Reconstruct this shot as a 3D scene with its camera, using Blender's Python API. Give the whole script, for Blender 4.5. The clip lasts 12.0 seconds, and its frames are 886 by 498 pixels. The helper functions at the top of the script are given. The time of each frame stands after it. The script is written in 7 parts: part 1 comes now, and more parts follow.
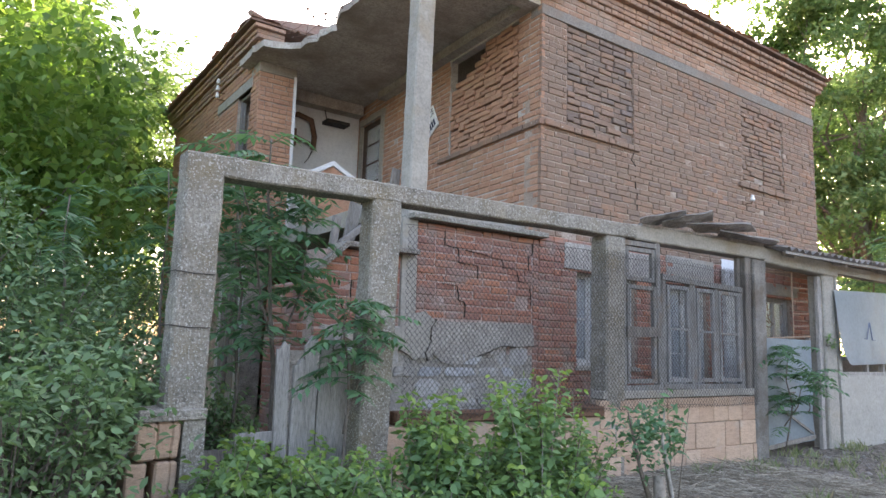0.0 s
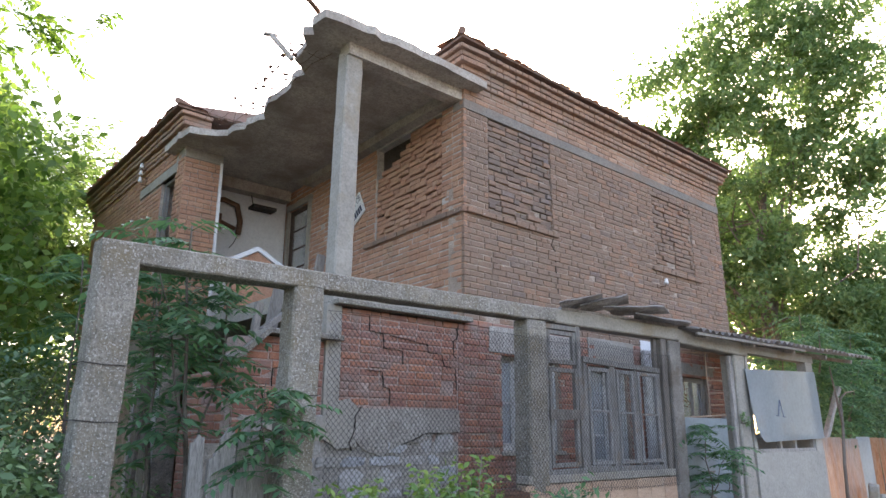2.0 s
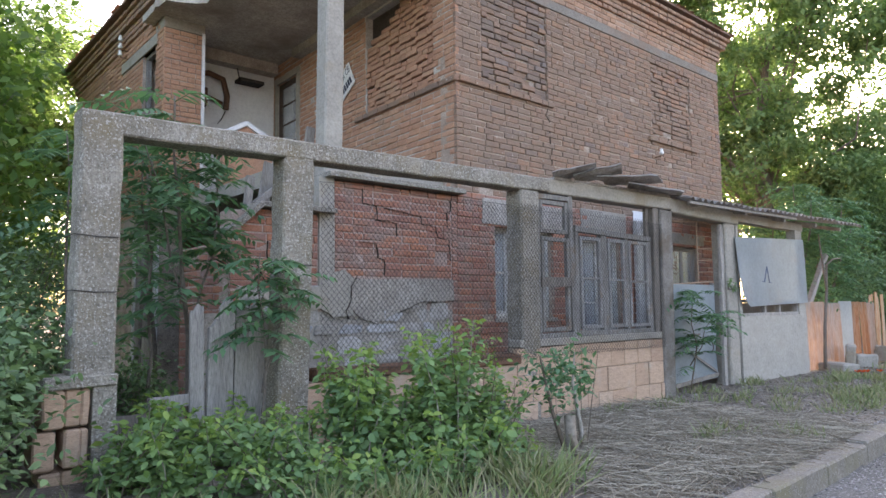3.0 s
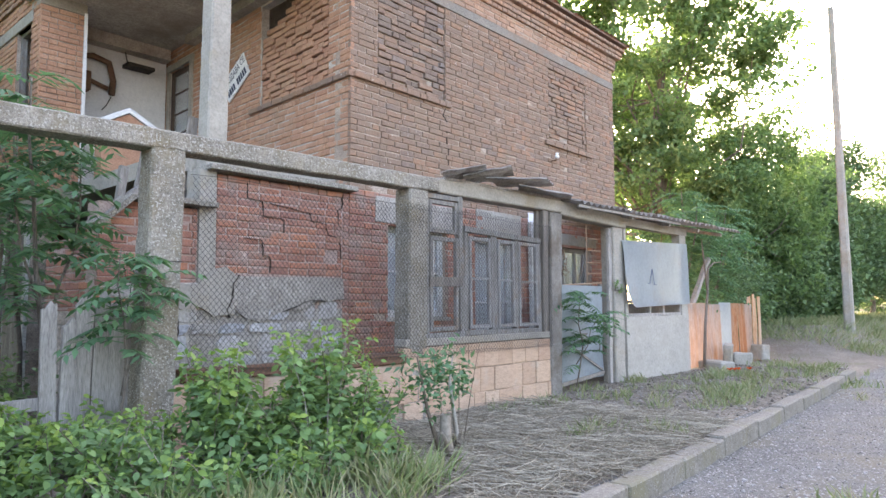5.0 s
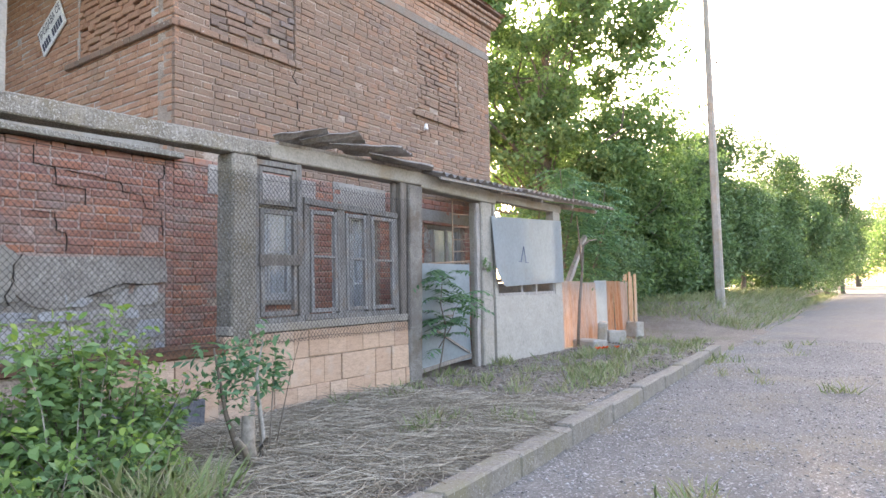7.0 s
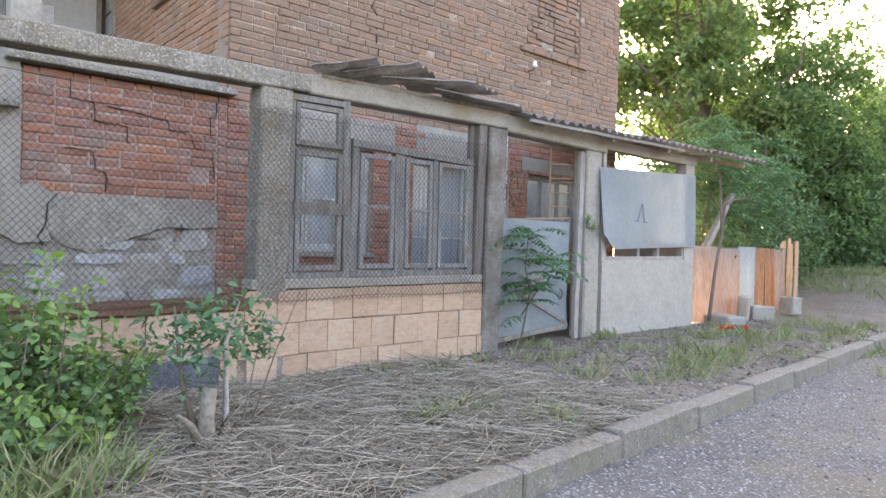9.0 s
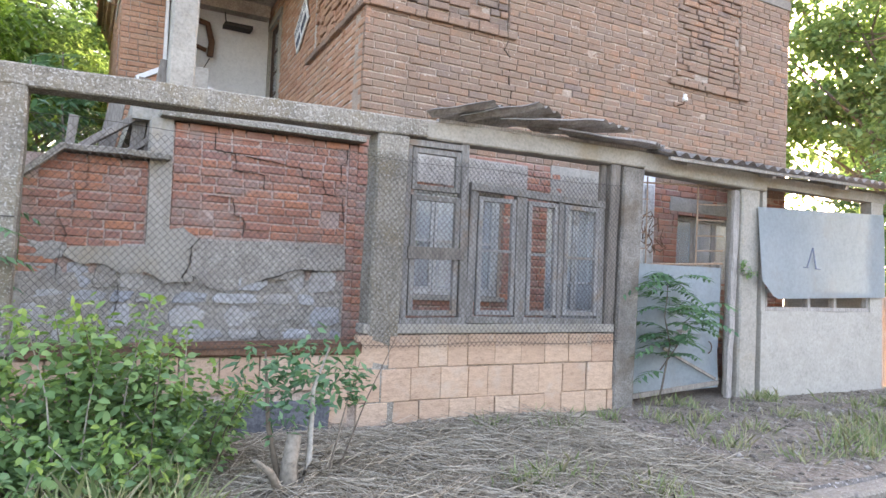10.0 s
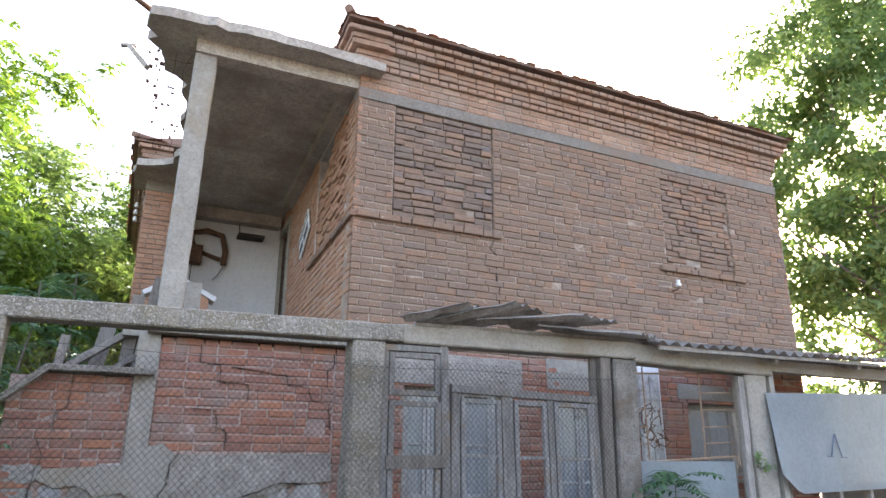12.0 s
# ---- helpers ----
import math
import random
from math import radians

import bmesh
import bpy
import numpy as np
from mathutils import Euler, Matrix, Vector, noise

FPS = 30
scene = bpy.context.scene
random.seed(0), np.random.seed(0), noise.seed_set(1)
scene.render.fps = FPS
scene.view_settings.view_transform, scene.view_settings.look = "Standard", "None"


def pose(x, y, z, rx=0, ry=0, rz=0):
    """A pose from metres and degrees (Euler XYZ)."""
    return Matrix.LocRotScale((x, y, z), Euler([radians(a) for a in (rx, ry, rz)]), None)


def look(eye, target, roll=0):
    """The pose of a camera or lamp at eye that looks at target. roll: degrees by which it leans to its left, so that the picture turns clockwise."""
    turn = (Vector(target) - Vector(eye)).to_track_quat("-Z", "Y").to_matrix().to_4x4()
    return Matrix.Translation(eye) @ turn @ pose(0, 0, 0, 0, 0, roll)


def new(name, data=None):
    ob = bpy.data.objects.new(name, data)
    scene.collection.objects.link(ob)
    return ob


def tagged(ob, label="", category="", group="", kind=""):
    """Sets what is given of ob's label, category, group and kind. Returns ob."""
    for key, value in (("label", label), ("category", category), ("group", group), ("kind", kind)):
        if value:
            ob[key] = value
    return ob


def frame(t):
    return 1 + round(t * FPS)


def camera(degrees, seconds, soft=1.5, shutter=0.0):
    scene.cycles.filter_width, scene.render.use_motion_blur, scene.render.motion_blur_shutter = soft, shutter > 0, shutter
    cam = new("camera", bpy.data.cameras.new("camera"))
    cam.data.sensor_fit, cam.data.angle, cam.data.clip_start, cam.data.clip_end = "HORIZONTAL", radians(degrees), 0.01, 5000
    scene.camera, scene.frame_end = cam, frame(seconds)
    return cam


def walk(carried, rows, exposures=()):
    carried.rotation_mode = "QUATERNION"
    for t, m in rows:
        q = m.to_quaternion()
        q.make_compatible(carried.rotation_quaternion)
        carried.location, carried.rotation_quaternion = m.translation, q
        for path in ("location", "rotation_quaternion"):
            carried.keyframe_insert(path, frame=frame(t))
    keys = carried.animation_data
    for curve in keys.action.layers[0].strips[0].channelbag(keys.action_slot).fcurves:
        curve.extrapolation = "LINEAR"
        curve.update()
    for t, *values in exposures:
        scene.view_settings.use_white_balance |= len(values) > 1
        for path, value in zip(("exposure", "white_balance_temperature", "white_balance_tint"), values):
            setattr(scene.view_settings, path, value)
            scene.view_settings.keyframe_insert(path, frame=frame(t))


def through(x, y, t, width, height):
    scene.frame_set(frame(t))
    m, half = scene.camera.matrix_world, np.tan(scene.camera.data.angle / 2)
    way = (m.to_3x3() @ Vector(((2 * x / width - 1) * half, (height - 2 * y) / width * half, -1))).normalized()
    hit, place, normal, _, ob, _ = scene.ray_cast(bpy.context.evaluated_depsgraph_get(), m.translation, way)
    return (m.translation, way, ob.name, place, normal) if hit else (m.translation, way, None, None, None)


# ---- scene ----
# seconds, stops, kelvin, tint
EXPOSURES = [(0.0, 3.04, 7200, 21), (0.5, 3.17, 7050, 21), (1.0, 3.22, 7000, 21), (1.5, 3.09, 7000, 21), (2.5, 2.64, 7150, 22), (3.0, 2.94, 7250, 22), (3.5, 3.32, 7300, 22), (5.5, 3.45, 7350, 22), (8.5, 3.27, 7500, 22), (9.5, 3.51, 7550, 22), (10.5, 3.68, 7600, 23), (11.0, 3.76, 7400, 22), (11.5, 3.66, 7150, 20), (12.0, 3.07, 7200, 21)]
cam = camera(66.3, 12.0)
# seconds, eye x y z, yaw, pitch, roll
PATH = [
    (0, 0.000, 0.000, 1.115, -34.85, 8.30, 1.62),
    (0.5, 0.031, -0.079, 1.076, -42.67, 9.88, 0.88),
    (1, 0.015, -0.110, 1.102, -42.85, 13.92, 1.07),
    (1.5, 0.009, -0.109, 1.075, -42.82, 17.36, 0.14),
    (2, 0.007, -0.102, 1.122, -40.69, 15.40, 0.05),
    (2.5, 0.031, -0.077, 1.090, -41.49, 8.82, -1.84),
    (3, 0.054, -0.102, 1.062, -40.95, 5.10, -0.83),
    (3.5, 0.076, -0.154, 1.047, -43.63, 5.38, -0.90),
    (3.7, 0.109, -0.141, 1.030, -46.18, 5.49, -1.12),
    (5.3, 0.356, -0.261, 1.074, -48.73, 4.40, -0.74),
    (5.5, 0.426, -0.253, 1.070, -49.77, 3.78, -1.74),
    (6, 0.662, -0.205, 1.046, -51.46, 4.24, -1.94),
    (6.5, 0.889, -0.186, 1.028, -55.84, 3.83, -1.94),
    (6.7, 1.011, -0.211, 1.031, -56.32, 3.71, -1.62),
    (8.3, 2.094, -0.347, 1.077, -52.80, -0.32, -0.04),
    (8.5, 2.222, -0.351, 1.077, -50.61, -0.61, 0.21),
    (9, 2.541, -0.355, 1.079, -42.61, -0.59, 1.28),
    (9.5, 2.795, -0.369, 1.107, -35.84, 0.84, 1.53),
    (10, 3.023, -0.457, 1.152, -28.12, 2.24, 2.24),
    (10.5, 3.201, -0.505, 1.134, -21.12, 5.44, 3.59),
    (11, 3.340, -0.555, 1.268, -24.80, 12.87, 3.30),
    (11.5, 3.383, -0.644, 1.314, -24.59, 19.62, 2.93),
    (12, 3.429, -0.678, 1.302, -24.91, 17.73, 0.13),
]
walk(cam, [(t, pose(x, y, z, 90 + pitch, 0, yaw) @ pose(0, 0, 0, 0, 0, roll)) for t, x, y, z, yaw, pitch, roll in PATH], EXPOSURES)

# ---- light ----
world = bpy.data.worlds.new("hazy_evening_sky")
scene.world = world
world.use_nodes = True
wn = world.node_tree.nodes
sky = wn.new("ShaderNodeTexSky")
sky.sky_type = "NISHITA"
sky.sun_disc = False
sky.sun_elevation = radians(22)
sky.sun_rotation = radians(54)
sky.air_density, sky.dust_density, sky.ozone_density = 1.0, 4.0, 1.0
wn["Background"].inputs["Strength"].default_value = 0.15
world.node_tree.links.new(sky.outputs["Color"], wn["Background"].inputs["Color"])
sun = new("sun", bpy.data.lights.new("sun", "SUN"))
sun.data.energy, sun.data.angle, sun.data.color = 2.4, radians(0.6), (1.0, 0.86, 0.68)
sun.matrix_world = look((30, 22, 15), (0, 0, 0))

# ---- helpers for meshes ----
WORLD_AT = {}


def thing(name, label="", category="", at=(0, 0, 0), group="", kind=""):
    ob = new(name)
    ob.location = at
    ob.empty_display_size = 0.1
    WORLD_AT[ob.name] = Vector(at)
    return tagged(ob, label, category, group, kind)


def link_mesh(name, me, material, parent=None, label=""):
    ob = new(name, me)
    if material is not None and not me.materials:
        me.materials.append(material)
    if parent is not None:
        ob.parent = parent
        if parent.name in WORLD_AT:
            ob.matrix_parent_inverse = Matrix.Translation(-WORLD_AT[parent.name])
    if label:
        ob["label"] = label
    return ob


def part(name, bm, material, parent=None, label=""):
    me = bpy.data.meshes.new(name)
    bm.normal_update()
    bm.to_mesh(me)
    bm.free()
    return link_mesh(name, me, material, parent, label)


def arrays(name, verts, faces, material, parent=None, label="", smooth=False):
    me = bpy.data.meshes.new(name)
    me.from_pydata([tuple(v) for v in verts], [], [tuple(f) for f in faces])
    if smooth:
        me.polygons.foreach_set("use_smooth", [True] * len(me.polygons))
    me.update()
    return link_mesh(name, me, material, parent, label)


def box(bm, x0, y0, z0, x1, y1, z1, bevel=0.0, cuts=0, rough=0.0, freq=6.0):
    m = Matrix.Translation(((x0 + x1) / 2, (y0 + y1) / 2, (z0 + z1) / 2)) @ Matrix.Diagonal((x1 - x0, y1 - y0, z1 - z0, 1))
    before = set(bm.verts)
    vs = bmesh.ops.create_cube(bm, size=1, matrix=m)["verts"]
    if bevel:
        es = list({e for v in vs for e in v.link_edges})
        bmesh.ops.bevel(bm, geom=es, offset=bevel, segments=1, affect="EDGES")
        vs = [v for v in bm.verts if v not in before]
    if cuts:
        es = list({e for v in vs for e in v.link_edges if e.calc_length() > 0.08})
        bmesh.ops.subdivide_edges(bm, edges=es, cuts=cuts, use_grid_fill=True)
        vs = [v for v in bm.verts if v not in before]
    if rough:
        shake(vs, rough, freq)
    return vs


def shake(vs, amount, freq=6.0):
    for v in vs:
        v.co += noise.noise_vector(v.co * freq) * amount + noise.noise_vector(v.co * freq * 4.3) * amount * 0.4


def sharpen(bm):
    """Keep the rims of a thin sheet crisp under smooth shading."""
    bm.normal_update()
    for e in bm.edges:
        if len(e.link_faces) == 2 and e.calc_face_angle(0) > 0.7:
            e.smooth = False


def bar(bm, a, b, w, t, up=(0, 0, 1), cuts=2, rough=0.0, taper=1.0, bevel=0.0):
    """A squared timber from a to b, w wide and t thick."""
    a, b = Vector(a), Vector(b)
    d = b - a
    side = d.cross(Vector(up))
    if side.length < 1e-4:
        side = d.cross(Vector((1, 0, 0)))
    side.normalize()
    top = side.cross(d).normalized()
    rings = []
    for i in range(cuts + 1):
        k = i / cuts
        s = 1 + (taper - 1) * k
        c = a + d * k
        e = min(w, t) * 0.08 + bevel
        ring = []
        for px, py in ((-w / 2 + e, -t / 2), (w / 2 - e, -t / 2), (w / 2, -t / 2 + e), (w / 2, t / 2 - e), (w / 2 - e, t / 2), (-w / 2 + e, t / 2), (-w / 2, t / 2 - e), (-w / 2, -t / 2 + e)):
            co = c + (side * px + top * py) * s
            if rough:
                co = co + noise.noise_vector(co * 7) * rough
            ring.append(bm.verts.new(co))
        rings.append(ring)
    for r0, r1 in zip(rings, rings[1:]):
        for i in range(8):
            j = (i + 1) % 8
            bm.faces.new((r0[i], r0[j], r1[j], r1[i]))
    bm.faces.new(rings[0][::-1])
    bm.faces.new(rings[-1])


def rod(bm, points, radii, sides=6, caps=True):
    """A round bar along points; radii one for each point."""
    rings = []
    pts = [Vector(p) for p in points]
    for i, p in enumerate(pts):
        d = (pts[min(i + 1, len(pts) - 1)] - pts[max(i - 1, 0)]).normalized()
        s = d.cross(Vector((0.31, 0.17, 0.93)))
        if s.length < 1e-3:
            s = d.cross(Vector((1, 0, 0)))
        s.normalize()
        u = s.cross(d)
        r = radii[i] if hasattr(radii, "__len__") else radii
        rings.append([bm.verts.new(p + (s * math.cos(a) + u * math.sin(a)) * r) for a in [2 * math.pi * k / sides for k in range(sides)]])
    for r0, r1 in zip(rings, rings[1:]):
        for i in range(sides):
            j = (i + 1) % sides
            f = bm.faces.new((r0[i], r0[j], r1[j], r1[i]))
            f.smooth = sides > 5
    if caps:
        bm.faces.new(rings[0][::-1])
        bm.faces.new(rings[-1])


def prism(bm, outline, axis, d0, d1):
    """A plate with the outline (pairs) in the plane across axis 'x', 'y' or 'z', from d0 to d1 along it."""
    def at(p, d):
        return {"x": (d, p[0], p[1]), "y": (p[0], d, p[1]), "z": (p[0], p[1], d)}[axis]
    a = [bm.verts.new(at(p, d0)) for p in outline]
    b = [bm.verts.new(at(p, d1)) for p in outline]
    n = len(outline)
    bm.faces.new(a)
    bm.faces.new(b[::-1])
    for i in range(n):
        j = (i + 1) % n
        bm.faces.new((a[j], a[i], b[i], b[j]))
    bmesh.ops.recalc_face_normals(bm, faces=bm.faces[:])


# ---- materials ----
def ramp(nt, fac, stops):
    r = nt.nodes.new("ShaderNodeValToRGB")
    els = r.color_ramp.elements
    while len(els) < len(stops):
        els.new(0.5)
    for e, (pos, col) in zip(els, stops):
        e.position, e.color = pos, (*col, 1)
    nt.links.new(fac, r.inputs["Fac"])
    return r.outputs["Color"]


def noise_node(nt, pos, scale, detail=4.0, rough=0.6, squash=None):
    n = nt.nodes.new("ShaderNodeTexNoise")
    n.inputs["Scale"].default_value, n.inputs["Detail"].default_value, n.inputs["Roughness"].default_value = scale, detail, rough
    if squash:
        mp = nt.nodes.new("ShaderNodeMapping")
        mp.inputs["Scale"].default_value = squash
        nt.links.new(pos, mp.inputs["Vector"])
        pos = mp.outputs["Vector"]
    nt.links.new(pos, n.inputs["Vector"])
    return n.outputs["Fac"]


def mix(nt, fac, a, b, mode="MIX"):
    m = nt.nodes.new("ShaderNodeMix")
    m.data_type, m.blend_type = "RGBA", mode
    for key, v in ((0, fac), (6, a), (7, b)):
        if isinstance(v, (int, float)):
            m.inputs[key].default_value = v
        elif isinstance(v, tuple):
            m.inputs[key].default_value = (*v, 1)
        else:
            nt.links.new(v, m.inputs[key])
    return m.outputs[2]


def calc(nt, op, a, b=0.0):
    m = nt.nodes.new("ShaderNodeMath")
    m.operation = op
    for key, v in ((0, a), (1, b)):
        if isinstance(v, (int, float)):
            m.inputs[key].default_value = v
        else:
            nt.links.new(v, m.inputs[key])
    return m.outputs[0]


def surface(name, stops, coarse=2.0, fine=45.0, rough=0.9, bump=0.35, depth=0.004, metal=0.0, pieces=False, squash=None,
            grain=0.75, patchy=0.8, stain=None, stain_scale=1.3, stain_from=0.52, stain_to=0.68, speck=None, speck_scale=120.0, speck_at=0.62,
            wash=None, wash_scale=0.5, wash_from=0.45, wash_to=0.6):
    """A worn surface: colour stops over noise at two sizes, or piece by piece, with stains, specks and relief."""
    m = bpy.data.materials.new(name)
    m.use_nodes = True
    nt = m.node_tree
    bsdf = nt.nodes["Principled BSDF"]
    geo = nt.nodes.new("ShaderNodeNewGeometry")
    pos = geo.outputs["Position"]
    nf = noise_node(nt, pos, fine, 5.0, 0.65, squash)
    nc = noise_node(nt, pos, coarse, 4.0, 0.6, squash)
    if pieces:
        info = nt.nodes.new("ShaderNodeObjectInfo")
        both = calc(nt, "FRACT", calc(nt, "ADD", info.outputs["Random"], geo.outputs["Random Per Island"]))
        val = calc(nt, "ADD", calc(nt, "MULTIPLY", both, 0.8), calc(nt, "MULTIPLY", nf, 0.2))
    else:
        val = calc(nt, "ADD", calc(nt, "MULTIPLY", nc, 0.62), calc(nt, "MULTIPLY", nf, 0.38))
    col = ramp(nt, val, stops)
    tone = ramp(nt, nf, [(0.28, (0.5, 0.5, 0.5)), (0.5, (0.98, 0.98, 0.98)), (0.75, (1.25, 1.25, 1.25))])
    col = mix(nt, grain, col, tone, "MULTIPLY")
    nm = noise_node(nt, pos, 11.0, 5.0, 0.7, squash)
    patch = ramp(nt, nm, [(0.3, (0.74, 0.72, 0.70)), (0.5, (1.0, 1.0, 1.0)), (0.72, (1.16, 1.15, 1.13))])
    col = mix(nt, patchy, col, patch, "MULTIPLY")
    if stain is not None:
        ns = noise_node(nt, pos, stain_scale, 6.0, 0.65)
        mr = nt.nodes.new("ShaderNodeMapRange")
        mr.inputs["From Min"].default_value, mr.inputs["From Max"].default_value = stain_from, stain_to
        nt.links.new(ns, mr.inputs["Value"])
        col = mix(nt, mr.outputs["Result"], col, stain)
    if wash is not None:
        ns = noise_node(nt, pos, wash_scale, 5.0, 0.62)
        mr = nt.nodes.new("ShaderNodeMapRange")
        mr.inputs["From Min"].default_value, mr.inputs["From Max"].default_value, mr.inputs["To Max"].default_value = wash_from, wash_to, 0.5
        nt.links.new(ns, mr.inputs["Value"])
        col = mix(nt, mr.outputs["Result"], col, mix(nt, 0.5, wash, tone, "MULTIPLY"))
    if speck is not None:
        ns = noise_node(nt, pos, speck_scale, 2.0, 0.5)
        k = calc(nt, "GREATER_THAN", ns, speck_at)
        col = mix(nt, k, col, speck)
    nt.links.new(col, bsdf.inputs["Base Color"])
    bsdf.inputs["Roughness"].default_value, bsdf.inputs["Metallic"].default_value = rough, metal
    bsdf.inputs["Specular IOR Level"].default_value = 0.25
    b = nt.nodes.new("ShaderNodeBump")
    b.inputs["Strength"].default_value, b.inputs["Distance"].default_value = bump, depth
    h = calc(nt, "ADD", nf, calc(nt, "MULTIPLY", nc, 0.6))
    nt.links.new(h, b.inputs["Height"])
    nt.links.new(b.outputs["Normal"], bsdf.inputs["Normal"])
    return m


def leafy(name, stops, through=0.45, gloss=0.35):
    m = bpy.data.materials.new(name)
    m.use_nodes = True
    nt = m.node_tree
    bsdf = nt.nodes["Principled BSDF"]
    geo = nt.nodes.new("ShaderNodeNewGeometry")
    nc = noise_node(nt, geo.outputs["Position"], 1.1, 2.0, 0.5)
    val = calc(nt, "ADD", calc(nt, "MULTIPLY", geo.outputs["Random Per Island"], 0.6), calc(nt, "MULTIPLY", nc, 0.4))
    col = ramp(nt, val, stops)
    nt.links.new(col, bsdf.inputs["Base Color"])
    bsdf.inputs["Roughness"].default_value = 0.55
    bsdf.inputs["Specular IOR Level"].default_value = gloss
    tr = nt.nodes.new("ShaderNodeBsdfTranslucent")
    warm = mix(nt, 1.0, col, (1.06, 1.12, 0.74), "MULTIPLY")
    nt.links.new(warm, tr.inputs["Color"])
    ms = nt.nodes.new("ShaderNodeMixShader")
    ms.inputs["Fac"].default_value = through
    nt.links.new(bsdf.outputs["BSDF"], ms.inputs[1])
    nt.links.new(tr.outputs["BSDF"], ms.inputs[2])
    nt.links.new(ms.outputs["Shader"], nt.nodes["Material Output"].inputs["Surface"])
    return m


def glassy(name, tint, rough=0.08):
    m = bpy.data.materials.new(name)
    m.use_nodes = True
    b = m.node_tree.nodes["Principled BSDF"]
    b.inputs["Base Color"].default_value = (*tint, 1)
    b.inputs["Transmission Weight"].default_value = 0.75
    b.inputs["Roughness"].default_value = rough
    b.inputs["IOR"].default_value = 1.45
    return m


M_BRICK = surface("weathered_brick", [(0.03, (0.16, 0.125, 0.11)), (0.18, (0.26, 0.165, 0.12)), (0.36, (0.32, 0.18, 0.12)), (0.5, (0.22, 0.155, 0.125)), (0.66, (0.36, 0.195, 0.12)), (0.8, (0.19, 0.15, 0.135)), (0.9, (0.30, 0.175, 0.12)), (0.98, (0.46, 0.235, 0.12))],
                  pieces=True, fine=55, bump=0.9, depth=0.011, stain=(0.245, 0.175, 0.13), stain_scale=4.2, stain_from=0.40, stain_to=0.66, speck=(0.43, 0.37, 0.32), speck_scale=30, speck_at=0.70,
                  wash=(0.21, 0.15, 0.11), wash_scale=0.55, wash_from=0.40, wash_to=0.60)
M_MORTAR_RED = surface("brick_dust_mortar", [(0.25, (0.26, 0.18, 0.15)), (0.5, (0.39, 0.285, 0.24)), (0.75, (0.52, 0.43, 0.37))], coarse=4, fine=70, bump=0.7, depth=0.005)
M_MORTAR_BROWN = surface("dirty_brown_mortar", [(0.25, (0.21, 0.155, 0.12)), (0.5, (0.36, 0.28, 0.22)), (0.75, (0.52, 0.445, 0.37))], coarse=4, fine=60, bump=0.8, depth=0.006)
M_BRICK_SIDE = surface("orange_brick", [(0.05, (0.36, 0.19, 0.125)), (0.4, (0.44, 0.25, 0.16)), (0.7, (0.40, 0.215, 0.14)), (0.95, (0.48, 0.29, 0.19))],
                       pieces=True, fine=70, bump=0.5, depth=0.004, stain=(0.34, 0.24, 0.17), stain_scale=1.2, stain_from=0.55, stain_to=0.8)
M_BRICK_EAVES = surface("brown_orange_eaves_brick", [(0.05, (0.27, 0.165, 0.115)), (0.35, (0.36, 0.22, 0.15)), (0.6, (0.31, 0.195, 0.14)), (0.8, (0.40, 0.235, 0.155)), (0.95, (0.42, 0.28, 0.20))],
                        pieces=True, fine=60, bump=0.6, depth=0.006, stain=(0.29, 0.215, 0.165), stain_scale=2.2, stain_from=0.45, stain_to=0.7)
M_BRICK_RED = surface("red_brick", [(0.05, (0.25, 0.13, 0.105)), (0.3, (0.36, 0.155, 0.10)), (0.5, (0.29, 0.15, 0.12)), (0.7, (0.42, 0.18, 0.105)), (0.85, (0.31, 0.17, 0.135)), (0.97, (0.40, 0.21, 0.14))],
                      pieces=True, fine=70, bump=0.6, depth=0.005, stain=(0.27, 0.19, 0.16), stain_scale=3.5, stain_from=0.48, stain_to=0.66)
M_BRICK_DARK = surface("dark_patch_brick", [(0.05, (0.14, 0.11, 0.095)), (0.3, (0.24, 0.16, 0.12)), (0.55, (0.18, 0.14, 0.115)), (0.8, (0.28, 0.175, 0.12)), (0.93, (0.16, 0.16, 0.165)), (1.0, (0.40, 0.22, 0.12))],
                       pieces=True, fine=70, bump=0.6, depth=0.005)
M_MORTAR = surface("grey_mortar", [(0.3, (0.15, 0.115, 0.095)), (0.5, (0.31, 0.255, 0.21)), (0.7, (0.48, 0.42, 0.36))], coarse=5, fine=90, bump=0.6, depth=0.004)
# darker mortar copy: the shade in open joints, put into the colour
M_JOINT_SHADE = surface("open_joint_shade", [(0.3, (0.10, 0.075, 0.065)), (0.7, (0.17, 0.13, 0.11))], coarse=5, fine=90, bump=0.6, depth=0.004)
M_CONCRETE = surface("pebbled_concrete", [(0.25, (0.135, 0.12, 0.098)), (0.5, (0.235, 0.212, 0.175)), (0.75, (0.36, 0.33, 0.28))], coarse=3.5, fine=48, bump=1.0, depth=0.016,
                     stain=(0.20, 0.16, 0.10), stain_scale=2.6, stain_from=0.48, stain_to=0.72, speck=(0.38, 0.355, 0.315), speck_scale=70, speck_at=0.60)
M_CEMENT = surface("smooth_cement", [(0.25, (0.24, 0.22, 0.19)), (0.75, (0.38, 0.35, 0.30))], coarse=2.2, fine=40, grain=0.4, patchy=0.45, bump=0.45, depth=0.005,
                   stain=(0.26, 0.20, 0.125), stain_scale=1.5, stain_from=0.52, stain_to=0.75)
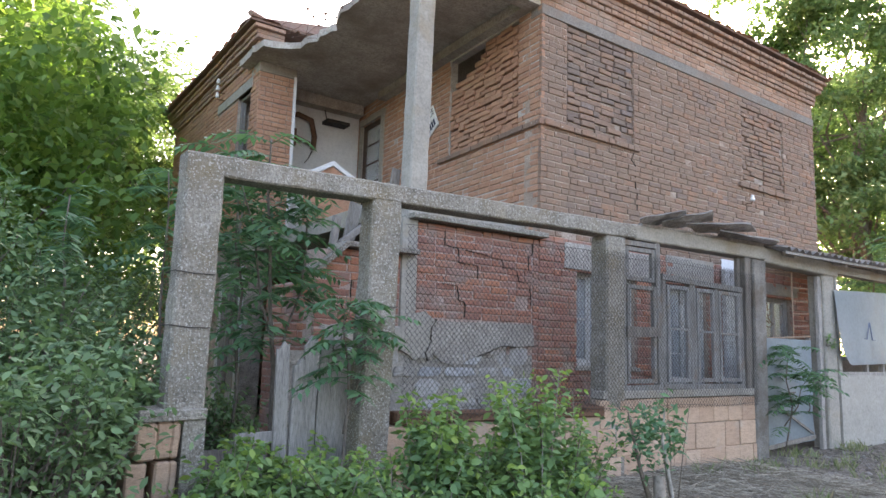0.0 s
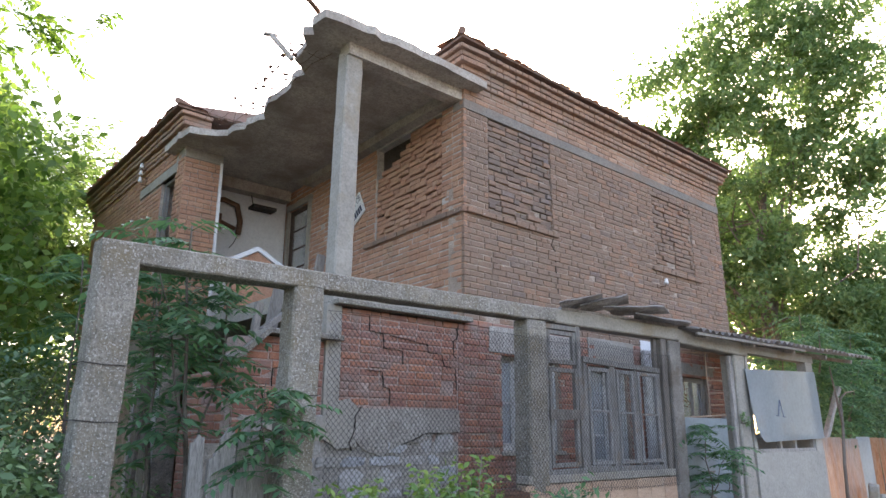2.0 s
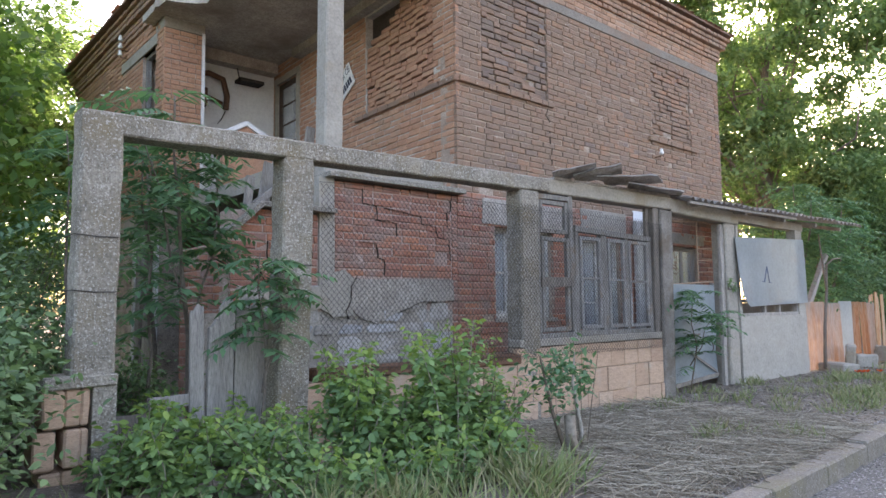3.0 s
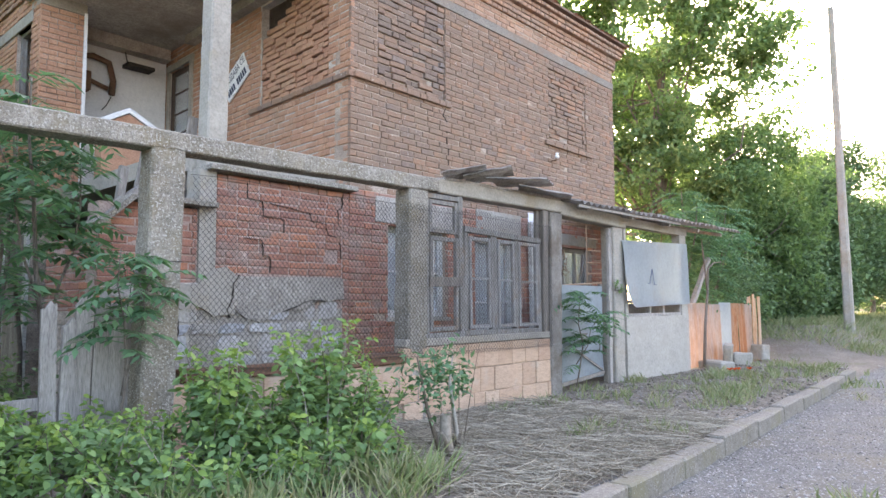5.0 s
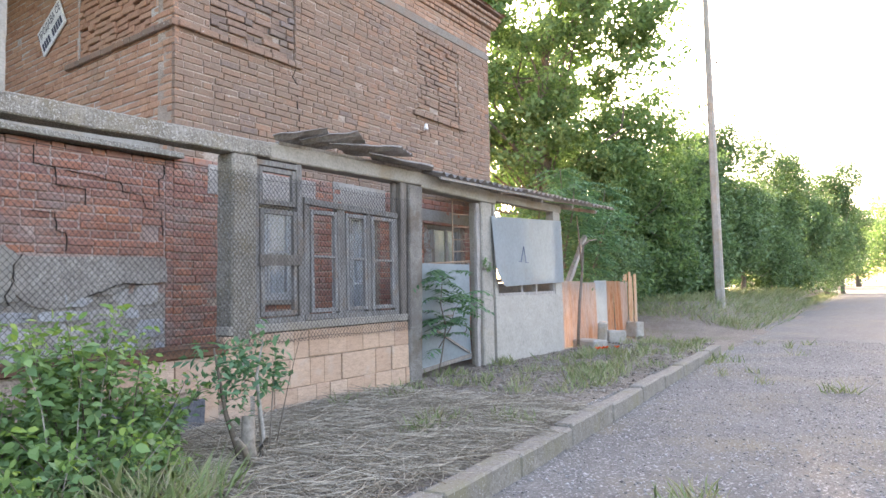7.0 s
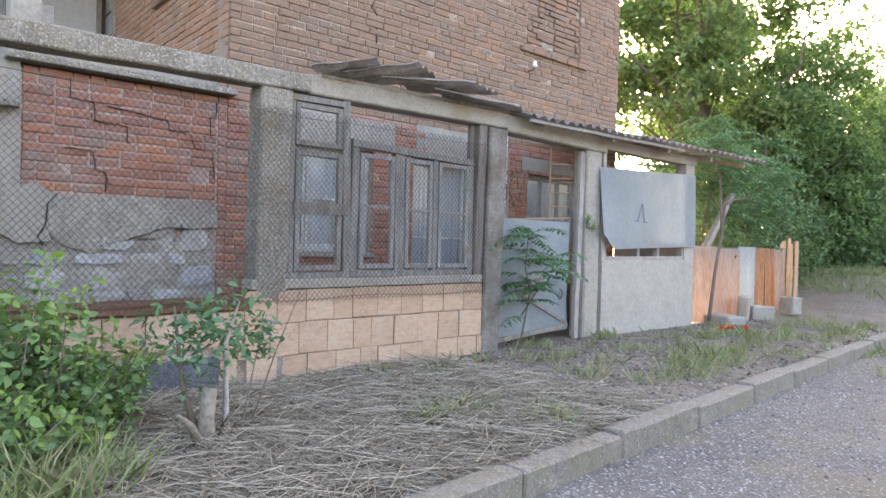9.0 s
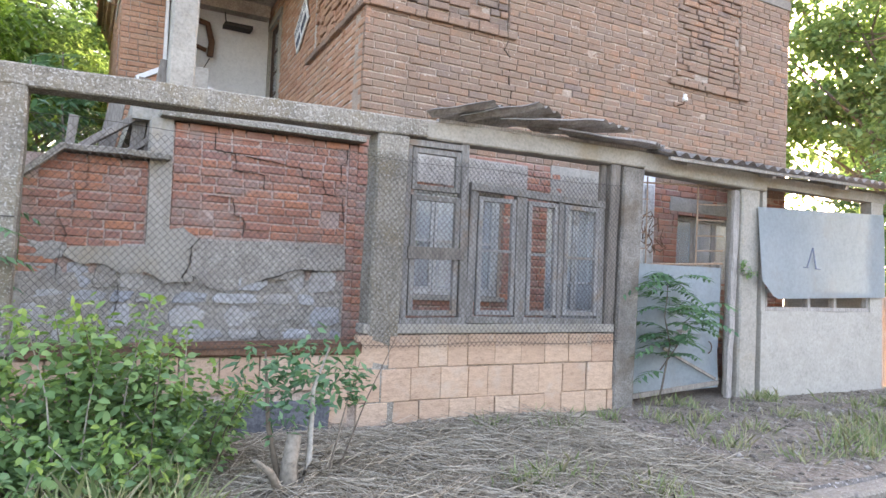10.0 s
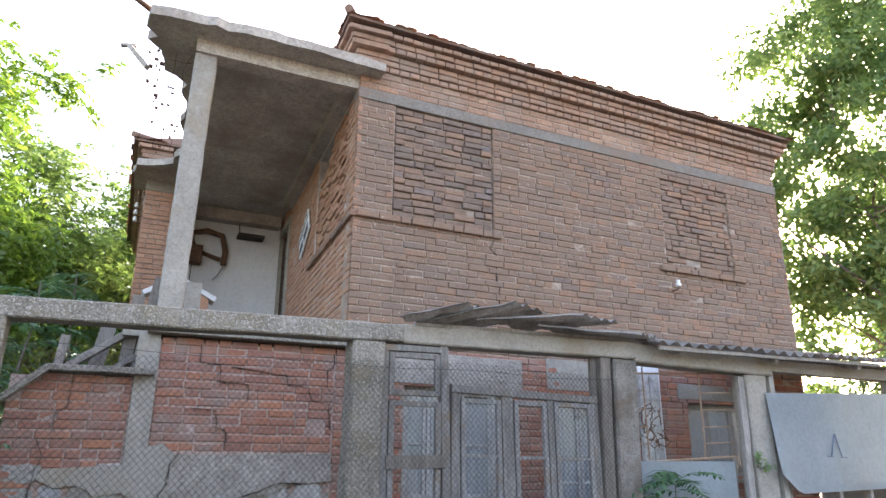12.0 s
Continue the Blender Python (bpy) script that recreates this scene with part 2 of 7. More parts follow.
M_SLAB = surface("sooty_slab_concrete", [(0.25, (0.34, 0.30, 0.255)), (0.75, (0.50, 0.45, 0.385))], coarse=1.6, fine=35, bump=0.5, depth=0.008,
                 stain=(0.24, 0.195, 0.16), stain_scale=1.2, stain_from=0.45, stain_to=0.7)
M_PLASTER = surface("pale_plaster", [(0.3, (0.58, 0.58, 0.585)), (0.7, (0.72, 0.715, 0.70))], coarse=1.2, fine=30, grain=0.15, patchy=0.2, bump=0.25, depth=0.003,
                    stain=(0.50, 0.42, 0.33), stain_scale=0.9, stain_from=0.55, stain_to=0.8)
M_WHITEWASH = surface("whitewashed_shed_wall", [(0.25, (0.28, 0.26, 0.225)), (0.75, (0.42, 0.395, 0.35))], coarse=1.6, fine=35, grain=0.3, patchy=0.4, bump=0.3, depth=0.004,
                      stain=(0.29, 0.265, 0.225), stain_scale=1.6, stain_from=0.5, stain_to=0.75)
M_BLOCK = surface("clay_block", [(0.05, (0.38, 0.245, 0.17)), (0.35, (0.46, 0.32, 0.225)), (0.65, (0.41, 0.275, 0.19)), (0.95, (0.48, 0.355, 0.26))], pieces=True, fine=55, bump=0.4, depth=0.004,
                  stain=(0.42, 0.35, 0.28), stain_scale=3.0, stain_from=0.55, stain_to=0.78, squash=(1, 1, 4))
M_STONE = surface("rubble_stone", [(0.05, (0.27, 0.25, 0.225)), (0.4, (0.40, 0.375, 0.34)), (0.7, (0.32, 0.335, 0.36)), (0.95, (0.50, 0.47, 0.43))], pieces=True, fine=40, bump=0.9, depth=0.012)
M_RENDER = surface("crumbling_render", [(0.25, (0.29, 0.26, 0.225)), (0.75, (0.45, 0.415, 0.365))], coarse=6, fine=42, bump=1.0, depth=0.025,
                   stain=(0.27, 0.24, 0.21), stain_scale=2.5, stain_from=0.5, stain_to=0.7)
M_WOOD = surface("grey_weathered_wood", [(0.25, (0.20, 0.18, 0.165)), (0.5, (0.31, 0.285, 0.26)), (0.75, (0.41, 0.38, 0.345))], coarse=3, fine=30, bump=0.6, depth=0.004, squash=(6, 6, 0.6))
M_WOOD_BLUE = surface("flaking_blue_grey_paint", [(0.25, (0.11, 0.10, 0.09)), (0.5, (0.20, 0.19, 0.175)), (0.75, (0.36, 0.35, 0.335))], coarse=4, fine=38, bump=0.6, depth=0.003, squash=(5, 5, 0.8),
                      stain=(0.20, 0.15, 0.11), stain_scale=4.0, stain_from=0.55, stain_to=0.7)
M_WHITE_WOOD = surface("old_white_window_paint", [(0.25, (0.33, 0.32, 0.30)), (0.75, (0.56, 0.55, 0.52))], coarse=4, fine=40, bump=0.4, depth=0.003, stain=(0.22, 0.19, 0.16), stain_scale=5, stain_from=0.55, stain_to=0.7)
M_RING = surface("grey_ring_beam", [(0.25, (0.165, 0.15, 0.13)), (0.75, (0.27, 0.245, 0.215))], coarse=2.5, fine=45, bump=0.8, depth=0.008, stain=(0.22, 0.165, 0.13), stain_scale=1.6, stain_from=0.45, stain_to=0.65)
M_MORTAR_PALE = surface("pale_lime_mortar", [(0.25, (0.34, 0.29, 0.25)), (0.5, (0.46, 0.41, 0.36)), (0.75, (0.56, 0.51, 0.46))], coarse=5, fine=90, bump=0.6, depth=0.004)
M_SASH = surface("flaking_pale_sash_paint", [(0.25, (0.13, 0.12, 0.11)), (0.5, (0.24, 0.232, 0.222)), (0.75, (0.40, 0.395, 0.385))], coarse=5, fine=38, bump=0.6, depth=0.003, squash=(5, 5, 0.8), stain=(0.24, 0.18, 0.13), stain_scale=4.0, stain_from=0.55, stain_to=0.7)
M_WOOD_DARK = surface("dark_weathered_wood", [(0.25, (0.09, 0.08, 0.07)), (0.5, (0.17, 0.15, 0.13)), (0.75, (0.27, 0.245, 0.215))], coarse=3, fine=30, bump=0.7, depth=0.005, squash=(6, 6, 0.6))
M_BOARD = surface("grey_brown_old_board", [(0.25, (0.13, 0.115, 0.10)), (0.5, (0.22, 0.195, 0.17)), (0.75, (0.32, 0.29, 0.25))], coarse=3, fine=30, bump=0.7, depth=0.005, squash=(6, 6, 0.6))
M_STONE_PALE = surface("pale_whitewashed_stone", [(0.05, (0.33, 0.33, 0.34)), (0.5, (0.45, 0.445, 0.44)), (0.95, (0.40, 0.37, 0.335))], pieces=True, fine=35, bump=0.8, depth=0.01, stain=(0.30, 0.28, 0.26), stain_scale=4.0)
M_TAR = surface("tarred_footing", [(0.25, (0.06, 0.065, 0.075)), (0.75, (0.15, 0.155, 0.165))], coarse=5, fine=40, bump=0.6, depth=0.006)
M_BROWN = surface("dark_brown_door_paint", [(0.25, (0.05, 0.035, 0.03)), (0.75, (0.11, 0.075, 0.055))], coarse=3, fine=40, bump=0.4, depth=0.003)
M_TILE = surface("old_roof_tile", [(0.05, (0.19, 0.12, 0.09)), (0.5, (0.27, 0.16, 0.115)), (0.95, (0.24, 0.17, 0.135))], pieces=True, fine=50, bump=0.6, depth=0.006, stain=(0.18, 0.15, 0.12), stain_scale=2.0, stain_from=0.5)
M_SHEET = surface("weathered_corrugated_sheet", [(0.25, (0.27, 0.25, 0.225)), (0.75, (0.45, 0.42, 0.385))], coarse=2.5, fine=45, bump=0.4, depth=0.003, rough=0.75, stain=(0.22, 0.19, 0.155), stain_scale=2.0)
M_ZINC = surface("dull_galvanised_sheet", [(0.25, (0.31, 0.36, 0.385)), (0.75, (0.44, 0.50, 0.525))], coarse=1.5, fine=25, grain=0.12, patchy=0.25, bump=0.12, depth=0.002, rough=0.6, metal=0.1, stain=(0.36, 0.35, 0.33), stain_scale=1.6, stain_from=0.55, stain_to=0.8)
M_RUST = surface("rusting_orange_sheet", [(0.25, (0.20, 0.085, 0.04)), (0.42, (0.40, 0.19, 0.085)), (0.55, (0.43, 0.27, 0.16)), (0.68, (0.36, 0.32, 0.29)), (0.85, (0.38, 0.375, 0.37))], coarse=1.8, fine=14, bump=0.3, depth=0.003, rough=0.75, squash=(5, 5, 0.5))
M_RUST_PALE = surface("pale_rust_streaked_sheet", [(0.25, (0.40, 0.22, 0.12)), (0.42, (0.46, 0.34, 0.26)), (0.6, (0.43, 0.39, 0.36)), (0.85, (0.40, 0.40, 0.40))], coarse=1.6, fine=14, bump=0.3, depth=0.003, rough=0.75, squash=(5, 5, 0.5))
M_BAR = surface("pale_rusted_bar", [(0.3, (0.22, 0.14, 0.095)), (0.7, (0.38, 0.27, 0.19))], coarse=8, fine=60, rough=0.8)
M_IRON = surface("rusty_iron", [(0.3, (0.10, 0.055, 0.035)), (0.7, (0.20, 0.11, 0.07))], coarse=6, fine=60, rough=0.8, metal=0.2)
M_WIRE = surface("dark_wire", [(0.3, (0.035, 0.03, 0.028)), (0.7, (0.08, 0.07, 0.06))], coarse=6, fine=60, rough=0.6, metal=0.4)
M_BARK = surface("bark", [(0.25, (0.11, 0.09, 0.075)), (0.75, (0.24, 0.205, 0.17))], coarse=6, fine=35, bump=1.0, depth=0.02, squash=(3, 3, 0.7))
M_TWIG = surface("dry_twig", [(0.2, (0.12, 0.095, 0.07)), (0.5, (0.22, 0.19, 0.15)), (0.85, (0.33, 0.30, 0.25))], pieces=True, fine=40)
M_EARTH = surface("dry_earth_with_litter", [(0.2, (0.10, 0.08, 0.062)), (0.5, (0.18, 0.15, 0.12)), (0.8, (0.28, 0.245, 0.20))], coarse=1.4, fine=28, bump=1.0, depth=0.03,
                  stain=(0.13, 0.13, 0.07), stain_scale=0.9, stain_from=0.56, stain_to=0.72, speck=(0.36, 0.33, 0.29), speck_scale=55, speck_at=0.66)
M_ROAD = surface("worn_gravelly_asphalt", [(0.2, (0.065, 0.062, 0.056)), (0.5, (0.122, 0.118, 0.108)), (0.8, (0.185, 0.18, 0.166))], coarse=0.7, fine=45, bump=0.9, depth=0.015,
                 stain=(0.16, 0.14, 0.10), stain_scale=0.8, stain_from=0.5, stain_to=0.7, speck=(0.32, 0.31, 0.30), speck_scale=48, speck_at=0.63)
M_KERB = surface("kerb_concrete", [(0.2, (0.13, 0.118, 0.098)), (0.8, (0.245, 0.225, 0.19))], coarse=3, fine=50, bump=0.8, depth=0.008, stain=(0.17, 0.155, 0.10), stain_scale=2.0, speck=(0.31, 0.29, 0.26), speck_scale=70, speck_at=0.66)
M_LEAF_BRIGHT = leafy("sunlit_walnut_leaves", [(0.1, (0.05, 0.115, 0.025)), (0.5, (0.12, 0.22, 0.05)), (0.9, (0.20, 0.295, 0.075))], 0.5)
M_LEAF_DARK = leafy("shaded_bush_leaves", [(0.1, (0.07, 0.12, 0.06)), (0.5, (0.12, 0.20, 0.09)), (0.9, (0.18, 0.28, 0.12))], 0.3)
M_LEAF_SHRUB = leafy("young_shrub_leaves", [(0.1, (0.06, 0.13, 0.05)), (0.5, (0.12, 0.23, 0.07)), (0.8, (0.19, 0.31, 0.08)), (0.97, (0.33, 0.42, 0.09))], 0.4)
M_LEAF_BLUE = leafy("tree_of_heaven_leaves", [(0.1, (0.05, 0.12, 0.065)), (0.5, (0.10, 0.205, 0.11)), (0.9, (0.165, 0.30, 0.145))], 0.42)
M_LEAF_ASH = leafy("backlit_ash_leaves", [(0.1, (0.08, 0.15, 0.06)), (0.5, (0.155, 0.255, 0.105)), (0.9, (0.23, 0.33, 0.145))], 0.5)
M_GRASS = leafy("dry_and_green_grass", [(0.1, (0.11, 0.17, 0.065)), (0.45, (0.20, 0.25, 0.105)), (0.7, (0.30, 0.28, 0.165)), (0.95, (0.38, 0.34, 0.23))], 0.2)
M_STRAW = surface("bleached_straw", [(0.1, (0.14, 0.115, 0.08)), (0.5, (0.265, 0.23, 0.172)), (0.9, (0.41, 0.365, 0.285))], pieces=True, fine=40, bump=0.1)
M_GLASS = glassy("dusty_window_glass", (0.86, 0.89, 0.90), 0.12)
# near black that paints the shade of the rooms; the porch bracket shares it
M_DARK = surface("room_shade_near_black", [(0.3, (0.035, 0.03, 0.028)), (0.7, (0.07, 0.06, 0.055))], coarse=2, fine=30)
M_POPPY = leafy("poppy_petals", [(0.1, (0.60, 0.09, 0.03)), (0.9, (0.75, 0.16, 0.04))], 0.4)
M_CERAMIC = surface("white_porcelain", [(0.3, (0.66, 0.65, 0.62)), (0.7, (0.78, 0.77, 0.74))], coarse=5, fine=50, rough=0.3, bump=0.05)
M_SIGN = surface("white_sign_board", [(0.3, (0.68, 0.68, 0.67)), (0.7, (0.80, 0.80, 0.79))], coarse=3, fine=40, rough=0.5, bump=0.05)
M_INK = surface("dark_blue_lettering", [(0.3, (0.03, 0.035, 0.06)), (0.7, (0.05, 0.055, 0.09))], coarse=5, fine=50, rough=0.6, bump=0.05)

# ---- brickwork ----
def brick_shape(length, height, depth, chamfer, seed):
    """One worn brick: face towards -y at y = 0, standing on z = 0, from x = 0."""
    rnd = random.Random(seed)
    j = lambda a: rnd.uniform(-a, a)
    c = chamfer
    v = [(0, depth, 0), (length, depth, 0), (length, depth, height), (0, depth, height),
         (0, c, 0), (length, c, 0), (length, c, height), (0, c, height),
         (c + abs(j(c)), j(0.0015), c + abs(j(c))), (length - c - abs(j(c)), j(0.0015), c + abs(j(c))), (length - c - abs(j(c)), j(0.0015), height - c - abs(j(c))), (c + abs(j(c)), j(0.0015), height - c - abs(j(c)))]
    f = [(0, 1, 5, 4), (1, 2, 6, 5), (2, 3, 7, 6), (3, 0, 4, 7), (4, 5, 9, 8), (5, 6, 10, 9), (6, 7, 11, 10), (7, 4, 8, 11), (8, 9, 10, 11)]
    return v, f


def course_spans(z, u0, u1, holes):
    spans = [(u0, u1)]
    for a, b, c, d in holes:
        if c < z < d:
            nxt = []
            for s, e in spans:
                if b <= s or a >= e:
                    nxt.append((s, e))
                else:
                    if a - s > 0.05:
                        nxt.append((s, a))
                    if e - b > 0.05:
                        nxt.append((b, e))
            spans = nxt
    return spans


def brickwork(owner, place, u0, u1, z0, z1, material, holes=(), depth=0.05, unit=0.25, rise=0.077, joint=0.009, seed=1, proud=0.007, wild=0.0,
              limit=300, near=None, name="brick", keep=None, headers=0.25):
    """Courses of bricks on the plane y = 0 of the frame `place` (x along, z up, face towards -y). The first `limit` near ones are parts, the rest one part."""
    rnd = random.Random(seed)
    h = rise - joint
    shapes = []
    for k in range(4):
        v, f = brick_shape(unit - joint, h, depth, 0.006, seed * 10 + k)
        me = bpy.data.meshes.new(name)
        me.from_pydata(v, [], f)
        me.materials.append(material)
        shapes.append((me, np.array(v), f))
    spots = []
    n = max(1, round((z1 - z0) / rise))
    for i in range(n):
        z = z0 + (z1 - z0) * i / n
        for s, e in course_spans(z + h / 2, u0, u1, holes):
            x = s - (unit / 2 if i % 2 else 0) - rnd.uniform(0, 0.03)
            while x < e - 0.03:
                w = unit * (0.5 if rnd.random() < headers else 1.0) * rnd.uniform(0.93, 1.05)
                a, b = max(x, s), min(x + w, e)
                x += w
                if b - a < 0.02 or (keep and not keep((a + b) / 2, z + h / 2, rnd)):
                    continue
                spots.append((a, z + rnd.uniform(-0.003, 0.003) * (1 + 2 * wild), b - a - joint * rnd.uniform(0.6, 1.5), -proud - rnd.uniform(-0.004, 0.005) * (1 + 4 * wild) + (0.007 if rnd.random() < 0.05 else 0), rnd.uniform(-0.012, 0.012) * (1 + 2.2 * wild)))
    order = sorted(range(len(spots)), key=lambda k: near(spots[k]) if near else 0) if len(spots) > limit else range(len(spots))
    rest_v, rest_f = [], []
    for rank, k in enumerate(order):
        a, z, w, y, yaw = spots[k]
        me, v, f = shapes[rnd.randrange(4)]
        m = Matrix.Translation((a, y, z)) @ Matrix.Rotation(yaw, 4, "Z") @ Matrix.Rotation(yaw * 0.7, 4, "Y") @ Matrix.Diagonal((w / (unit - joint), 1, rnd.uniform(0.92 - 0.12 * wild, 1.05), 1))
        if rank < limit:
            ob = new(name, me)
            ob.parent = owner
            ob.matrix_basis = place @ m
        else:
            mm = np.array(place @ m)
            base = len(rest_v)
            rest_v.extend((v @ mm[:3, :3].T + mm[:3, 3]).tolist())
            rest_f.extend([tuple(q + base for q in g) for g in f])
    if rest_v:
        tagged(arrays(name + "work", rest_v, rest_f, material, owner), kind="stuff")


# ---- ground ----
def ground_height(x, y):
    kerb = 1.53 + 0.0565 * x
    if y < kerb + 0.06:
        return -0.15 + 0.012 * noise.noise((x * 0.8, y * 0.8, 0))
    z = -0.02 + 0.03 * noise.noise((x * 0.9, y * 0.9, 3)) - 0.05 * min(1, max(0, (x - 6) / 5)) * min(1, max(0, (y - 3) / 2))
    if x < 4:
        z += 0.10 * min(1, (4 - x) / 3) * min(1, max(0, (y - 2.5) / 1.5))
    if x > 13.2:
        z = -0.13 + (z + 0.13) * max(0, 1 - (x - 13.2) / 2.0) + 0.62 * min(1, max(0, (x - 17) / 4)) * min(1, max(0, (y - 3.0) / 1.4))
    return z


def build_ground():
    xs = np.concatenate([[-3000, -400, -80, -30], np.arange(-14, 24, 0.22), [26, 30, 36, 45, 60, 90, 160, 500, 3000]])
    ys = np.concatenate([[-3000, -300, -60, -20], np.arange(-8, 8, 0.16), [9, 10, 12, 15, 20, 30, 45, 70, 120, 400, 3000]])
    verts = [(x, y, ground_height(x, y)) for y in ys for x in xs]
    w = len(xs)
    earth, road = [], []
    for j in range(len(ys) - 1):
        for i in range(w - 1):
            q = (j * w + i, j * w + i + 1, (j + 1) * w + i + 1, (j + 1) * w + i)
            cx, cy = (xs[i] + xs[i + 1]) / 2, (ys[j] + ys[j + 1]) / 2
            edge = 1.53 + 0.0565 * cx + 0.10 if cx < 12.9 else 2.27 + 0.6 * noise.noise((cx * 0.5, cy, 1)) + 0.02 * (cx - 12.9)
            (road if -9 < cy < edge else earth).append(q)
    me = bpy.data.meshes.new("ground")
    me.from_pydata(verts, [], earth + road)
    me.materials.append(M_EARTH)
    me.materials.append(M_ROAD)
    me.polygons.foreach_set("material_index", [0] * len(earth) + [1] * len(road))
    me.polygons.foreach_set("use_smooth", [True] * len(me.polygons))
    tagged(new("ground", me), "dry earth verge with litter beside worn gravelly asphalt road", "ground", kind="structure")


build_ground()


def build_kerb():
    kerb = thing("kerb", "row of worn concrete kerb stones between verge and road", "kerb", kind="structure")
    rnd = random.Random(4)
    x, k = 1.2, 0
    ang = math.atan(0.0565)
    while x < 12.7:
        w = rnd.uniform(0.9, 1.05)
        bm = bmesh.new()
        vs = box(bm, 0.006, -0.075, -0.42, w - 0.008, 0.075, 0.0, bevel=0.014, cuts=3, rough=0.006, freq=9)
        ob = part("kerb_stone", bm, M_KERB, kerb)
        ob.matrix_basis = Matrix.Translation((x, 1.53 + 0.0565 * x, rnd.uniform(-0.012, 0.012))) @ Matrix.Rotation(ang + rnd.uniform(-0.008, 0.008), 4, "Z")
        x += w
    return kerb


build_kerb()

# ---- the house ----
TIP = Matrix.Translation((5.38, 5.75, 4)) @ Matrix.Rotation(radians(0.45), 4, "Y") @ Matrix.Translation((0, 0, -4))
FRONT_LEN = 6.47
front = thing("wall_front", "long weathered brick front wall with bricked-up windows", "wall", kind="structure")
front.matrix_basis = Matrix.Identity(4)
FRONT_HOLES = [(0.43, 1.68, 3.86, 5.2), (4.25, 5.45, 3.80, 5.06), (0.62, 1.72, 0.95, 2.10), (2.30, 3.28, 0.0, 2.10), (4.35, 5.55, 1.2, 2.1)]


def wall_body(name, owner, place, u0, u1, z0, z1, thick, holes, material, back=0.005):
    """Wall core behind the bricks, with the openings cut right through."""
    us = sorted({u0, u1, *[h[0] for h in holes], *[h[1] for h in holes]})
    zs = sorted({z0, z1, *[h[2] for h in holes], *[h[3] for h in holes]})
    us = [u for u in us if u0 <= u <= u1]
    zs = [z for z in zs if z0 <= z <= z1]
    solid = lambda i, k: 0 <= i < len(us) - 1 and 0 <= k < len(zs) - 1 and not any(a < (us[i] + us[i + 1]) / 2 < b and c < (zs[k] + zs[k + 1]) / 2 < d for a, b, c, d in holes)
    bm = bmesh.new()
    vert = {}

    def v(u, y, z):
        key = (round(u, 4), round(y, 4), round(z, 4))
        if key not in vert:
            vert[key] = bm.verts.new((u, y, z))
        return vert[key]

    for i in range(len(us) - 1):
        for k in range(len(zs) - 1):
            if not solid(i, k):
                continue
            a, b, c, d = us[i], us[i + 1], zs[k], zs[k + 1]
            f, r = back, thick
            bm.faces.new((v(a, f, c), v(b, f, c), v(b, f, d), v(a, f, d)))
            bm.faces.new((v(a, r, d), v(b, r, d), v(b, r, c), v(a, r, c)))
            if not solid(i - 1, k):
                bm.faces.new((v(a, f, c), v(a, f, d), v(a, r, d), v(a, r, c)))
            if not solid(i + 1, k):
                bm.faces.new((v(b, f, d), v(b, f, c), v(b, r, c), v(b, r, d)))
            if not solid(i, k - 1):
                bm.faces.new((v(a, f, c), v(a, r, c), v(b, r, c), v(b, f, c)))
            if not solid(i, k + 1):
                bm.faces.new((v(a, f, d), v(b, f, d), v(b, r, d), v(a, r, d)))
    bmesh.ops.transform(bm, matrix=place, verts=bm.verts[:])
    return part(name, bm, material, owner)


wall_body("wall_core", front, TIP, 0.012, FRONT_LEN, -0.1, 5.58, 0.3, FRONT_HOLES, M_MORTAR_BROWN)

# the side wall runs back at a slightly open angle
SIDE = Matrix.Translation((5.68, 11.75, 0)) @ Matrix.Rotation(radians(-92.85), 4, "Z")
SIDE_LEN = 6.007
side = thing("wall_side", "orange brick side wall of the porch with a bricked-up window", "wall", kind="structure")
SIDE_HOLES = [(0.98, 1.75, 2.65, 5.1), (SIDE_LEN - 2.05, SIDE_LEN - 0.45, 3.86, 5.30)]
wall_body("wall_core", side, SIDE, 0.0, SIDE_LEN - 0.04, -0.1, 5.58, 0.3, SIDE_HOLES, M_MORTAR_PALE)

# concrete ring beam above the windows
bm = bmesh.new()
box(bm, -0.012, -0.016, 5.2, FRONT_LEN + 0.01, 0.2, 5.335, bevel=0.006, cuts=6, rough=0.006)
bmesh.ops.transform(bm, matrix=TIP, verts=bm.verts[:])
part("ring_beam", bm, M_RING, front, "grey concrete ring beam")


def ledge(owner, place, u0, u1, z, seed):
    """A thin projecting course of bricks under a window."""
    rnd = random.Random(seed)
    u = u0
    while u < u1 - 0.05:
        w = min(rnd.choice((0.25, 0.25, 0.125)), u1 - u)
        bm = bmesh.new()
        box(bm, u + 0.004, -0.05 + rnd.uniform(-0.008, 0.008), z - 0.07, u + w - 0.004, 0.1, z, bevel=0.008)
        bmesh.ops.transform(bm, matrix=place, verts=bm.verts[:])
        part("ledge_brick", bm, M_BRICK, owner)
        u += w


ledge(front, TIP, 0.02, 1.78, 3.86, 2)
ledge(front, TIP, 4.1, 5.6, 3.80, 3)
ledge(side, SIDE, SIDE_LEN - 2.3, SIDE_LEN + 0.03, 3.86, 4)


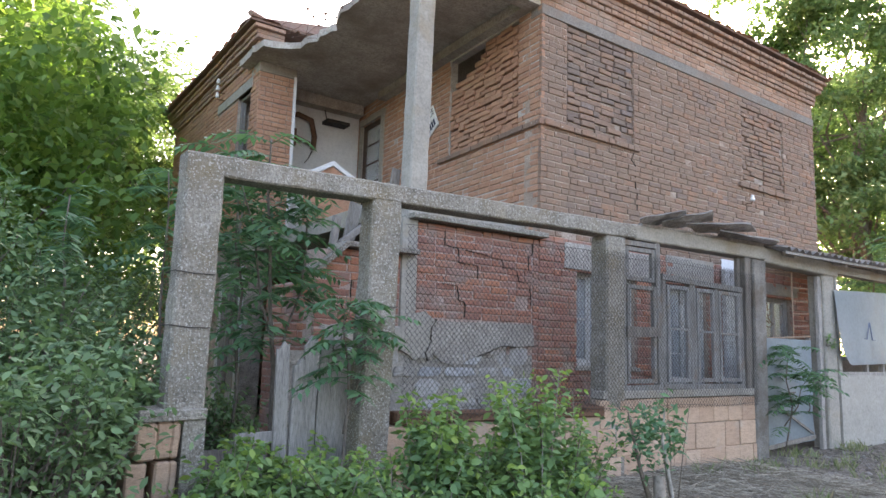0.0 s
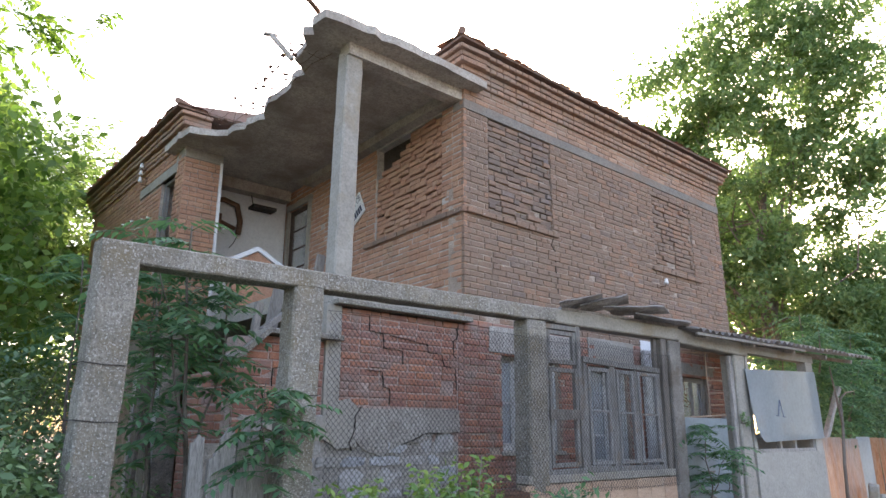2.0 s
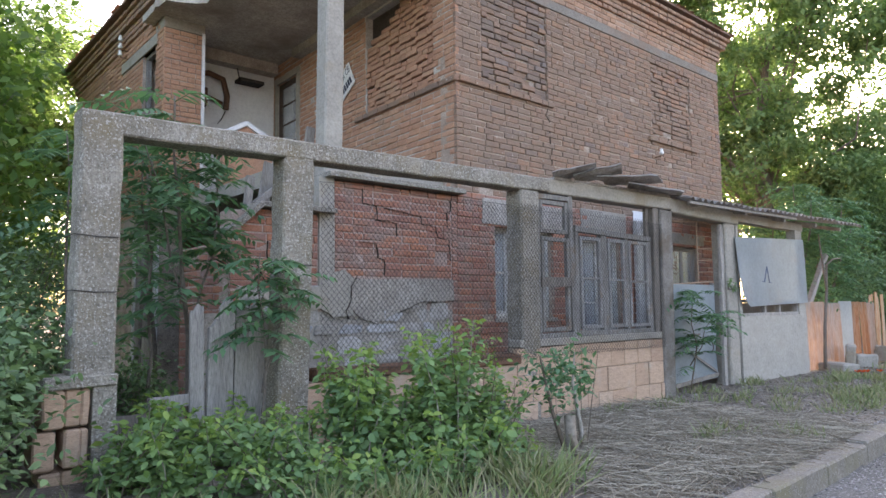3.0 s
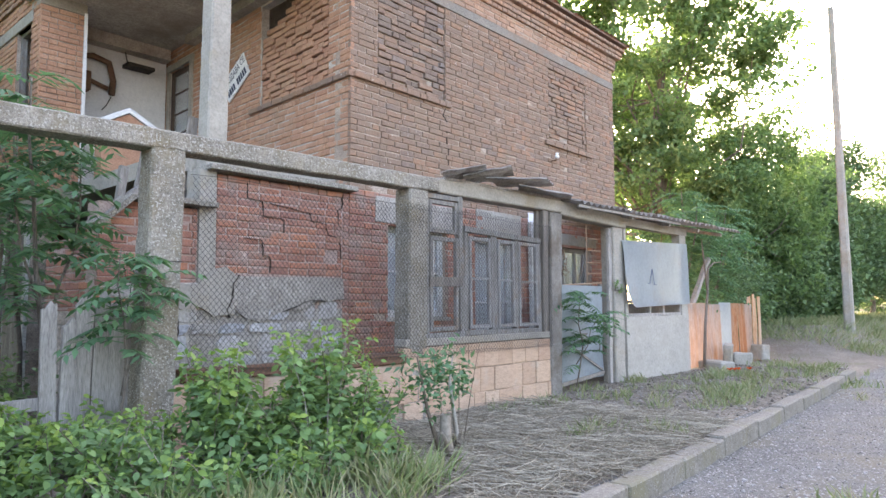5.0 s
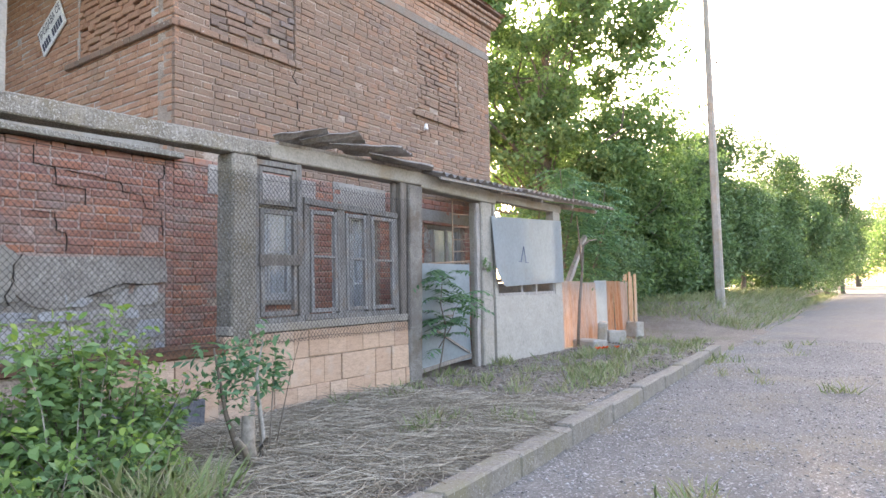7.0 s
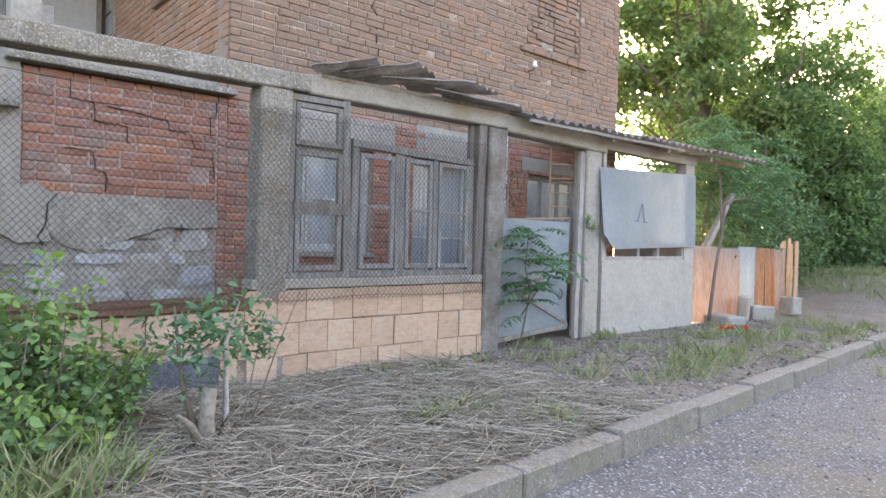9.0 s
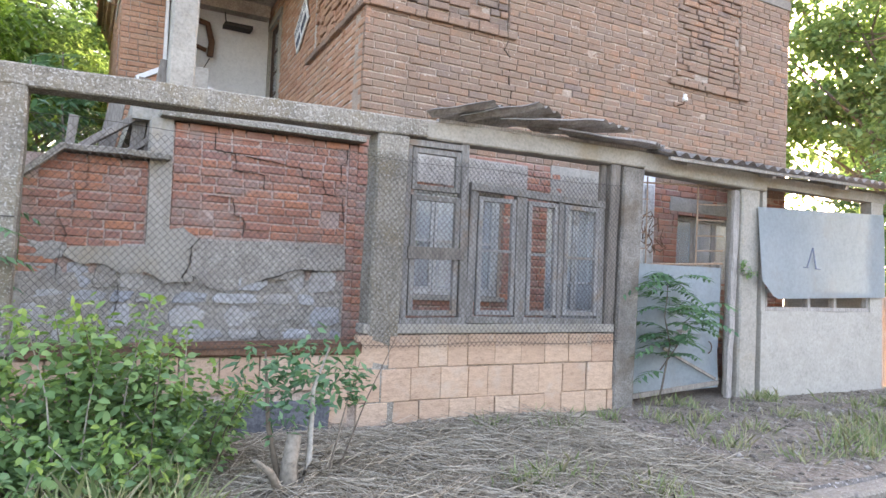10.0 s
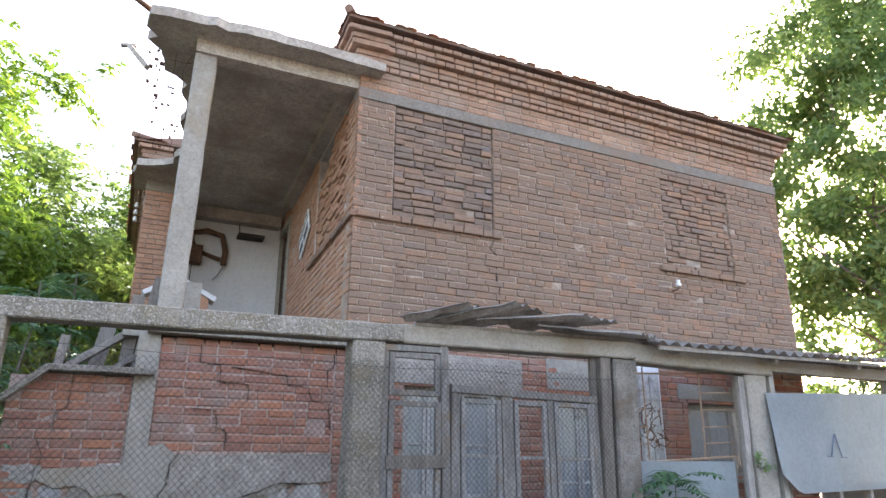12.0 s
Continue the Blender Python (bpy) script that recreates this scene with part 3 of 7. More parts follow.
def cornice(owner, place, u0, u1, z0, seed, left_end=True):
    """Stepped brick eaves: each course of headers comes further out."""
    rnd = random.Random(seed)
    for k, (z, h, out, step) in enumerate(((0.0, 0.07, 0.045, 0.125), (0.072, 0.07, 0.06, 0.25), (0.144, 0.07, 0.065, 0.25), (0.216, 0.07, 0.13, 0.125), (0.288, 0.07, 0.145, 0.25), (0.36, 0.06, 0.195, 0.125))):
        vv, ff = [], []
        u = u0 - (out if left_end else 0)
        while u < u1 + out:
            w = min(step, u1 + out - u)
            v, f = brick_shape(max(w - 0.01, 0.02), h - 0.008, 0.3 + out, 0.007, rnd.random())
            b = len(vv)
            dy = -out + rnd.uniform(-0.006, 0.006)
            vv += [tuple(place @ Vector((p[0] + u, p[1] + dy, p[2] + z0 + z))) for p in v]
            ff += [tuple(q + b for q in g) for g in f]
            u += step
        arrays("eaves_course", vv, ff, M_BRICK_EAVES, owner)


bm = bmesh.new()
box(bm, 0.0, 0.0, 5.56, FRONT_LEN, 0.3, 6.02)
bmesh.ops.transform(bm, matrix=TIP, verts=bm.verts[:])
part("eaves_core", bm, M_MORTAR_PALE, front)
cornice(front, TIP, 0.0, FRONT_LEN, 5.58, 7)
bm = bmesh.new()
box(bm, 0.0, 0.0, 5.56, SIDE_LEN, 0.3, 6.02)
bmesh.ops.transform(bm, matrix=SIDE, verts=bm.verts[:])
part("eaves_core", bm, M_MORTAR, side)
cornice(side, SIDE, 0.0, SIDE_LEN, 5.58, 8)

# remaining walls close the house behind
WX0, WY0, HX1, HY1 = 3.36, 9.95, 11.85, 15.2
for nm, x0, y0, x1, y1 in (("wall_east", HX1 - 0.3, 6.06, HX1, HY1), ("wall_north", WX0, HY1 - 0.3, HX1, HY1)):
    bm = bmesh.new()
    box(bm, x0, y0, -0.1, x1, y1, 5.95)
    tagged(part(nm, bm, M_BRICK_SIDE), "plain brick wall at the back of the house", "wall", kind="structure")

wing = thing("wall_west", "brick wall of the side wing with one window opening", "wall", kind="structure")
WING = Matrix.Translation((WX0, HY1, 0)) @ Matrix.Rotation(radians(-90), 4, "Z")
WING_LEN = HY1 - WY0
WING_HOLES = [(WING_LEN - 1.0, WING_LEN - 0.36, 3.6, 5.15)]
wall_body("wall_core", wing, WING, 0, WING_LEN - 0.012, -0.1, 5.58, 0.3, WING_HOLES, M_MORTAR)
bm = bmesh.new()
box(bm, 0, 0, 5.56, WING_LEN, 0.3, 6.02)
bmesh.ops.transform(bm, matrix=WING, verts=bm.verts[:])
part("eaves_core", bm, M_MORTAR, wing)
cornice(wing, WING, 0.0, WING_LEN, 5.58, 9)
bm = bmesh.new()
box(bm, WING_LEN - 2.1, -0.02, 5.15, WING_LEN - 0.3, 0.24, 5.32, bevel=0.006)
bmesh.ops.transform(bm, matrix=WING, verts=bm.verts[:])
part("lintel", bm, M_CEMENT, wing)

pillar = thing("brick_pillar", "brick corner pillar of the porch with white plastered edge", "pillar", kind="structure")
PILLAR = Matrix.Translation((WX0, WY0, 0))
bm = bmesh.new()
box(bm, WX0 + 0.012, WY0 + 0.008, 2.6, WX0 + 0.58, WY0 + 0.36, 5.4)
part("pillar_core", bm, M_MORTAR, pillar)
bm = bmesh.new()
box(bm, WX0 + 0.56, WY0 - 0.02, 2.6, WX0 + 0.605, WY0 + 0.36, 5.35, cuts=4, rough=0.004)
part("plaster_edge", bm, M_PLASTER, pillar, "white plaster on the inner edge")
bm = bmesh.new()
box(bm, WX0 - 0.01, WY0 - 0.012, 5.32, WX0 + 0.6, WY0 + 0.36, 5.56, cuts=3, rough=0.006)
part("pillar_head", bm, M_CEMENT, pillar)

back = thing("wall_porch_back", "pale plastered back wall of the porch", "wall", kind="structure")
bm = bmesh.new()
box(bm, WX0 + 0.3, 10.92, 2.4, 5.62, 11.1, 5.47)
part("plaster_wall", bm, M_PLASTER, back)
bm = bmesh.new()
box(bm, WX0 + 0.32, 10.68, 5.28, 5.58, 10.91, 5.468, cuts=2, rough=0.006)
part("porch_beam", bm, M_SLAB, back)

# roof: low hipped tiles
def build_roof():
    roof = thing("roof", "low tiled roof with ragged eaves", "roof", kind="structure")
    bm = bmesh.new()
    a = TIP @ Vector((-0.235, -0.235, 6.035))
    b = TIP @ Vector((FRONT_LEN + 0.235, -0.235, 6.035))
    pts = [a, b, Vector((HX1 + 0.26, HY1 + 0.2, 6.0)), Vector((WX0 - 0.27, HY1 + 0.2, 6.02)), Vector((WX0 - 0.27, WY0 - 0.2, 6.02)), Vector((5.4, WY0 - 0.2, 6.02))]
    low = [bm.verts.new(p) for p in pts]
    top = [bm.verts.new(p + Vector((0, 0, 0.035))) for p in pts]
    r0, r1 = bm.verts.new((8.2, 10.6, 7.35)), bm.verts.new((9.4, 10.8, 7.35))
    bm.faces.new(low[::-1])
    n = len(pts)
    for i in range(n):
        bm.faces.new((low[i], low[(i + 1) % n], top[(i + 1) % n], top[i]))
    bm.faces.new((top[0], top[1], r1, r0))
    bm.faces.new((top[1], top[2], r1))
    bm.faces.new((top[2], top[3], r0, r1))
    bm.faces.new((top[3], top[4], r0))
    bm.faces.new((top[4], top[5], r0))
    bm.faces.new((top[5], top[0], r0))
    bmesh.ops.triangulate(bm, faces=[f for f in bm.faces if len(f.verts) > 4])
    part("roof_deck", bm, M_TILE, roof)
    rnd = random.Random(11)

    def row(p, q, inward, count, rows=3):
        d = (q - p) / count
        for k in range(rows):
            for i in range(count):
                c = p + d * (i + 0.5) + inward * (0.22 * k + rnd.uniform(-0.02, 0.03))
                c.z += 0.022 + 0.05 * k + rnd.uniform(-0.006, 0.006)
                ang = math.atan2(d.y, d.x) + rnd.uniform(-0.06, 0.06)
                bm2 = bmesh.new()
                w, L = d.length * 0.52, 0.36
                ring = []
                for yy in (-0.025, L):
                    for s in range(5):
                        t = math.pi * s / 4
                        ring.append(bm2.verts.new((-math.cos(t) * w, yy, math.sin(t) * 0.022 + (0.05 if yy > 0 else 0))))
                for s in range(4):
                    bm2.faces.new((ring[s], ring[s + 1], ring[6 + s], ring[5 + s]))
                bmesh.ops.solidify(bm2, geom=bm2.faces[:], thickness=0.014)
                sharpen(bm2)
                ob = part("tile", bm2, M_TILE, roof)
                ob.matrix_basis = Matrix.Translation(c) @ Matrix.Rotation(ang, 4, "Z")

    row(pts[0], pts[1], Vector((0, 1, 0)), 52, 2)
    row(pts[4], pts[5], Vector((0, 1, 0)), 10, 2)
    row(pts[3], pts[4], Vector((1, 0, 0)), 26, 1)
    row(pts[5] + Vector((0, 0.1, 0)), pts[0], Vector((1, 0, 0)), 20, 1)
    bm = bmesh.new()
    rod(bm, [pts[0] + Vector((-0.02, -0.02, 0.08)), pts[0] + Vector((0.5, 0.75, 0.2))], [0.05, 0.05], 8)
    rod(bm, [pts[4] + Vector((-0.02, -0.02, 0.08)), pts[4] + Vector((0.7, 0.5, 0.2))], [0.05, 0.05], 8)
    part("ridge_tile", bm, M_TILE, roof)
    # ceiling added under the roof, its near-black colour painting the rooms' shade
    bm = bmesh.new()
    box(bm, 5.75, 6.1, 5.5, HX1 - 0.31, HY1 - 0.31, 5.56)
    tagged(part("ceiling", bm, M_DARK), "ceiling inside the house, coloured near black for the unlit rooms", "ceiling", kind="structure")


build_roof()

# ---- porch slab, column, stair wall ----
def build_porch():
    porch = thing("porch_roof_slab", "broken concrete porch roof slab with ragged edge", "slab", kind="structure")
    rnd = random.Random(5)
    edge = [(5.62, 5.55), (4.5, 5.5), (3.55, 5.5), (3.22, 5.52), (3.16, 5.75), (3.26, 5.95), (3.20, 6.05), (3.36, 6.22), (3.42, 6.55), (3.62, 6.78), (3.60, 7.1), (3.72, 7.45), (3.68, 7.8), (3.80, 8.2), (3.74, 8.7), (3.66, 9.1), (3.46, 9.3), (3.22, 9.42), (3.16, 9.62), (3.18, 10.4), (3.7, 10.45), (3.7, 11.7), (5.66, 11.74)]
    fine = []
    for p, q in zip(edge, edge[1:] + edge[:1]):
        L = math.hypot(q[0] - p[0], q[1] - p[1])
        n = max(1, int(L / 0.12))
        for i in range(n):
            k = i / n
            x, y = p[0] + (q[0] - p[0]) * k, p[1] + (q[1] - p[1]) * k
            rag = 0.035 if x < 4.0 and y < 9.8 else 0.006
            fine.append((x + rnd.uniform(-rag, rag), y + rnd.uniform(-rag, rag)))
    bm = bmesh.new()
    prism(bm, fine, "z", 5.47, 5.575)
    bmesh.ops.triangulate(bm, faces=[f for f in bm.faces if len(f.verts) > 4])
    for v in bm.verts:
        v.co.z += 0.02 * noise.noise(v.co * 3) + 0.012 * noise.noise(v.co * 14)
    part("slab", bm, M_SLAB, porch)
    bm = bmesh.new()
    box(bm, 3.66, 5.78, 5.32, 5.44, 5.98, 5.47, cuts=5, rough=0.006)
    part("edge_beam", bm, M_SLAB, porch)
    bm = bmesh.new()
    box(bm, 5.26, 5.99, 5.33, 5.5, 9.9, 5.468, cuts=5, rough=0.006)
    bmesh.ops.rotate(bm, verts=bm.verts[:], cent=(5.38, 5.99, 5.4), matrix=Matrix.Rotation(radians(-2.5), 3, "Z"))
    part("side_beam", bm, M_SLAB, porch)
    bm = bmesh.new()
    rod(bm, [(3.2, 5.7, 5.60), (3.05, 5.66, 5.66), (2.98, 5.7, 5.70)], [0.03, 0.025, 0.02], 6)
    part("iron_stub", bm, M_IRON, porch)
    # reinforcement left hanging in the broken corner
    bm = bmesh.new()
    for i in range(4):
        x = 3.2 + i * 0.13
        rod(bm, [(x + rnd.uniform(-0.05, 0.05), 6.1 + y * 0.35 + rnd.uniform(-0.04, 0.04), 5.50 + rnd.uniform(-0.06, 0.05)) for y in range(9)], 0.0035, 3)
    for j in range(5):
        y = 6.3 + j * 0.6
        rod(bm, [(3.14 + k * 0.15 + rnd.uniform(-0.03, 0.03), y + rnd.uniform(-0.06, 0.06), 5.50 + rnd.uniform(-0.06, 0.04)) for k in range(5)], 0.0035, 3)
    for k in range(34):
        c = Vector((3.2 + rnd.uniform(0, 0.42), rnd.uniform(6.2, 9.0), 5.50 + rnd.uniform(-0.06, 0.05)))
        box(bm, c.x, c.y, c.z, c.x + rnd.uniform(0.012, 0.05), c.y + rnd.uniform(0.012, 0.05), c.z + rnd.uniform(0.012, 0.035), rough=0.01)
    part("reinforcement_mesh", bm, M_IRON, porch, "bare rusty reinforcement wires")
    bm = bmesh.new()
    bar(bm, (3.02, 6.45, 5.60), (3.22, 6.30, 5.30), 0.06, 0.05, rough=0.006)
    bar(bm, (2.93, 6.47, 5.60), (3.08, 6.45, 5.62), 0.05, 0.03, rough=0.006)
    part("hanging_lump", bm, M_SLAB, porch, "lump of concrete hanging on the wires")

    col = thing("porch_column", "tall slender concrete column holding up the porch roof", "column", at=(3.8, 5.9, 2.45), kind="structure")
    bm = bmesh.new()
    bar(bm, (3.715, 5.92, 2.40), (3.77, 5.92, 5.40), 0.215, 0.21, up=(0, 1, 0), cuts=24, rough=0.008)
    part("shaft", bm, M_CEMENT, col)

    stair = thing("wall_stair", "cracked concrete-framed stair wall with red brick panels on a rubble base", "wall", kind="structure")
    bm = bmesh.new()
    box(bm, 2.60, 5.760, -0.1, 5.37, 6.0, 2.0)
    box(bm, 3.6, 5.760, 2.0, 5.37, 6.0, 2.36)
    box(bm, 2.61, 6.0, -0.1, 2.86, 7.0, 1.72)
    part("wall_core", bm, M_MORTAR_RED, stair)
    bm = bmesh.new()
    box(bm, 3.50, 5.735, 1.22, 3.68, 5.99, 2.41, bevel=0.004, cuts=4, rough=0.008)
    part("frame_post", bm, M_CEMENT, stair)
    for nm, pts in (("frame_foot", [(3.50, 1.3), (2.95, 1.27), (2.90, 1.20), (3.02, 1.13), (3.2, 1.15), (3.34, 1.06), (3.52, 1.09), (3.66, 1.0), (3.9, 1.02), (3.84, 1.2), (3.93, 1.38), (3.80, 1.47), (3.68, 1.46)]),
                    ("render_patch", [(3.90, 1.39), (5.26, 1.41), (5.27, 1.16), (4.9, 1.15), (4.72, 1.06), (4.45, 1.04), (4.2, 0.92), (4.0, 0.98), (3.87, 1.08), (3.86, 1.2)])):
        bm = bmesh.new()
        pts = [(p[0] + (q[0] - p[0]) * k / 4 + 0.012 * noise.noise((p[0] * 9 + k, p[1] * 9, 4)), p[1] + (q[1] - p[1]) * k / 4 + 0.016 * noise.noise((p[0] * 7, p[1] * 9 + k, 9))) for p, q in zip(pts, pts[1:] + pts[:1]) for k in range(4)]
        prism(bm, pts, "y", 5.722 + (0.004 if nm == "render_patch" else 0), 5.79)
        part(nm, bm, M_CEMENT if nm == "frame_foot" else M_RENDER, stair)
    bm = bmesh.new()
    box(bm, 3.56, 5.62, 2.40, 5.40, 6.02, 2.455, bevel=0.006, cuts=5, rough=0.006)
    part("coping", bm, M_CONCRETE, stair, "thin concrete coping slab")
    bm = bmesh.new()
    box(bm, 2.84, 5.64, 2.035, 3.66, 5.99, 2.085, bevel=0.006, cuts=4, rough=0.006)
    part("coping", bm, M_CONCRETE, stair)
    bm = bmesh.new()
    bar(bm, (2.86, 5.815, 2.06), (2.55, 5.815, 1.78), 0.35, 0.05, cuts=4, rough=0.006)
    part("sloping_coping", bm, M_CONCRETE, stair, "sloping concrete coping over the steps")
    return stair


stair = build_porch()
# porch floor
bm = bmesh.new()
box(bm, 3.36, 6.01, 2.42, 5.38, 11.74, 2.6)
tagged(part("porch_floor", bm, M_CEMENT), "concrete floor of the open porch", "floor", kind="structure")
# house floor, with the rooms' shade put into its colour
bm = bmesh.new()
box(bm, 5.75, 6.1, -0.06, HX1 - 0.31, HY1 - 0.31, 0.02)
tagged(part("floor", bm, M_DARK), "floor inside the house, coloured near black for the unlit rooms", "floor", kind="structure")

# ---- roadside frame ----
# darker grey concrete for the post between window and gate
M_POST_DARK = surface("dark_grey_concrete", [(0.25, (0.11, 0.10, 0.09)), (0.5, (0.18, 0.165, 0.145)), (0.75, (0.27, 0.25, 0.225))], coarse=3.5, fine=60, bump=0.9, depth=0.012, stain=(0.12, 0.095, 0.07), stain_scale=2.0)
def concrete_post(owner, a, b, w, d, material=M_CONCRETE):
    bm = bmesh.new()
    bar(bm, a, b, w, d, up=(0, 1, 0), cuts=16, rough=0.009)
    return part("post", bm, material, owner)


frame_fence = thing("concrete_fence_frame", "pebbly grey concrete fence frame of posts and beam", "fence", at=(1.1, 4.5, 0))
concrete_post(frame_fence, (1.165, 4.52, 0.69), (1.185, 4.52, 2.20), 0.245, 0.21)
concrete_post(frame_fence, (2.51, 4.53, -0.1), (2.565, 4.53, 2.24), 0.255, 0.21)
concrete_post(frame_fence, (5.125, 4.54, -0.1), (5.165, 4.54, 2.25), 0.27, 0.22)
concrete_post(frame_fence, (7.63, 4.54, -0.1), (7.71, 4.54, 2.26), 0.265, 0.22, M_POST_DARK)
concrete_post(frame_fence, (9.46, 4.60, -0.1), (9.485, 4.60, 2.22), 0.29, 0.22, M_CEMENT)
for a, b, t, mt in (((1.06, 4.52, 2.262), (5.45, 4.52, 2.335), 0.145, M_CONCRETE), ((5.45, 4.53, 2.335), (7.84, 4.53, 2.36), 0.16, M_CEMENT), ((7.84, 4.55, 2.35), (9.72, 4.58, 2.32), 0.19, M_CEMENT)):
    bm = bmesh.new()
    bar(bm, a, b, 0.20, t, cuts=22, rough=0.008)
    part("beam", bm, mt, frame_fence)

pier = thing("brick_pier", "broken pier of clay blocks with a concrete cap", "pier", at=(1.1, 4.5, 0))
bm = bmesh.new()
box(bm, 0.90, 4.39, 0.625, 1.30, 4.68, 0.70, bevel=0.01, cuts=3, rough=0.012)
part("cap", bm, M_CONCRETE, pier)
bm = bmesh.new()
box(bm, 1.165, 4.41, -0.2, 1.30, 4.66, 0.628, cuts=4, rough=0.01)
part("concrete_side", bm, M_CONCRETE, pier)
rnd = random.Random(21)
for i in range(9):
    z = 0.56 - (i // 3) * 0.235
    for_w = (0.13, 0.10, 0.06)[i % 3]
    x = (0.90, 1.02, 1.105)[i % 3] - (0.04 if i == 3 else 0)
    bm = bmesh.new()
    box(bm, x, 4.40 + rnd.uniform(0, 0.03), z - 0.16, x + for_w - 0.012, 4.65, z + 0.06, bevel=0.012, cuts=2, rough=0.008)
    part("block", bm, M_BLOCK, pier)

# low wall of clay blocks
low = thing("wall_low", "low wall of orange hollow clay blocks under the windows", "wall", at=(5, 4.5, 0), kind="structure")
bm = bmesh.new()
box(bm, 2.68, 4.455, -0.15, 4.96, 4.58, 0.53)
box(bm, 4.961, 4.455, -0.15, 7.50, 4.58, 0.67)
part("wall_core", bm, M_MORTAR_BROWN, low)
bm = bmesh.new()
box(bm, 4.97, 4.435, 0.68, 7.50, 4.60, 0.755, bevel=0.006, cuts=6, rough=0.006)
part("concrete_strip", bm, M_CEMENT, low)
bm = bmesh.new()
box(bm, 2.70, 4.40, 0.53, 4.96, 4.60, 0.625, bevel=0.012, cuts=8, rough=0.02)
part("rusty_sill", bm, M_IRON, low, "rust-brown broken sill")
bm = bmesh.new()
box(bm, 3.3, 4.40, -0.15, 4.72, 4.45, 0.20, bevel=0.01, cuts=6, rough=0.012)
part("tarred_footing", bm, M_TAR, low, "dark tarred footing")
shapes = []
for k in range(4):
    v, f = brick_shape(0.265, 0.255, 0.06, 0.004, 300 + k)
    me = bpy.data.meshes.new("block")
    me.from_pydata(v, [], f)
    me.materials.append(M_BLOCK)
    shapes.append(me)
for i in range(4):
    x = 2.70 - (0.10, 0.17, 0.05, 0.14)[i]
    while x < 7.48:
        w = rnd.choice((0.265, 0.265, 0.272, 0.255, 0.27, 0.19))
        z = 0.675 - 0.262 * (i + 1) - (0.145 if x + w / 2 < 4.96 else 0)
        if x + w > 2.7 and not (x < 3.5 and rnd.random() < 0.5) and not (i == 1 and 3.4 < x < 4.6) and not (i == 2 and x < 4.7):
            ob = new("block", shapes[rnd.randrange(4)])
            ob.parent = low
            ob.matrix_parent_inverse = Matrix.Translation((-5, -4.5, 0))
            ob.matrix_basis = Matrix.Translation((x, 4.43 + rnd.uniform(-0.005, 0.007), z + rnd.uniform(-0.004, 0.004))) @ Matrix.Rotation(rnd.uniform(-0.012, 0.012), 4, "Y") @ Matrix.Diagonal(((min(w, 7.50 - x) - rnd.choice((0.003, 0.004, 0.010))) / 0.265, 1, 1, 1))
        x += w


def build_mesh_fence():
    wire = thing("wire_mesh", "rusty chain-link wire mesh hung over frame and windows", "wire mesh", at=(5, 4.4, 0.6))
    rnd = random.Random(31)
    bm = bmesh.new()
    step, x = 0.046, 2.72
    r = 0.0022
    k = 0
    while x < 7.5:
        z, i, pts = 0.575, 0, []
        top = 2.06 + 0.03 * math.sin(x * 1.3) + (0.03 if x > 4 else 0)
        while z < top:
            pts.append((x + (step / 2 if (i + k) % 2 else 0) + 0.01 * noise.noise((x, z * 2, 0)), 4.385 + 0.012 * noise.noise((x * 2, z * 2, 5)) + (0.004 if i % 2 else 0), z))
            z += step * 0.55
            i += 1
        rod(bm, pts, r, 3, caps=False)
        x += step / 2
        k += 1
    part("mesh", bm, M_WIRE, wire)
    bm = bmesh.new()
    for z in (0.60, 2.05):
        rod(bm, [(2.7 + i * 0.24, 4.38, z + 0.012 * math.sin(i)) for i in range(21)], 0.002, 4)
    part("strain_wire", bm, M_WIRE, wire)


build_mesh_fence()


# ---- windows of the lean-to ----
def sash(bm, x0, x1, z0, z1, y, w=0.05, t=0.045, rails=(), mull=()):
    box(bm, x0, y, z0, x0 + w, y + t, z1, bevel=0.004)
    box(bm, x1 - w, y, z0, x1, y + t, z1, bevel=0.004)
    box(bm, x0 + w, y + 0.002, z0, x1 - w, y + t - 0.002, z0 + w, bevel=0.004)
    box(bm, x0 + w, y + 0.002, z1 - w, x1 - w, y + t - 0.002, z1, bevel=0.004)
    for r in rails:
        box(bm, x0 + w, y + 0.006, r - 0.012, x1 - w, y + t - 0.006, r + 0.012)
    for m in mull:
        box(bm, m - 0.012, y + 0.006, z0 + w, m + 0.012, y + t - 0.006, z1 - w)


leanto = thing("leanto_window", "flaking grey-blue wooden window with empty casements", "window", at=(6.3, 4.48, 0.7), kind="structure")
bm = bmesh.new()
bar(bm, (5.315, 4.50, 0.72), (5.315, 4.50, 2.24), 0.055, 0.07, up=(0, 1, 0), cuts=6, rough=0.004)
bar(bm, (5.86, 4.49, 0.72), (5.83, 4.49, 2.26), 0.075, 0.07, up=(0, 1, 0), cuts=6, rough=0.005)
bar(bm, (5.30, 4.49, 2.215), (5.86, 4.49, 2.225), 0.07, 0.05, cuts=4, rough=0.004)
bar(bm, (5.28, 4.48, 0.755), (5.88, 4.48, 0.765), 0.06, 0.09, cuts=4, rough=0.005)
part("frame", bm, M_WOOD_BLUE, leanto)
for x0, x1, z0, z1, y, rails in ((5.35, 5.80, 1.84, 2.185, 4.47, ()), (5.35, 5.80, 0.82, 1.80, 4.46, (1.37,))):
    bm = bmesh.new()
    sash(bm, x0, x1, z0, z1, y, 0.045, 0.045, rails)
    shake(bm.verts, 0.003)
    part("casement", bm, M_WOOD_BLUE, leanto)
bm = bmesh.new()
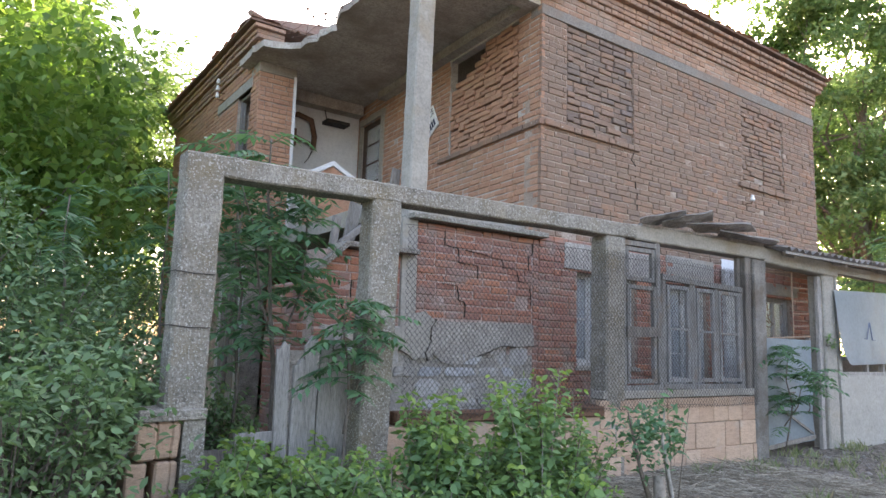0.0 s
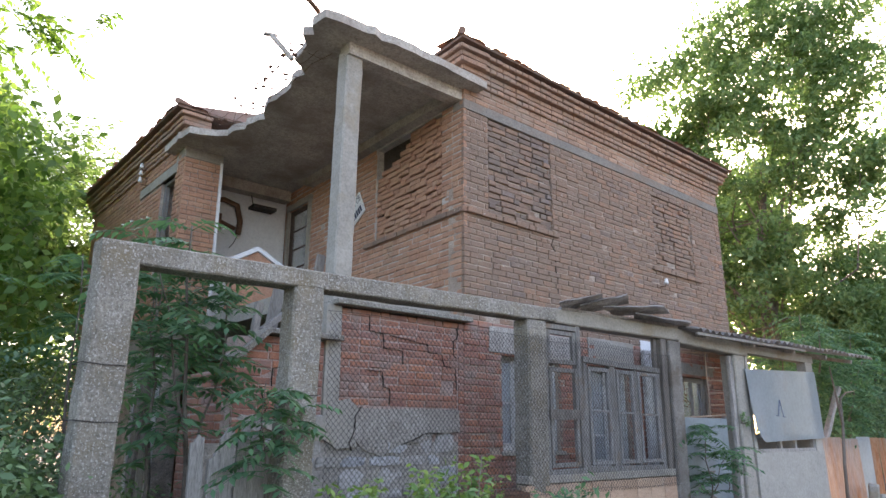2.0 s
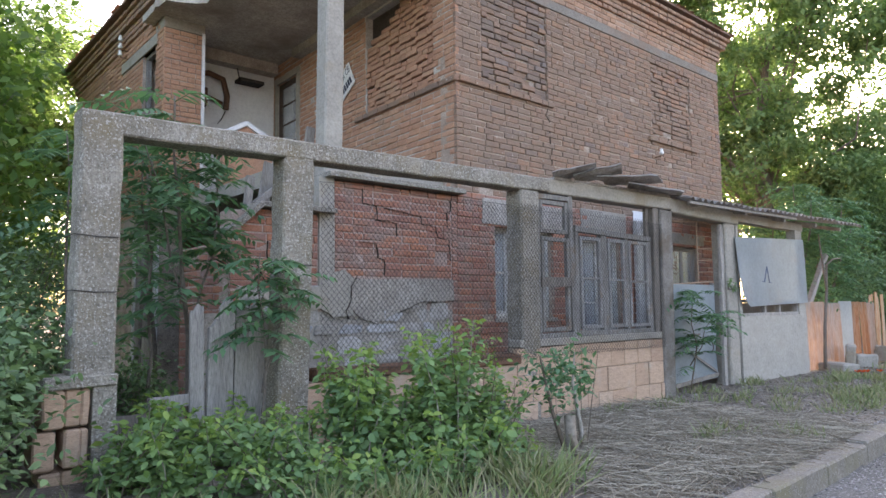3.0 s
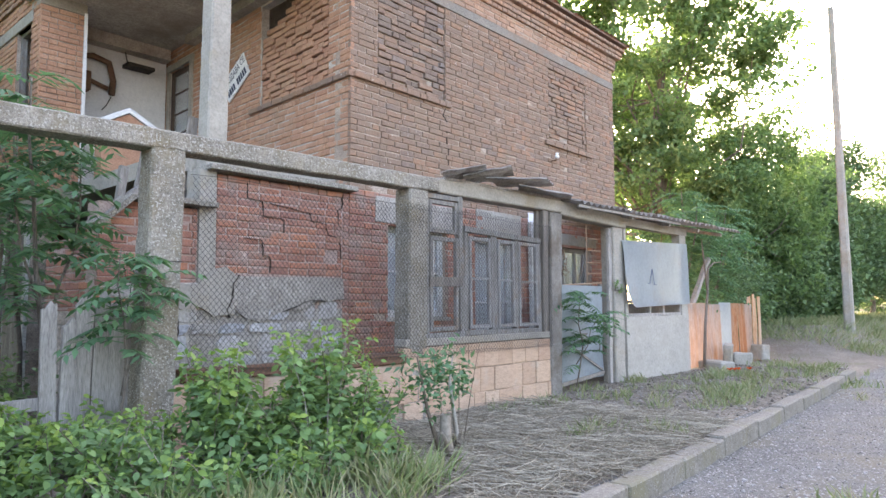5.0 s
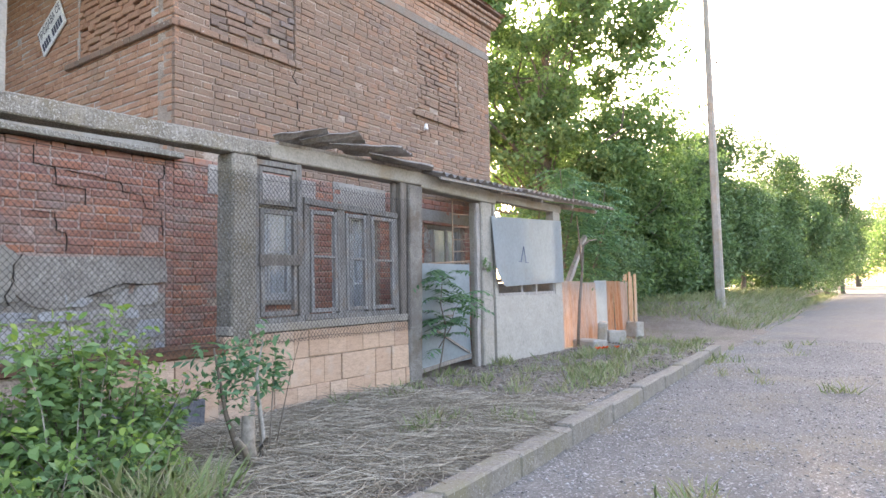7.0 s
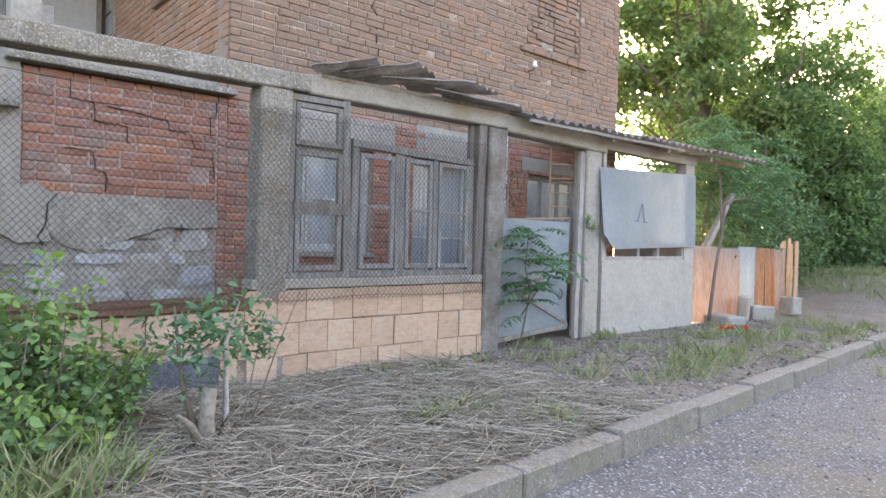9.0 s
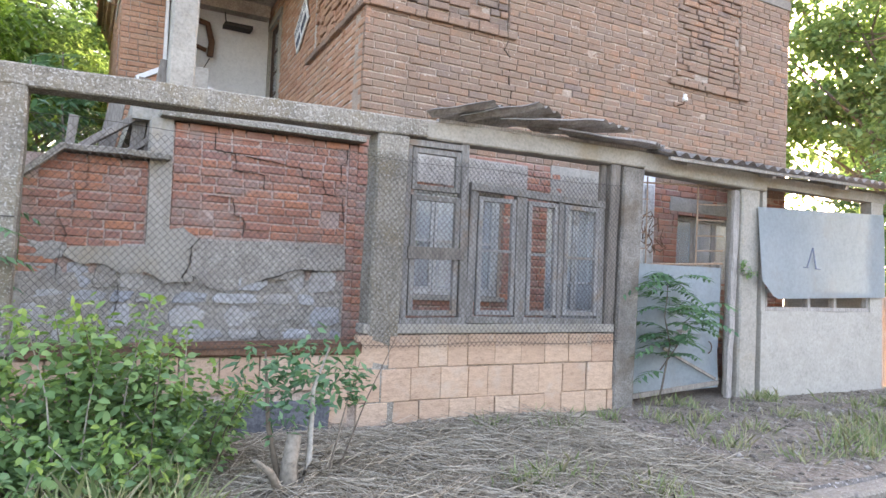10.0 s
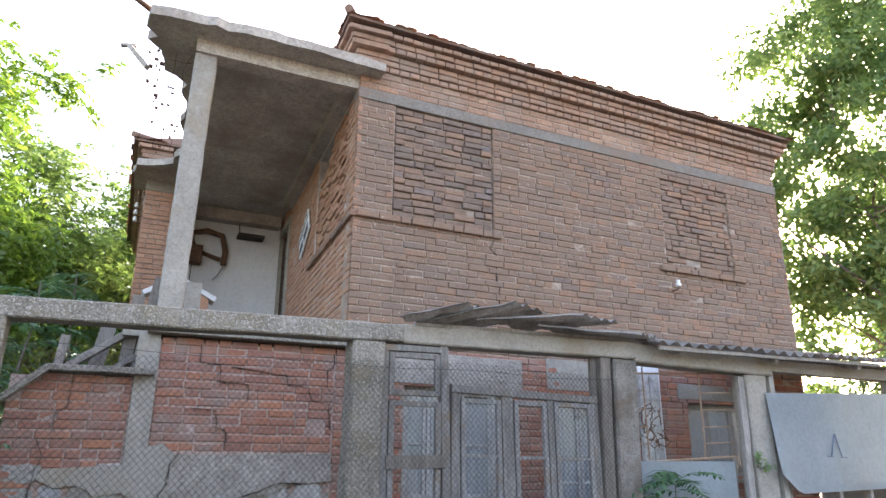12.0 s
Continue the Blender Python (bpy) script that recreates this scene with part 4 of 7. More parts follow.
bar(bm, (5.33, 4.455, 1.325), (5.84, 4.452, 1.335), 0.03, 0.10, cuts=4, rough=0.005)
part("middle_board", bm, M_WOOD_DARK, leanto, "dark grey middle board")
bm = bmesh.new()
bar(bm, (5.90, 4.49, 0.79), (7.36, 4.49, 0.775), 0.07, 0.06, cuts=6, rough=0.005)
bar(bm, (5.90, 4.49, 1.915), (7.37, 4.49, 1.875), 0.07, 0.065, cuts=6, rough=0.006)
bar(bm, (5.93, 4.50, 0.79), (5.945, 4.50, 1.93), 0.075, 0.06, up=(0, 1, 0), cuts=6, rough=0.005)
bar(bm, (6.44, 4.50, 0.80), (6.43, 4.50, 1.88), 0.11, 0.06, up=(0, 1, 0), cuts=6, rough=0.005)
bar(bm, (6.87, 4.50, 0.80), (6.87, 4.50, 1.86), 0.06, 0.06, up=(0, 1, 0), cuts=6, rough=0.005)
bar(bm, (7.35, 4.50, 0.78), (7.345, 4.50, 1.90), 0.07, 0.06, up=(0, 1, 0), cuts=6, rough=0.005)
part("casement_frame", bm, M_WOOD_BLUE, leanto)
for x0, x1, rails in ((5.99, 6.37, (1.38,)), (6.50, 6.83, (1.37,)), (6.91, 7.31, (1.36,))):
    bm = bmesh.new()
    sash(bm, x0, x1, 0.83, 1.84, 4.465, 0.042, 0.04, rails)
    shake(bm.verts, 0.003)
    part("casement", bm, M_SASH, leanto)
bm = bmesh.new()
bar(bm, (7.44, 4.50, 0.66), (7.49, 4.50, 2.27), 0.12, 0.10, up=(0, 1, 0), cuts=10, rough=0.012)
bar(bm, (7.385, 4.53, 1.9), (7.39, 4.53, 2.27), 0.065, 0.04, up=(0, 1, 0), cuts=3, rough=0.004)
tagged(part("wooden_post", bm, M_WOOD_DARK), "weathered grey wooden post beside the window", "post")

# ---- windows and doors of the house ----
def white_window(name, label, category, place, u0, u1, z0, z1, mull, rails, sill=True, solid_to=None, material=M_WHITE_WOOD, y=0.09):
    ob = thing(name, label, category, kind="structure")
    w = 0.05

    def put(nm, bm, mt, lab="", owner=None):
        bmesh.ops.transform(bm, matrix=place, verts=bm.verts[:])
        return part(nm, bm, mt, owner or ob, lab)

    bm = bmesh.new()
    sash(bm, u0 + 0.003, u1 - 0.003, z0 + 0.003, z1 - 0.003, y, w, 0.07)
    put("window_frame", bm, material)
    edges = [u0 + w, *mull, u1 - w]
    rows = [solid_to if solid_to else z0 + w, *rails, z1 - w]
    for a, b in zip(edges, edges[1:]):
        bm = bmesh.new()
        sash(bm, a + 0.004, b - 0.004, rows[0] + 0.004, rows[-1] - 0.004, y + 0.014, 0.035, 0.04, rails)
        leaf = put("casement", bm, material)
        for c, d in zip(rows, rows[1:]):
            bm = bmesh.new()
            box(bm, a + 0.036, y + 0.03, c + 0.012, b - 0.036, y + 0.034, d - 0.012)
            pane = put("pane", bm, M_GLASS, owner=leaf)
            pane.visible_shadow = False
    if solid_to:
        bm = bmesh.new()
        box(bm, u0 + w, y + 0.02, z0 + w, u1 - w, y + 0.05, solid_to, bevel=0.003)
        put("door_panel", bm, material)
    if sill:
        bm = bmesh.new()
        box(bm, u0 - 0.03, -0.03, z0 - 0.05, u1 + 0.03, y + 0.06, z0, bevel=0.005)
        put("window_sill", bm, M_CEMENT)
    return ob


def curtain(u0, u1, z0, z1, place, label):
    bm = bmesh.new()
    n = 36
    rows = []
    for z in (z0, (z0 + z1) / 2, z1):
        rows.append([bm.verts.new((u0 + (u1 - u0) * i / n, 0.2 + 0.014 * math.sin(i * 1.9) + 0.006 * math.sin(i * 0.7 + z), z)) for i in range(n + 1)])
    for r0, r1 in zip(rows, rows[1:]):
        for i in range(n):
            bm.faces.new((r0[i], r0[i + 1], r1[i + 1], r1[i])).smooth = True
    bmesh.ops.solidify(bm, geom=bm.faces[:], thickness=0.002)
    sharpen(bm)
    bmesh.ops.transform(bm, matrix=place, verts=bm.verts[:])
    tagged(part("curtain", bm, M_PLASTER), label, "curtain")


white_window("window_1", "white wooden window with three casements and dusty panes", "window", TIP, 0.62, 1.72, 0.95, 2.10, [0.92, 1.32], [1.52])
white_window("door_1", "white double door with tall bluish panes", "door", TIP, 2.30, 3.28, 0.0, 2.10, [2.80], [1.15], sill=False, solid_to=0.80)
white_window("window_2", "grey wooden window above the gate, panes dusty", "window", TIP, 4.35, 5.55, 1.2, 2.1, [4.75, 5.15], [], material=M_WOOD)
curtain(0.68, 1.66, 1.0, 2.06, TIP, "pale curtain hanging behind the window")
curtain(2.36, 3.22, 0.84, 2.05, TIP, "bluish curtain hanging behind the door glass")
curtain(4.8, 5.5, 1.25, 2.05, TIP, "crumpled pale cloth behind the window")
for nm, u0, u1, z0, z1, mt in (("lintel", 0.40, 2.0, 2.10, 2.42, M_RENDER), ("lintel", 2.32, 3.40, 2.13, 2.47, M_CEMENT), ("lintel", 4.2, 5.7, 2.12, 2.30, M_CEMENT), ("plaster_strip", 3.60, 3.93, 0.2, 2.55, M_PLASTER)):
    bm = bmesh.new()
    box(bm, u0, -0.014, z0, u1, 0.1, z1, bevel=0.004, cuts=3, rough=0.004)
    bmesh.ops.transform(bm, matrix=TIP, verts=bm.verts[:])
    part(nm, bm, mt, front)
for i in range(2):
    bm = bmesh.new()
    box(bm, 8.92 + i * 0.15, 5.66, -0.06, 9.06 + i * 0.15, 5.72, 2.36, bevel=0.004)
    for z in (1.0, 1.35, 1.7, 2.05):
        box(bm, 8.925 + i * 0.15, 5.65, z, 9.055 + i * 0.15, 5.664, z + 0.012)
    tagged(part("white_board", bm, M_WHITE_WOOD), "white painted board standing against the house wall", "board", "white boards")

bdoor = white_window("door_3", "dark brown porch door with barred glass panes", "door", SIDE, 0.98, 1.75, 2.65, 5.1, [], [4.0, 4.35, 4.7], sill=False, solid_to=3.6, material=M_BROWN, y=0.02)
bm = bmesh.new()
box(bm, 0.9, -0.04, 5.1, 1.88, 0.05, 5.2)
box(bm, 0.9, -0.03, 2.62, 0.98, 0.05, 5.1)
box(bm, 1.75, -0.03, 2.62, 1.86, 0.05, 5.1)
bmesh.ops.transform(bm, matrix=SIDE, verts=bm.verts[:])
part("door_surround", bm, M_CEMENT, bdoor)
bm = bmesh.new()
box(bm, SIDE_LEN - 2.02, 0.12, 4.7, SIDE_LEN - 0.7, 0.2, 5.28)
bmesh.ops.transform(bm, matrix=SIDE, verts=bm.verts[:])
tagged(part("shutter_boards", bm, M_BROWN), "dark boards in the gap of the side window", "shutter")

# white frame of the ground floor door in the side wing
wd = thing("door_4", "white framed ground floor door of the side wing", "door", kind="structure")
bm = bmesh.new()
box(bm, WX0 - 0.05, 9.98, 0.0, WX0 + 0.0, 10.08, 2.2)
box(bm, WX0 - 0.05, 10.95, 0.0, WX0 + 0.0, 11.05, 2.2)
box(bm, WX0 - 0.05, 9.98, 2.1, WX0 + 0.0, 11.05, 2.24)
part("door_frame", bm, M_WHITE_WOOD, wd)
bm = bmesh.new()
box(bm, WX0 - 0.03, 10.09, 0.0, WX0 - 0.002, 10.94, 2.09)
part("door_leaf", bm, M_WOOD_BLUE, wd)

# wing window, empty, blue jamb
ww = thing("window_3", "empty wing window with pale blue frame", "window", kind="structure")
bm = bmesh.new()
sash(bm, WING_LEN - 0.995, WING_LEN - 0.365, 3.605, 5.145, 0.05, 0.05, 0.08)
bmesh.ops.transform(bm, matrix=WING, verts=bm.verts[:])
part("window_frame", bm, M_WOOD_BLUE, ww)


# ---- corrugated sheets ----
def sheet(name, label, corners, waves, mt=M_SHEET, amp=0.022, seed=1, group="", across=26):
    """A wavy sheet between four corners; ridges run from the first edge to the opposite one."""
    a, b, c, d = [Vector(p) for p in corners]
    nrm = (b - a).cross(d - a).normalized()
    bm = bmesh.new()
    nu, nv = waves * 8, across
    rows = []
    for j in range(nv + 1):
        t = j / nv
        row_v = []
        for i in range(nu + 1):
            s = i / nu
            p = (a * (1 - s) + b * s) * (1 - t) + (d * (1 - s) + c * s) * t
            p = p + nrm * (amp * math.sin(2 * math.pi * waves * s) + 0.02 * noise.noise((s * 3, t * 3, seed)))
            if j in (0, nv):
                p = p + (d - a).normalized() * 0.02 * noise.noise((s * 14, seed, j))
            row_v.append(bm.verts.new(p))
        rows.append(row_v)
    for r0, r1 in zip(rows, rows[1:]):
        for i in range(nu):
            bm.faces.new((r0[i], r0[i + 1], r1[i + 1], r1[i])).smooth = True
    bmesh.ops.solidify(bm, geom=bm.faces[:], thickness=0.007)
    sharpen(bm)
    return tagged(part(name, bm, mt), label, "roof sheet", group)


G = "corrugated sheets of the lean-to"
sheet("corrugated_sheet", "loose grey corrugated sheet lying askew on the beam", [(5.86, 4.12, 2.565), (6.36, 4.50, 2.60), (5.84, 4.64, 2.45), (5.33, 4.28, 2.425)], 3, seed=1, group=G, amp=0.020)
sheet("corrugated_sheet", "cracked grey corrugated sheet propped up on the beam", [(6.31, 4.12, 2.62), (6.88, 4.50, 2.66), (6.20, 4.66, 2.47), (5.64, 4.25, 2.43)], 3, seed=2, group=G, amp=0.024)
sheet("corrugated_sheet", "thin grey corrugated sheet sagging over the beam end", [(7.02, 4.12, 2.565), (7.72, 4.46, 2.63), (6.75, 4.62, 2.50), (6.02, 4.24, 2.46)], 4, seed=3, group=G, amp=0.018)
sheet("corrugated_sheet", "dark corrugated sheet lying low on the beam end", [(7.72, 4.18, 2.455), (8.24, 4.56, 2.54), (7.30, 4.74, 2.50), (6.62, 4.24, 2.46)], 4, seed=13, group=G, amp=0.020)
sheet("corrugated_sheet", "grey corrugated sheet roofing the gate and shed", [(7.95, 4.22, 2.415), (10.2, 4.2, 2.43), (10.2, 4.95, 2.585), (7.95, 4.80, 2.54)], 14, seed=4, group=G)
sheet("corrugated_sheet", "grey corrugated sheet roofing the shed", [(10.1, 4.18, 2.44), (12.0, 4.16, 2.45), (12.0, 5.72, 2.76), (10.1, 5.72, 2.75)], 12, seed=5, group=G)
sheet("corrugated_sheet", "grey corrugated sheet overhanging the shed end", [(11.9, 4.14, 2.455), (13.65, 4.1, 2.44), (13.5, 5.5, 2.76), (11.9, 5.72, 2.77)], 11, seed=6, group=G)
BATTENS = [((5.55, 4.45, 2.42), (7.9, 4.50, 2.47), 0.05, 0.03), ((8.0, 4.28, 2.375), (11.2, 4.26, 2.40), 0.03, 0.035)]
BATTENS += [((x, 4.3, 2.37), (x, 5.7, 2.67), 0.06, 0.06) for x in (8.3, 9.6, 10.9, 12.1, 13.2)]
for a, b, w, t in BATTENS:
    bm = bmesh.new()
    bar(bm, a, b, w, t, cuts=6, rough=0.005)
    tagged(part("roof_batten", bm, M_WOOD), "grey wooden batten under the corrugated sheets", "batten", "roof battens")

# ---- shed ----
shed = thing("wall_shed", "whitewashed shed front with a narrow broken window", "wall", at=(10.8, 4.6, 0), kind="structure")
bm = bmesh.new()
box(bm, 9.69, 4.50, -0.15, 12.02, 4.66, 0.90, cuts=7, rough=0.008, freq=3)
part("lower_wall", bm, M_WHITEWASH, shed)
bm = bmesh.new()
box(bm, 9.69, 4.51, 0.90, 9.76, 4.65, 2.3, cuts=3, rough=0.004)
box(bm, 11.76, 4.51, 0.90, 12.02, 4.65, 2.3, cuts=3, rough=0.004)
part("jamb", bm, M_WHITEWASH, shed)
bm = bmesh.new()
box(bm, 9.70, 4.50, 2.28, 12.05, 4.64, 2.40, cuts=4, rough=0.006)
part("shed_beam", bm, M_CEMENT, shed)
bm = bmesh.new()
for x in (9.78, 10.55, 11.05, 11.72):
    box(bm, x, 4.53, 0.92, x + 0.05, 4.60, 1.12, bevel=0.003)
box(bm, 9.77, 4.52, 0.90, 11.76, 4.60, 0.945, bevel=0.003)
box(bm, 9.77, 4.52, 1.10, 11.76, 4.60, 1.15, bevel=0.003)
shake(bm.verts, 0.004)
part("window_bars", bm, M_WOOD, shed)
bm = bmesh.new()
box(bm, 11.86, 4.66, -0.1, 12.02, 5.75, 1.1, cuts=3, rough=0.01)
part("end_wall", bm, M_WHITEWASH, shed)
bm = bmesh.new()
bar(bm, (11.95, 4.56, 1.1), (11.95, 4.56, 2.32), 0.09, 0.09, up=(0, 1, 0), cuts=4, rough=0.006)
part("corner_post", bm, M_WOOD, shed)

M_MARK = surface("faded_blue_paint", [(0.3, (0.13, 0.16, 0.24)), (0.7, (0.22, 0.25, 0.32))], coarse=8, fine=60, rough=0.7)
panel = thing("metal_sheet", "dull grey metal sheet with blue mark over shed window", "metal sheet", at=(10.8, 4.45, 1.5))
bm = bmesh.new()
pts = []
nx, nz = 22, 10
for j in range(nz + 1):
    for i in range(nx + 1):
        s, t = i / nx, j / nz
        x = 9.55 + 2.40 * s + 0.04 * s * (1 - t)
        z = 1.03 + 1.01 * t + (0.06 - 0.0 * t) * s + 0.03 * s * t
        curl = 0.10 * max(0, 0.22 - s) / 0.22 * (1 - t)
        z += 0.20 * max(0, 0.11 - s) / 0.11 * (1 - t) ** 2
        pts.append(bm.verts.new((x, 4.462 - 0.006 * (1 - t) - curl * 0.7 + 0.008 * noise.noise((x * 1.5, z * 1.5, 2)), z)))
for j in range(nz):
    for i in range(nx):
        q = j * (nx + 1) + i
        bm.faces.new((pts[q], pts[q + 1], pts[q + nx + 2], pts[q + nx + 1])).smooth = True
bmesh.ops.solidify(bm, geom=bm.faces[:], thickness=0.003)
sharpen(bm)
hung = part("sheet", bm, M_ZINC, panel)
bm = bmesh.new()
for a, b in (((10.40, 1.405), (10.50, 1.64)), ((10.50, 1.64), (10.57, 1.40)), ((10.335, 1.41), (10.42, 1.405)), ((10.55, 1.40), (10.65, 1.395))):
    bar(bm, (a[0], 4.446, a[1]), (b[0], 4.448, b[1]), 0.008, 0.012, up=(0, 1, 0), cuts=1)
part("paint_mark", bm, M_MARK, hung, "faded blue painted mark")

# ---- gate ----
gate = thing("metal_gate", "battered grey sheet-metal gate sagging in its opening", "gate", at=(7.9, 4.6, 0))
bm = bmesh.new()
bar(bm, (7.90, 4.62, 0.0), (7.88, 4.62, 1.34), 0.05, 0.05, up=(0, 1, 0), cuts=3, rough=0.003)
bar(bm, (9.10, 4.64, 0.12), (9.16, 4.64, 1.38), 0.05, 0.05, up=(0, 1, 0), cuts=3, rough=0.003)
bar(bm, (7.88, 4.60, 0.03), (9.12, 4.60, 0.12), 0.05, 0.05, cuts=3, rough=0.003)
bar(bm, (7.88, 4.61, 0.66), (9.14, 4.62, 0.68), 0.04, 0.04, cuts=3, rough=0.003)
bar(bm, (8.3, 4.585, 0.50), (9.08, 4.585, 0.16), 0.012, 0.03, cuts=3, rough=0.003)
part("gate_frame", bm, M_BOARD, gate)
for z0, z1, y in ((0.64, 1.35, 4.59), (0.02, 0.66, 4.602)):
    bm = bmesh.new()
    rows = []
    for j in range(7):
        rows.append([bm.verts.new((7.86 + 1.27 * i / 12, y + 0.02 * noise.noise((i * 0.35, j * 0.5, z0 * 9)), z0 + (z1 - z0) * j / 6 + 0.05 * (i / 12) * (1 if z0 < 0.3 and j == 0 else 0))) for i in range(13)])
    for r0, r1 in zip(rows, rows[1:]):
        for i in range(12):
            bm.faces.new((r0[i], r0[i + 1], r1[i + 1], r1[i])).smooth = True
    bmesh.ops.solidify(bm, geom=bm.faces[:], thickness=0.003)
    sharpen(bm)
    gate_sheet = part("gate_sheet", bm, M_ZINC, gate)
bm = bmesh.new()
rod(bm, [(8.95 + 0.05 * math.sin(t), 4.575, 0.50 + 0.06 * math.cos(t)) for t in [k * 0.4 for k in range(9)]], 0.006, 5)
part("wire_handle", bm, M_IRON, gate_sheet, "bent rusty wire handle")

bm = bmesh.new()
bar(bm, (9.20, 4.53, -0.08), (9.30, 4.55, 2.2), 0.085, 0.05, up=(0, 1, 0), cuts=12, rough=0.012)
tagged(part("split_board", bm, M_WOOD), "split grey board leaning against the gate post", "board")

grille = thing("iron_grille", "rusty iron bars and wires above the gate", "grille", at=(8.5, 5.2, 1.3))
BARS = [((8.08, 4.64, 1.36), (8.08, 4.64, 2.24), 0.008), ((8.80, 4.64, 1.36), (8.815, 4.64, 2.24), 0.009), ((7.86, 4.63, 1.33), (9.2, 4.63, 1.40), 0.012), ((7.88, 4.66, 2.17), (9.2, 4.66, 2.24), 0.010)]
for z in (1.52, 1.68, 1.85, 2.02):
    BARS += [((8.81, 4.64, z), (9.22, 4.64, z + 0.02), 0.007), ((7.86, 4.64, z - 0.02), (8.10, 4.64, z - 0.01), 0.006)]
for p, q, r in BARS:
    bm = bmesh.new()
    rod(bm, [p, q], r, 5)
    part("bar", bm, M_BAR, grille)
bm = bmesh.new()
rnd = random.Random(8)
for k in range(14):
    p = Vector((8.22 + rnd.uniform(-0.1, 0.1), 4.72, 1.7 + rnd.uniform(-0.2, 0.2)))
    pts = [p]
    for i in range(5):
        p = p + Vector((rnd.uniform(-0.08, 0.08), rnd.uniform(-0.03, 0.03), rnd.uniform(-0.09, 0.09)))
        pts.append(p)
    rod(bm, pts, 0.006, 4)
tagged(part("tangled_wire", bm, M_IRON, grille), kind="stuff")

# ---- rusty sheet fence ----
rust = thing("sheet_fence", "fence of rusty orange and grey metal sheets", "fence", at=(14, 4.55, 0))
rnd = random.Random(12)
x = 12.10
for i in range(6):
    w = (0.94, 0.80, 0.67, 0.46, 0.44, 0.56)[i]
    y = 4.58 + 0.02 * rnd.random() + (0.02 * (x - 12))
    bm = bmesh.new()
    rows = []
    top = 1.10 + rnd.uniform(-0.03, 0.02)
    lean = rnd.uniform(-0.05, 0.02)
    for j in range(6):
        rows.append([bm.verts.new((x + w * k / 8, y + lean * (1 - j / 5) + (0.012 * math.sin(k * 1.6) if i in (3, 4, 5) else 0.004 * math.sin(k)), -0.05 + (top + 0.05) * j / 5)) for k in range(9)])
    for r0, r1 in zip(rows, rows[1:]):
        for k in range(8):
            bm.faces.new((r0[k], r0[k + 1], r1[k + 1], r1[k])).smooth = True
    bmesh.ops.solidify(bm, geom=bm.faces[:], thickness=0.004)
    sharpen(bm)
    part("sheet", bm, (M_RUST_PALE, M_RUST_PALE, M_ZINC, M_RUST, M_RUST, M_RUST_PALE)[i], rust)
    x += w - 0.02
bm = bmesh.new()
bar(bm, (12.05, 4.74, 1.05), (15.85, 4.76, 1.05), 0.05, 0.06, cuts=8, rough=0.006)
for px in (12.1, 13.4, 14.6, 15.8):
    bar(bm, (px, 4.82, -0.1), (px, 4.82, 1.08), 0.07, 0.07, up=(0, 1, 0), cuts=3, rough=0.006)
part("fence_rail", bm, M_WOOD, rust)
rust2 = thing("sheet_fence", "second stretch of rusty orange sheets set back behind stones", "fence", at=(17, 4.7, 0))
bm = bmesh.new()
for i in range(5):
    box(bm, 15.92 + 0.19 * i, 4.78 + 0.03 * (i % 2), 0.05, 16.10 + 0.19 * i, 4.795 + 0.03 * (i % 2), 1.20 + 0.05 * (i % 3), cuts=1, rough=0.01)
part("sheet", bm, M_RUST, rust2)


def stone(name, label, at, size, seed, mt=M_CEMENT):
    bm = bmesh.new()
    box(bm, -size[0] / 2, -size[1] / 2, -0.03, size[0] / 2, size[1] / 2, size[2], bevel=0.025, cuts=2, rough=0.02, freq=5 + seed)
    ob = part(name, bm, mt)
    ob.matrix_basis = Matrix.Translation(at) @ Matrix.Rotation(seed * 1.1, 4, "Z") @ Matrix.Rotation(0.12 * math.sin(seed * 3), 4, "X")
    tagged(ob, label, "stone", "stones by the sheet fence")


stone("concrete_lump", "broken concrete lump lying before the rusty fence", (12.55, 4.25, -0.08), (0.55, 0.35, 0.16), 1)
stone("concrete_lump", "upright grey concrete lump leaning on the rusty fence", (13.45, 4.38, -0.08), (0.45, 0.16, 0.42), 0.3)
stone("concrete_lump", "small rough stone at the fence foot", (14.0, 4.3, -0.08), (0.35, 0.25, 0.22), 2)
stone("concrete_lump", "small grey stone at the fence foot", (15.6, 4.45, -0.08), (0.3, 0.25, 0.3), 4)

# ---- utility pole ----
pole = thing("utility_pole", "tall tapering grey concrete utility pole in the grass", "pole", at=(22, 4, 0))
bm = bmesh.new()
bar(bm, (22.0, 4.0, -0.2), (21.9, 4.0, 9.6), 0.26, 0.26, up=(0, 1, 0), cuts=12, rough=0.006, taper=0.55, bevel=0.03)
part("shaft", bm, M_CEMENT, pole)
for p, q, r in (((21.93, 3.82, 7.4), (21.93, 3.72, 7.45), 0.03), ((21.92, 3.84, 8.6), (21.92, 3.5, 8.7), 0.02)):
    bm = bmesh.new()
    rod(bm, [p, q], r, 6)
    part("step_iron", bm, M_IRON, pole)

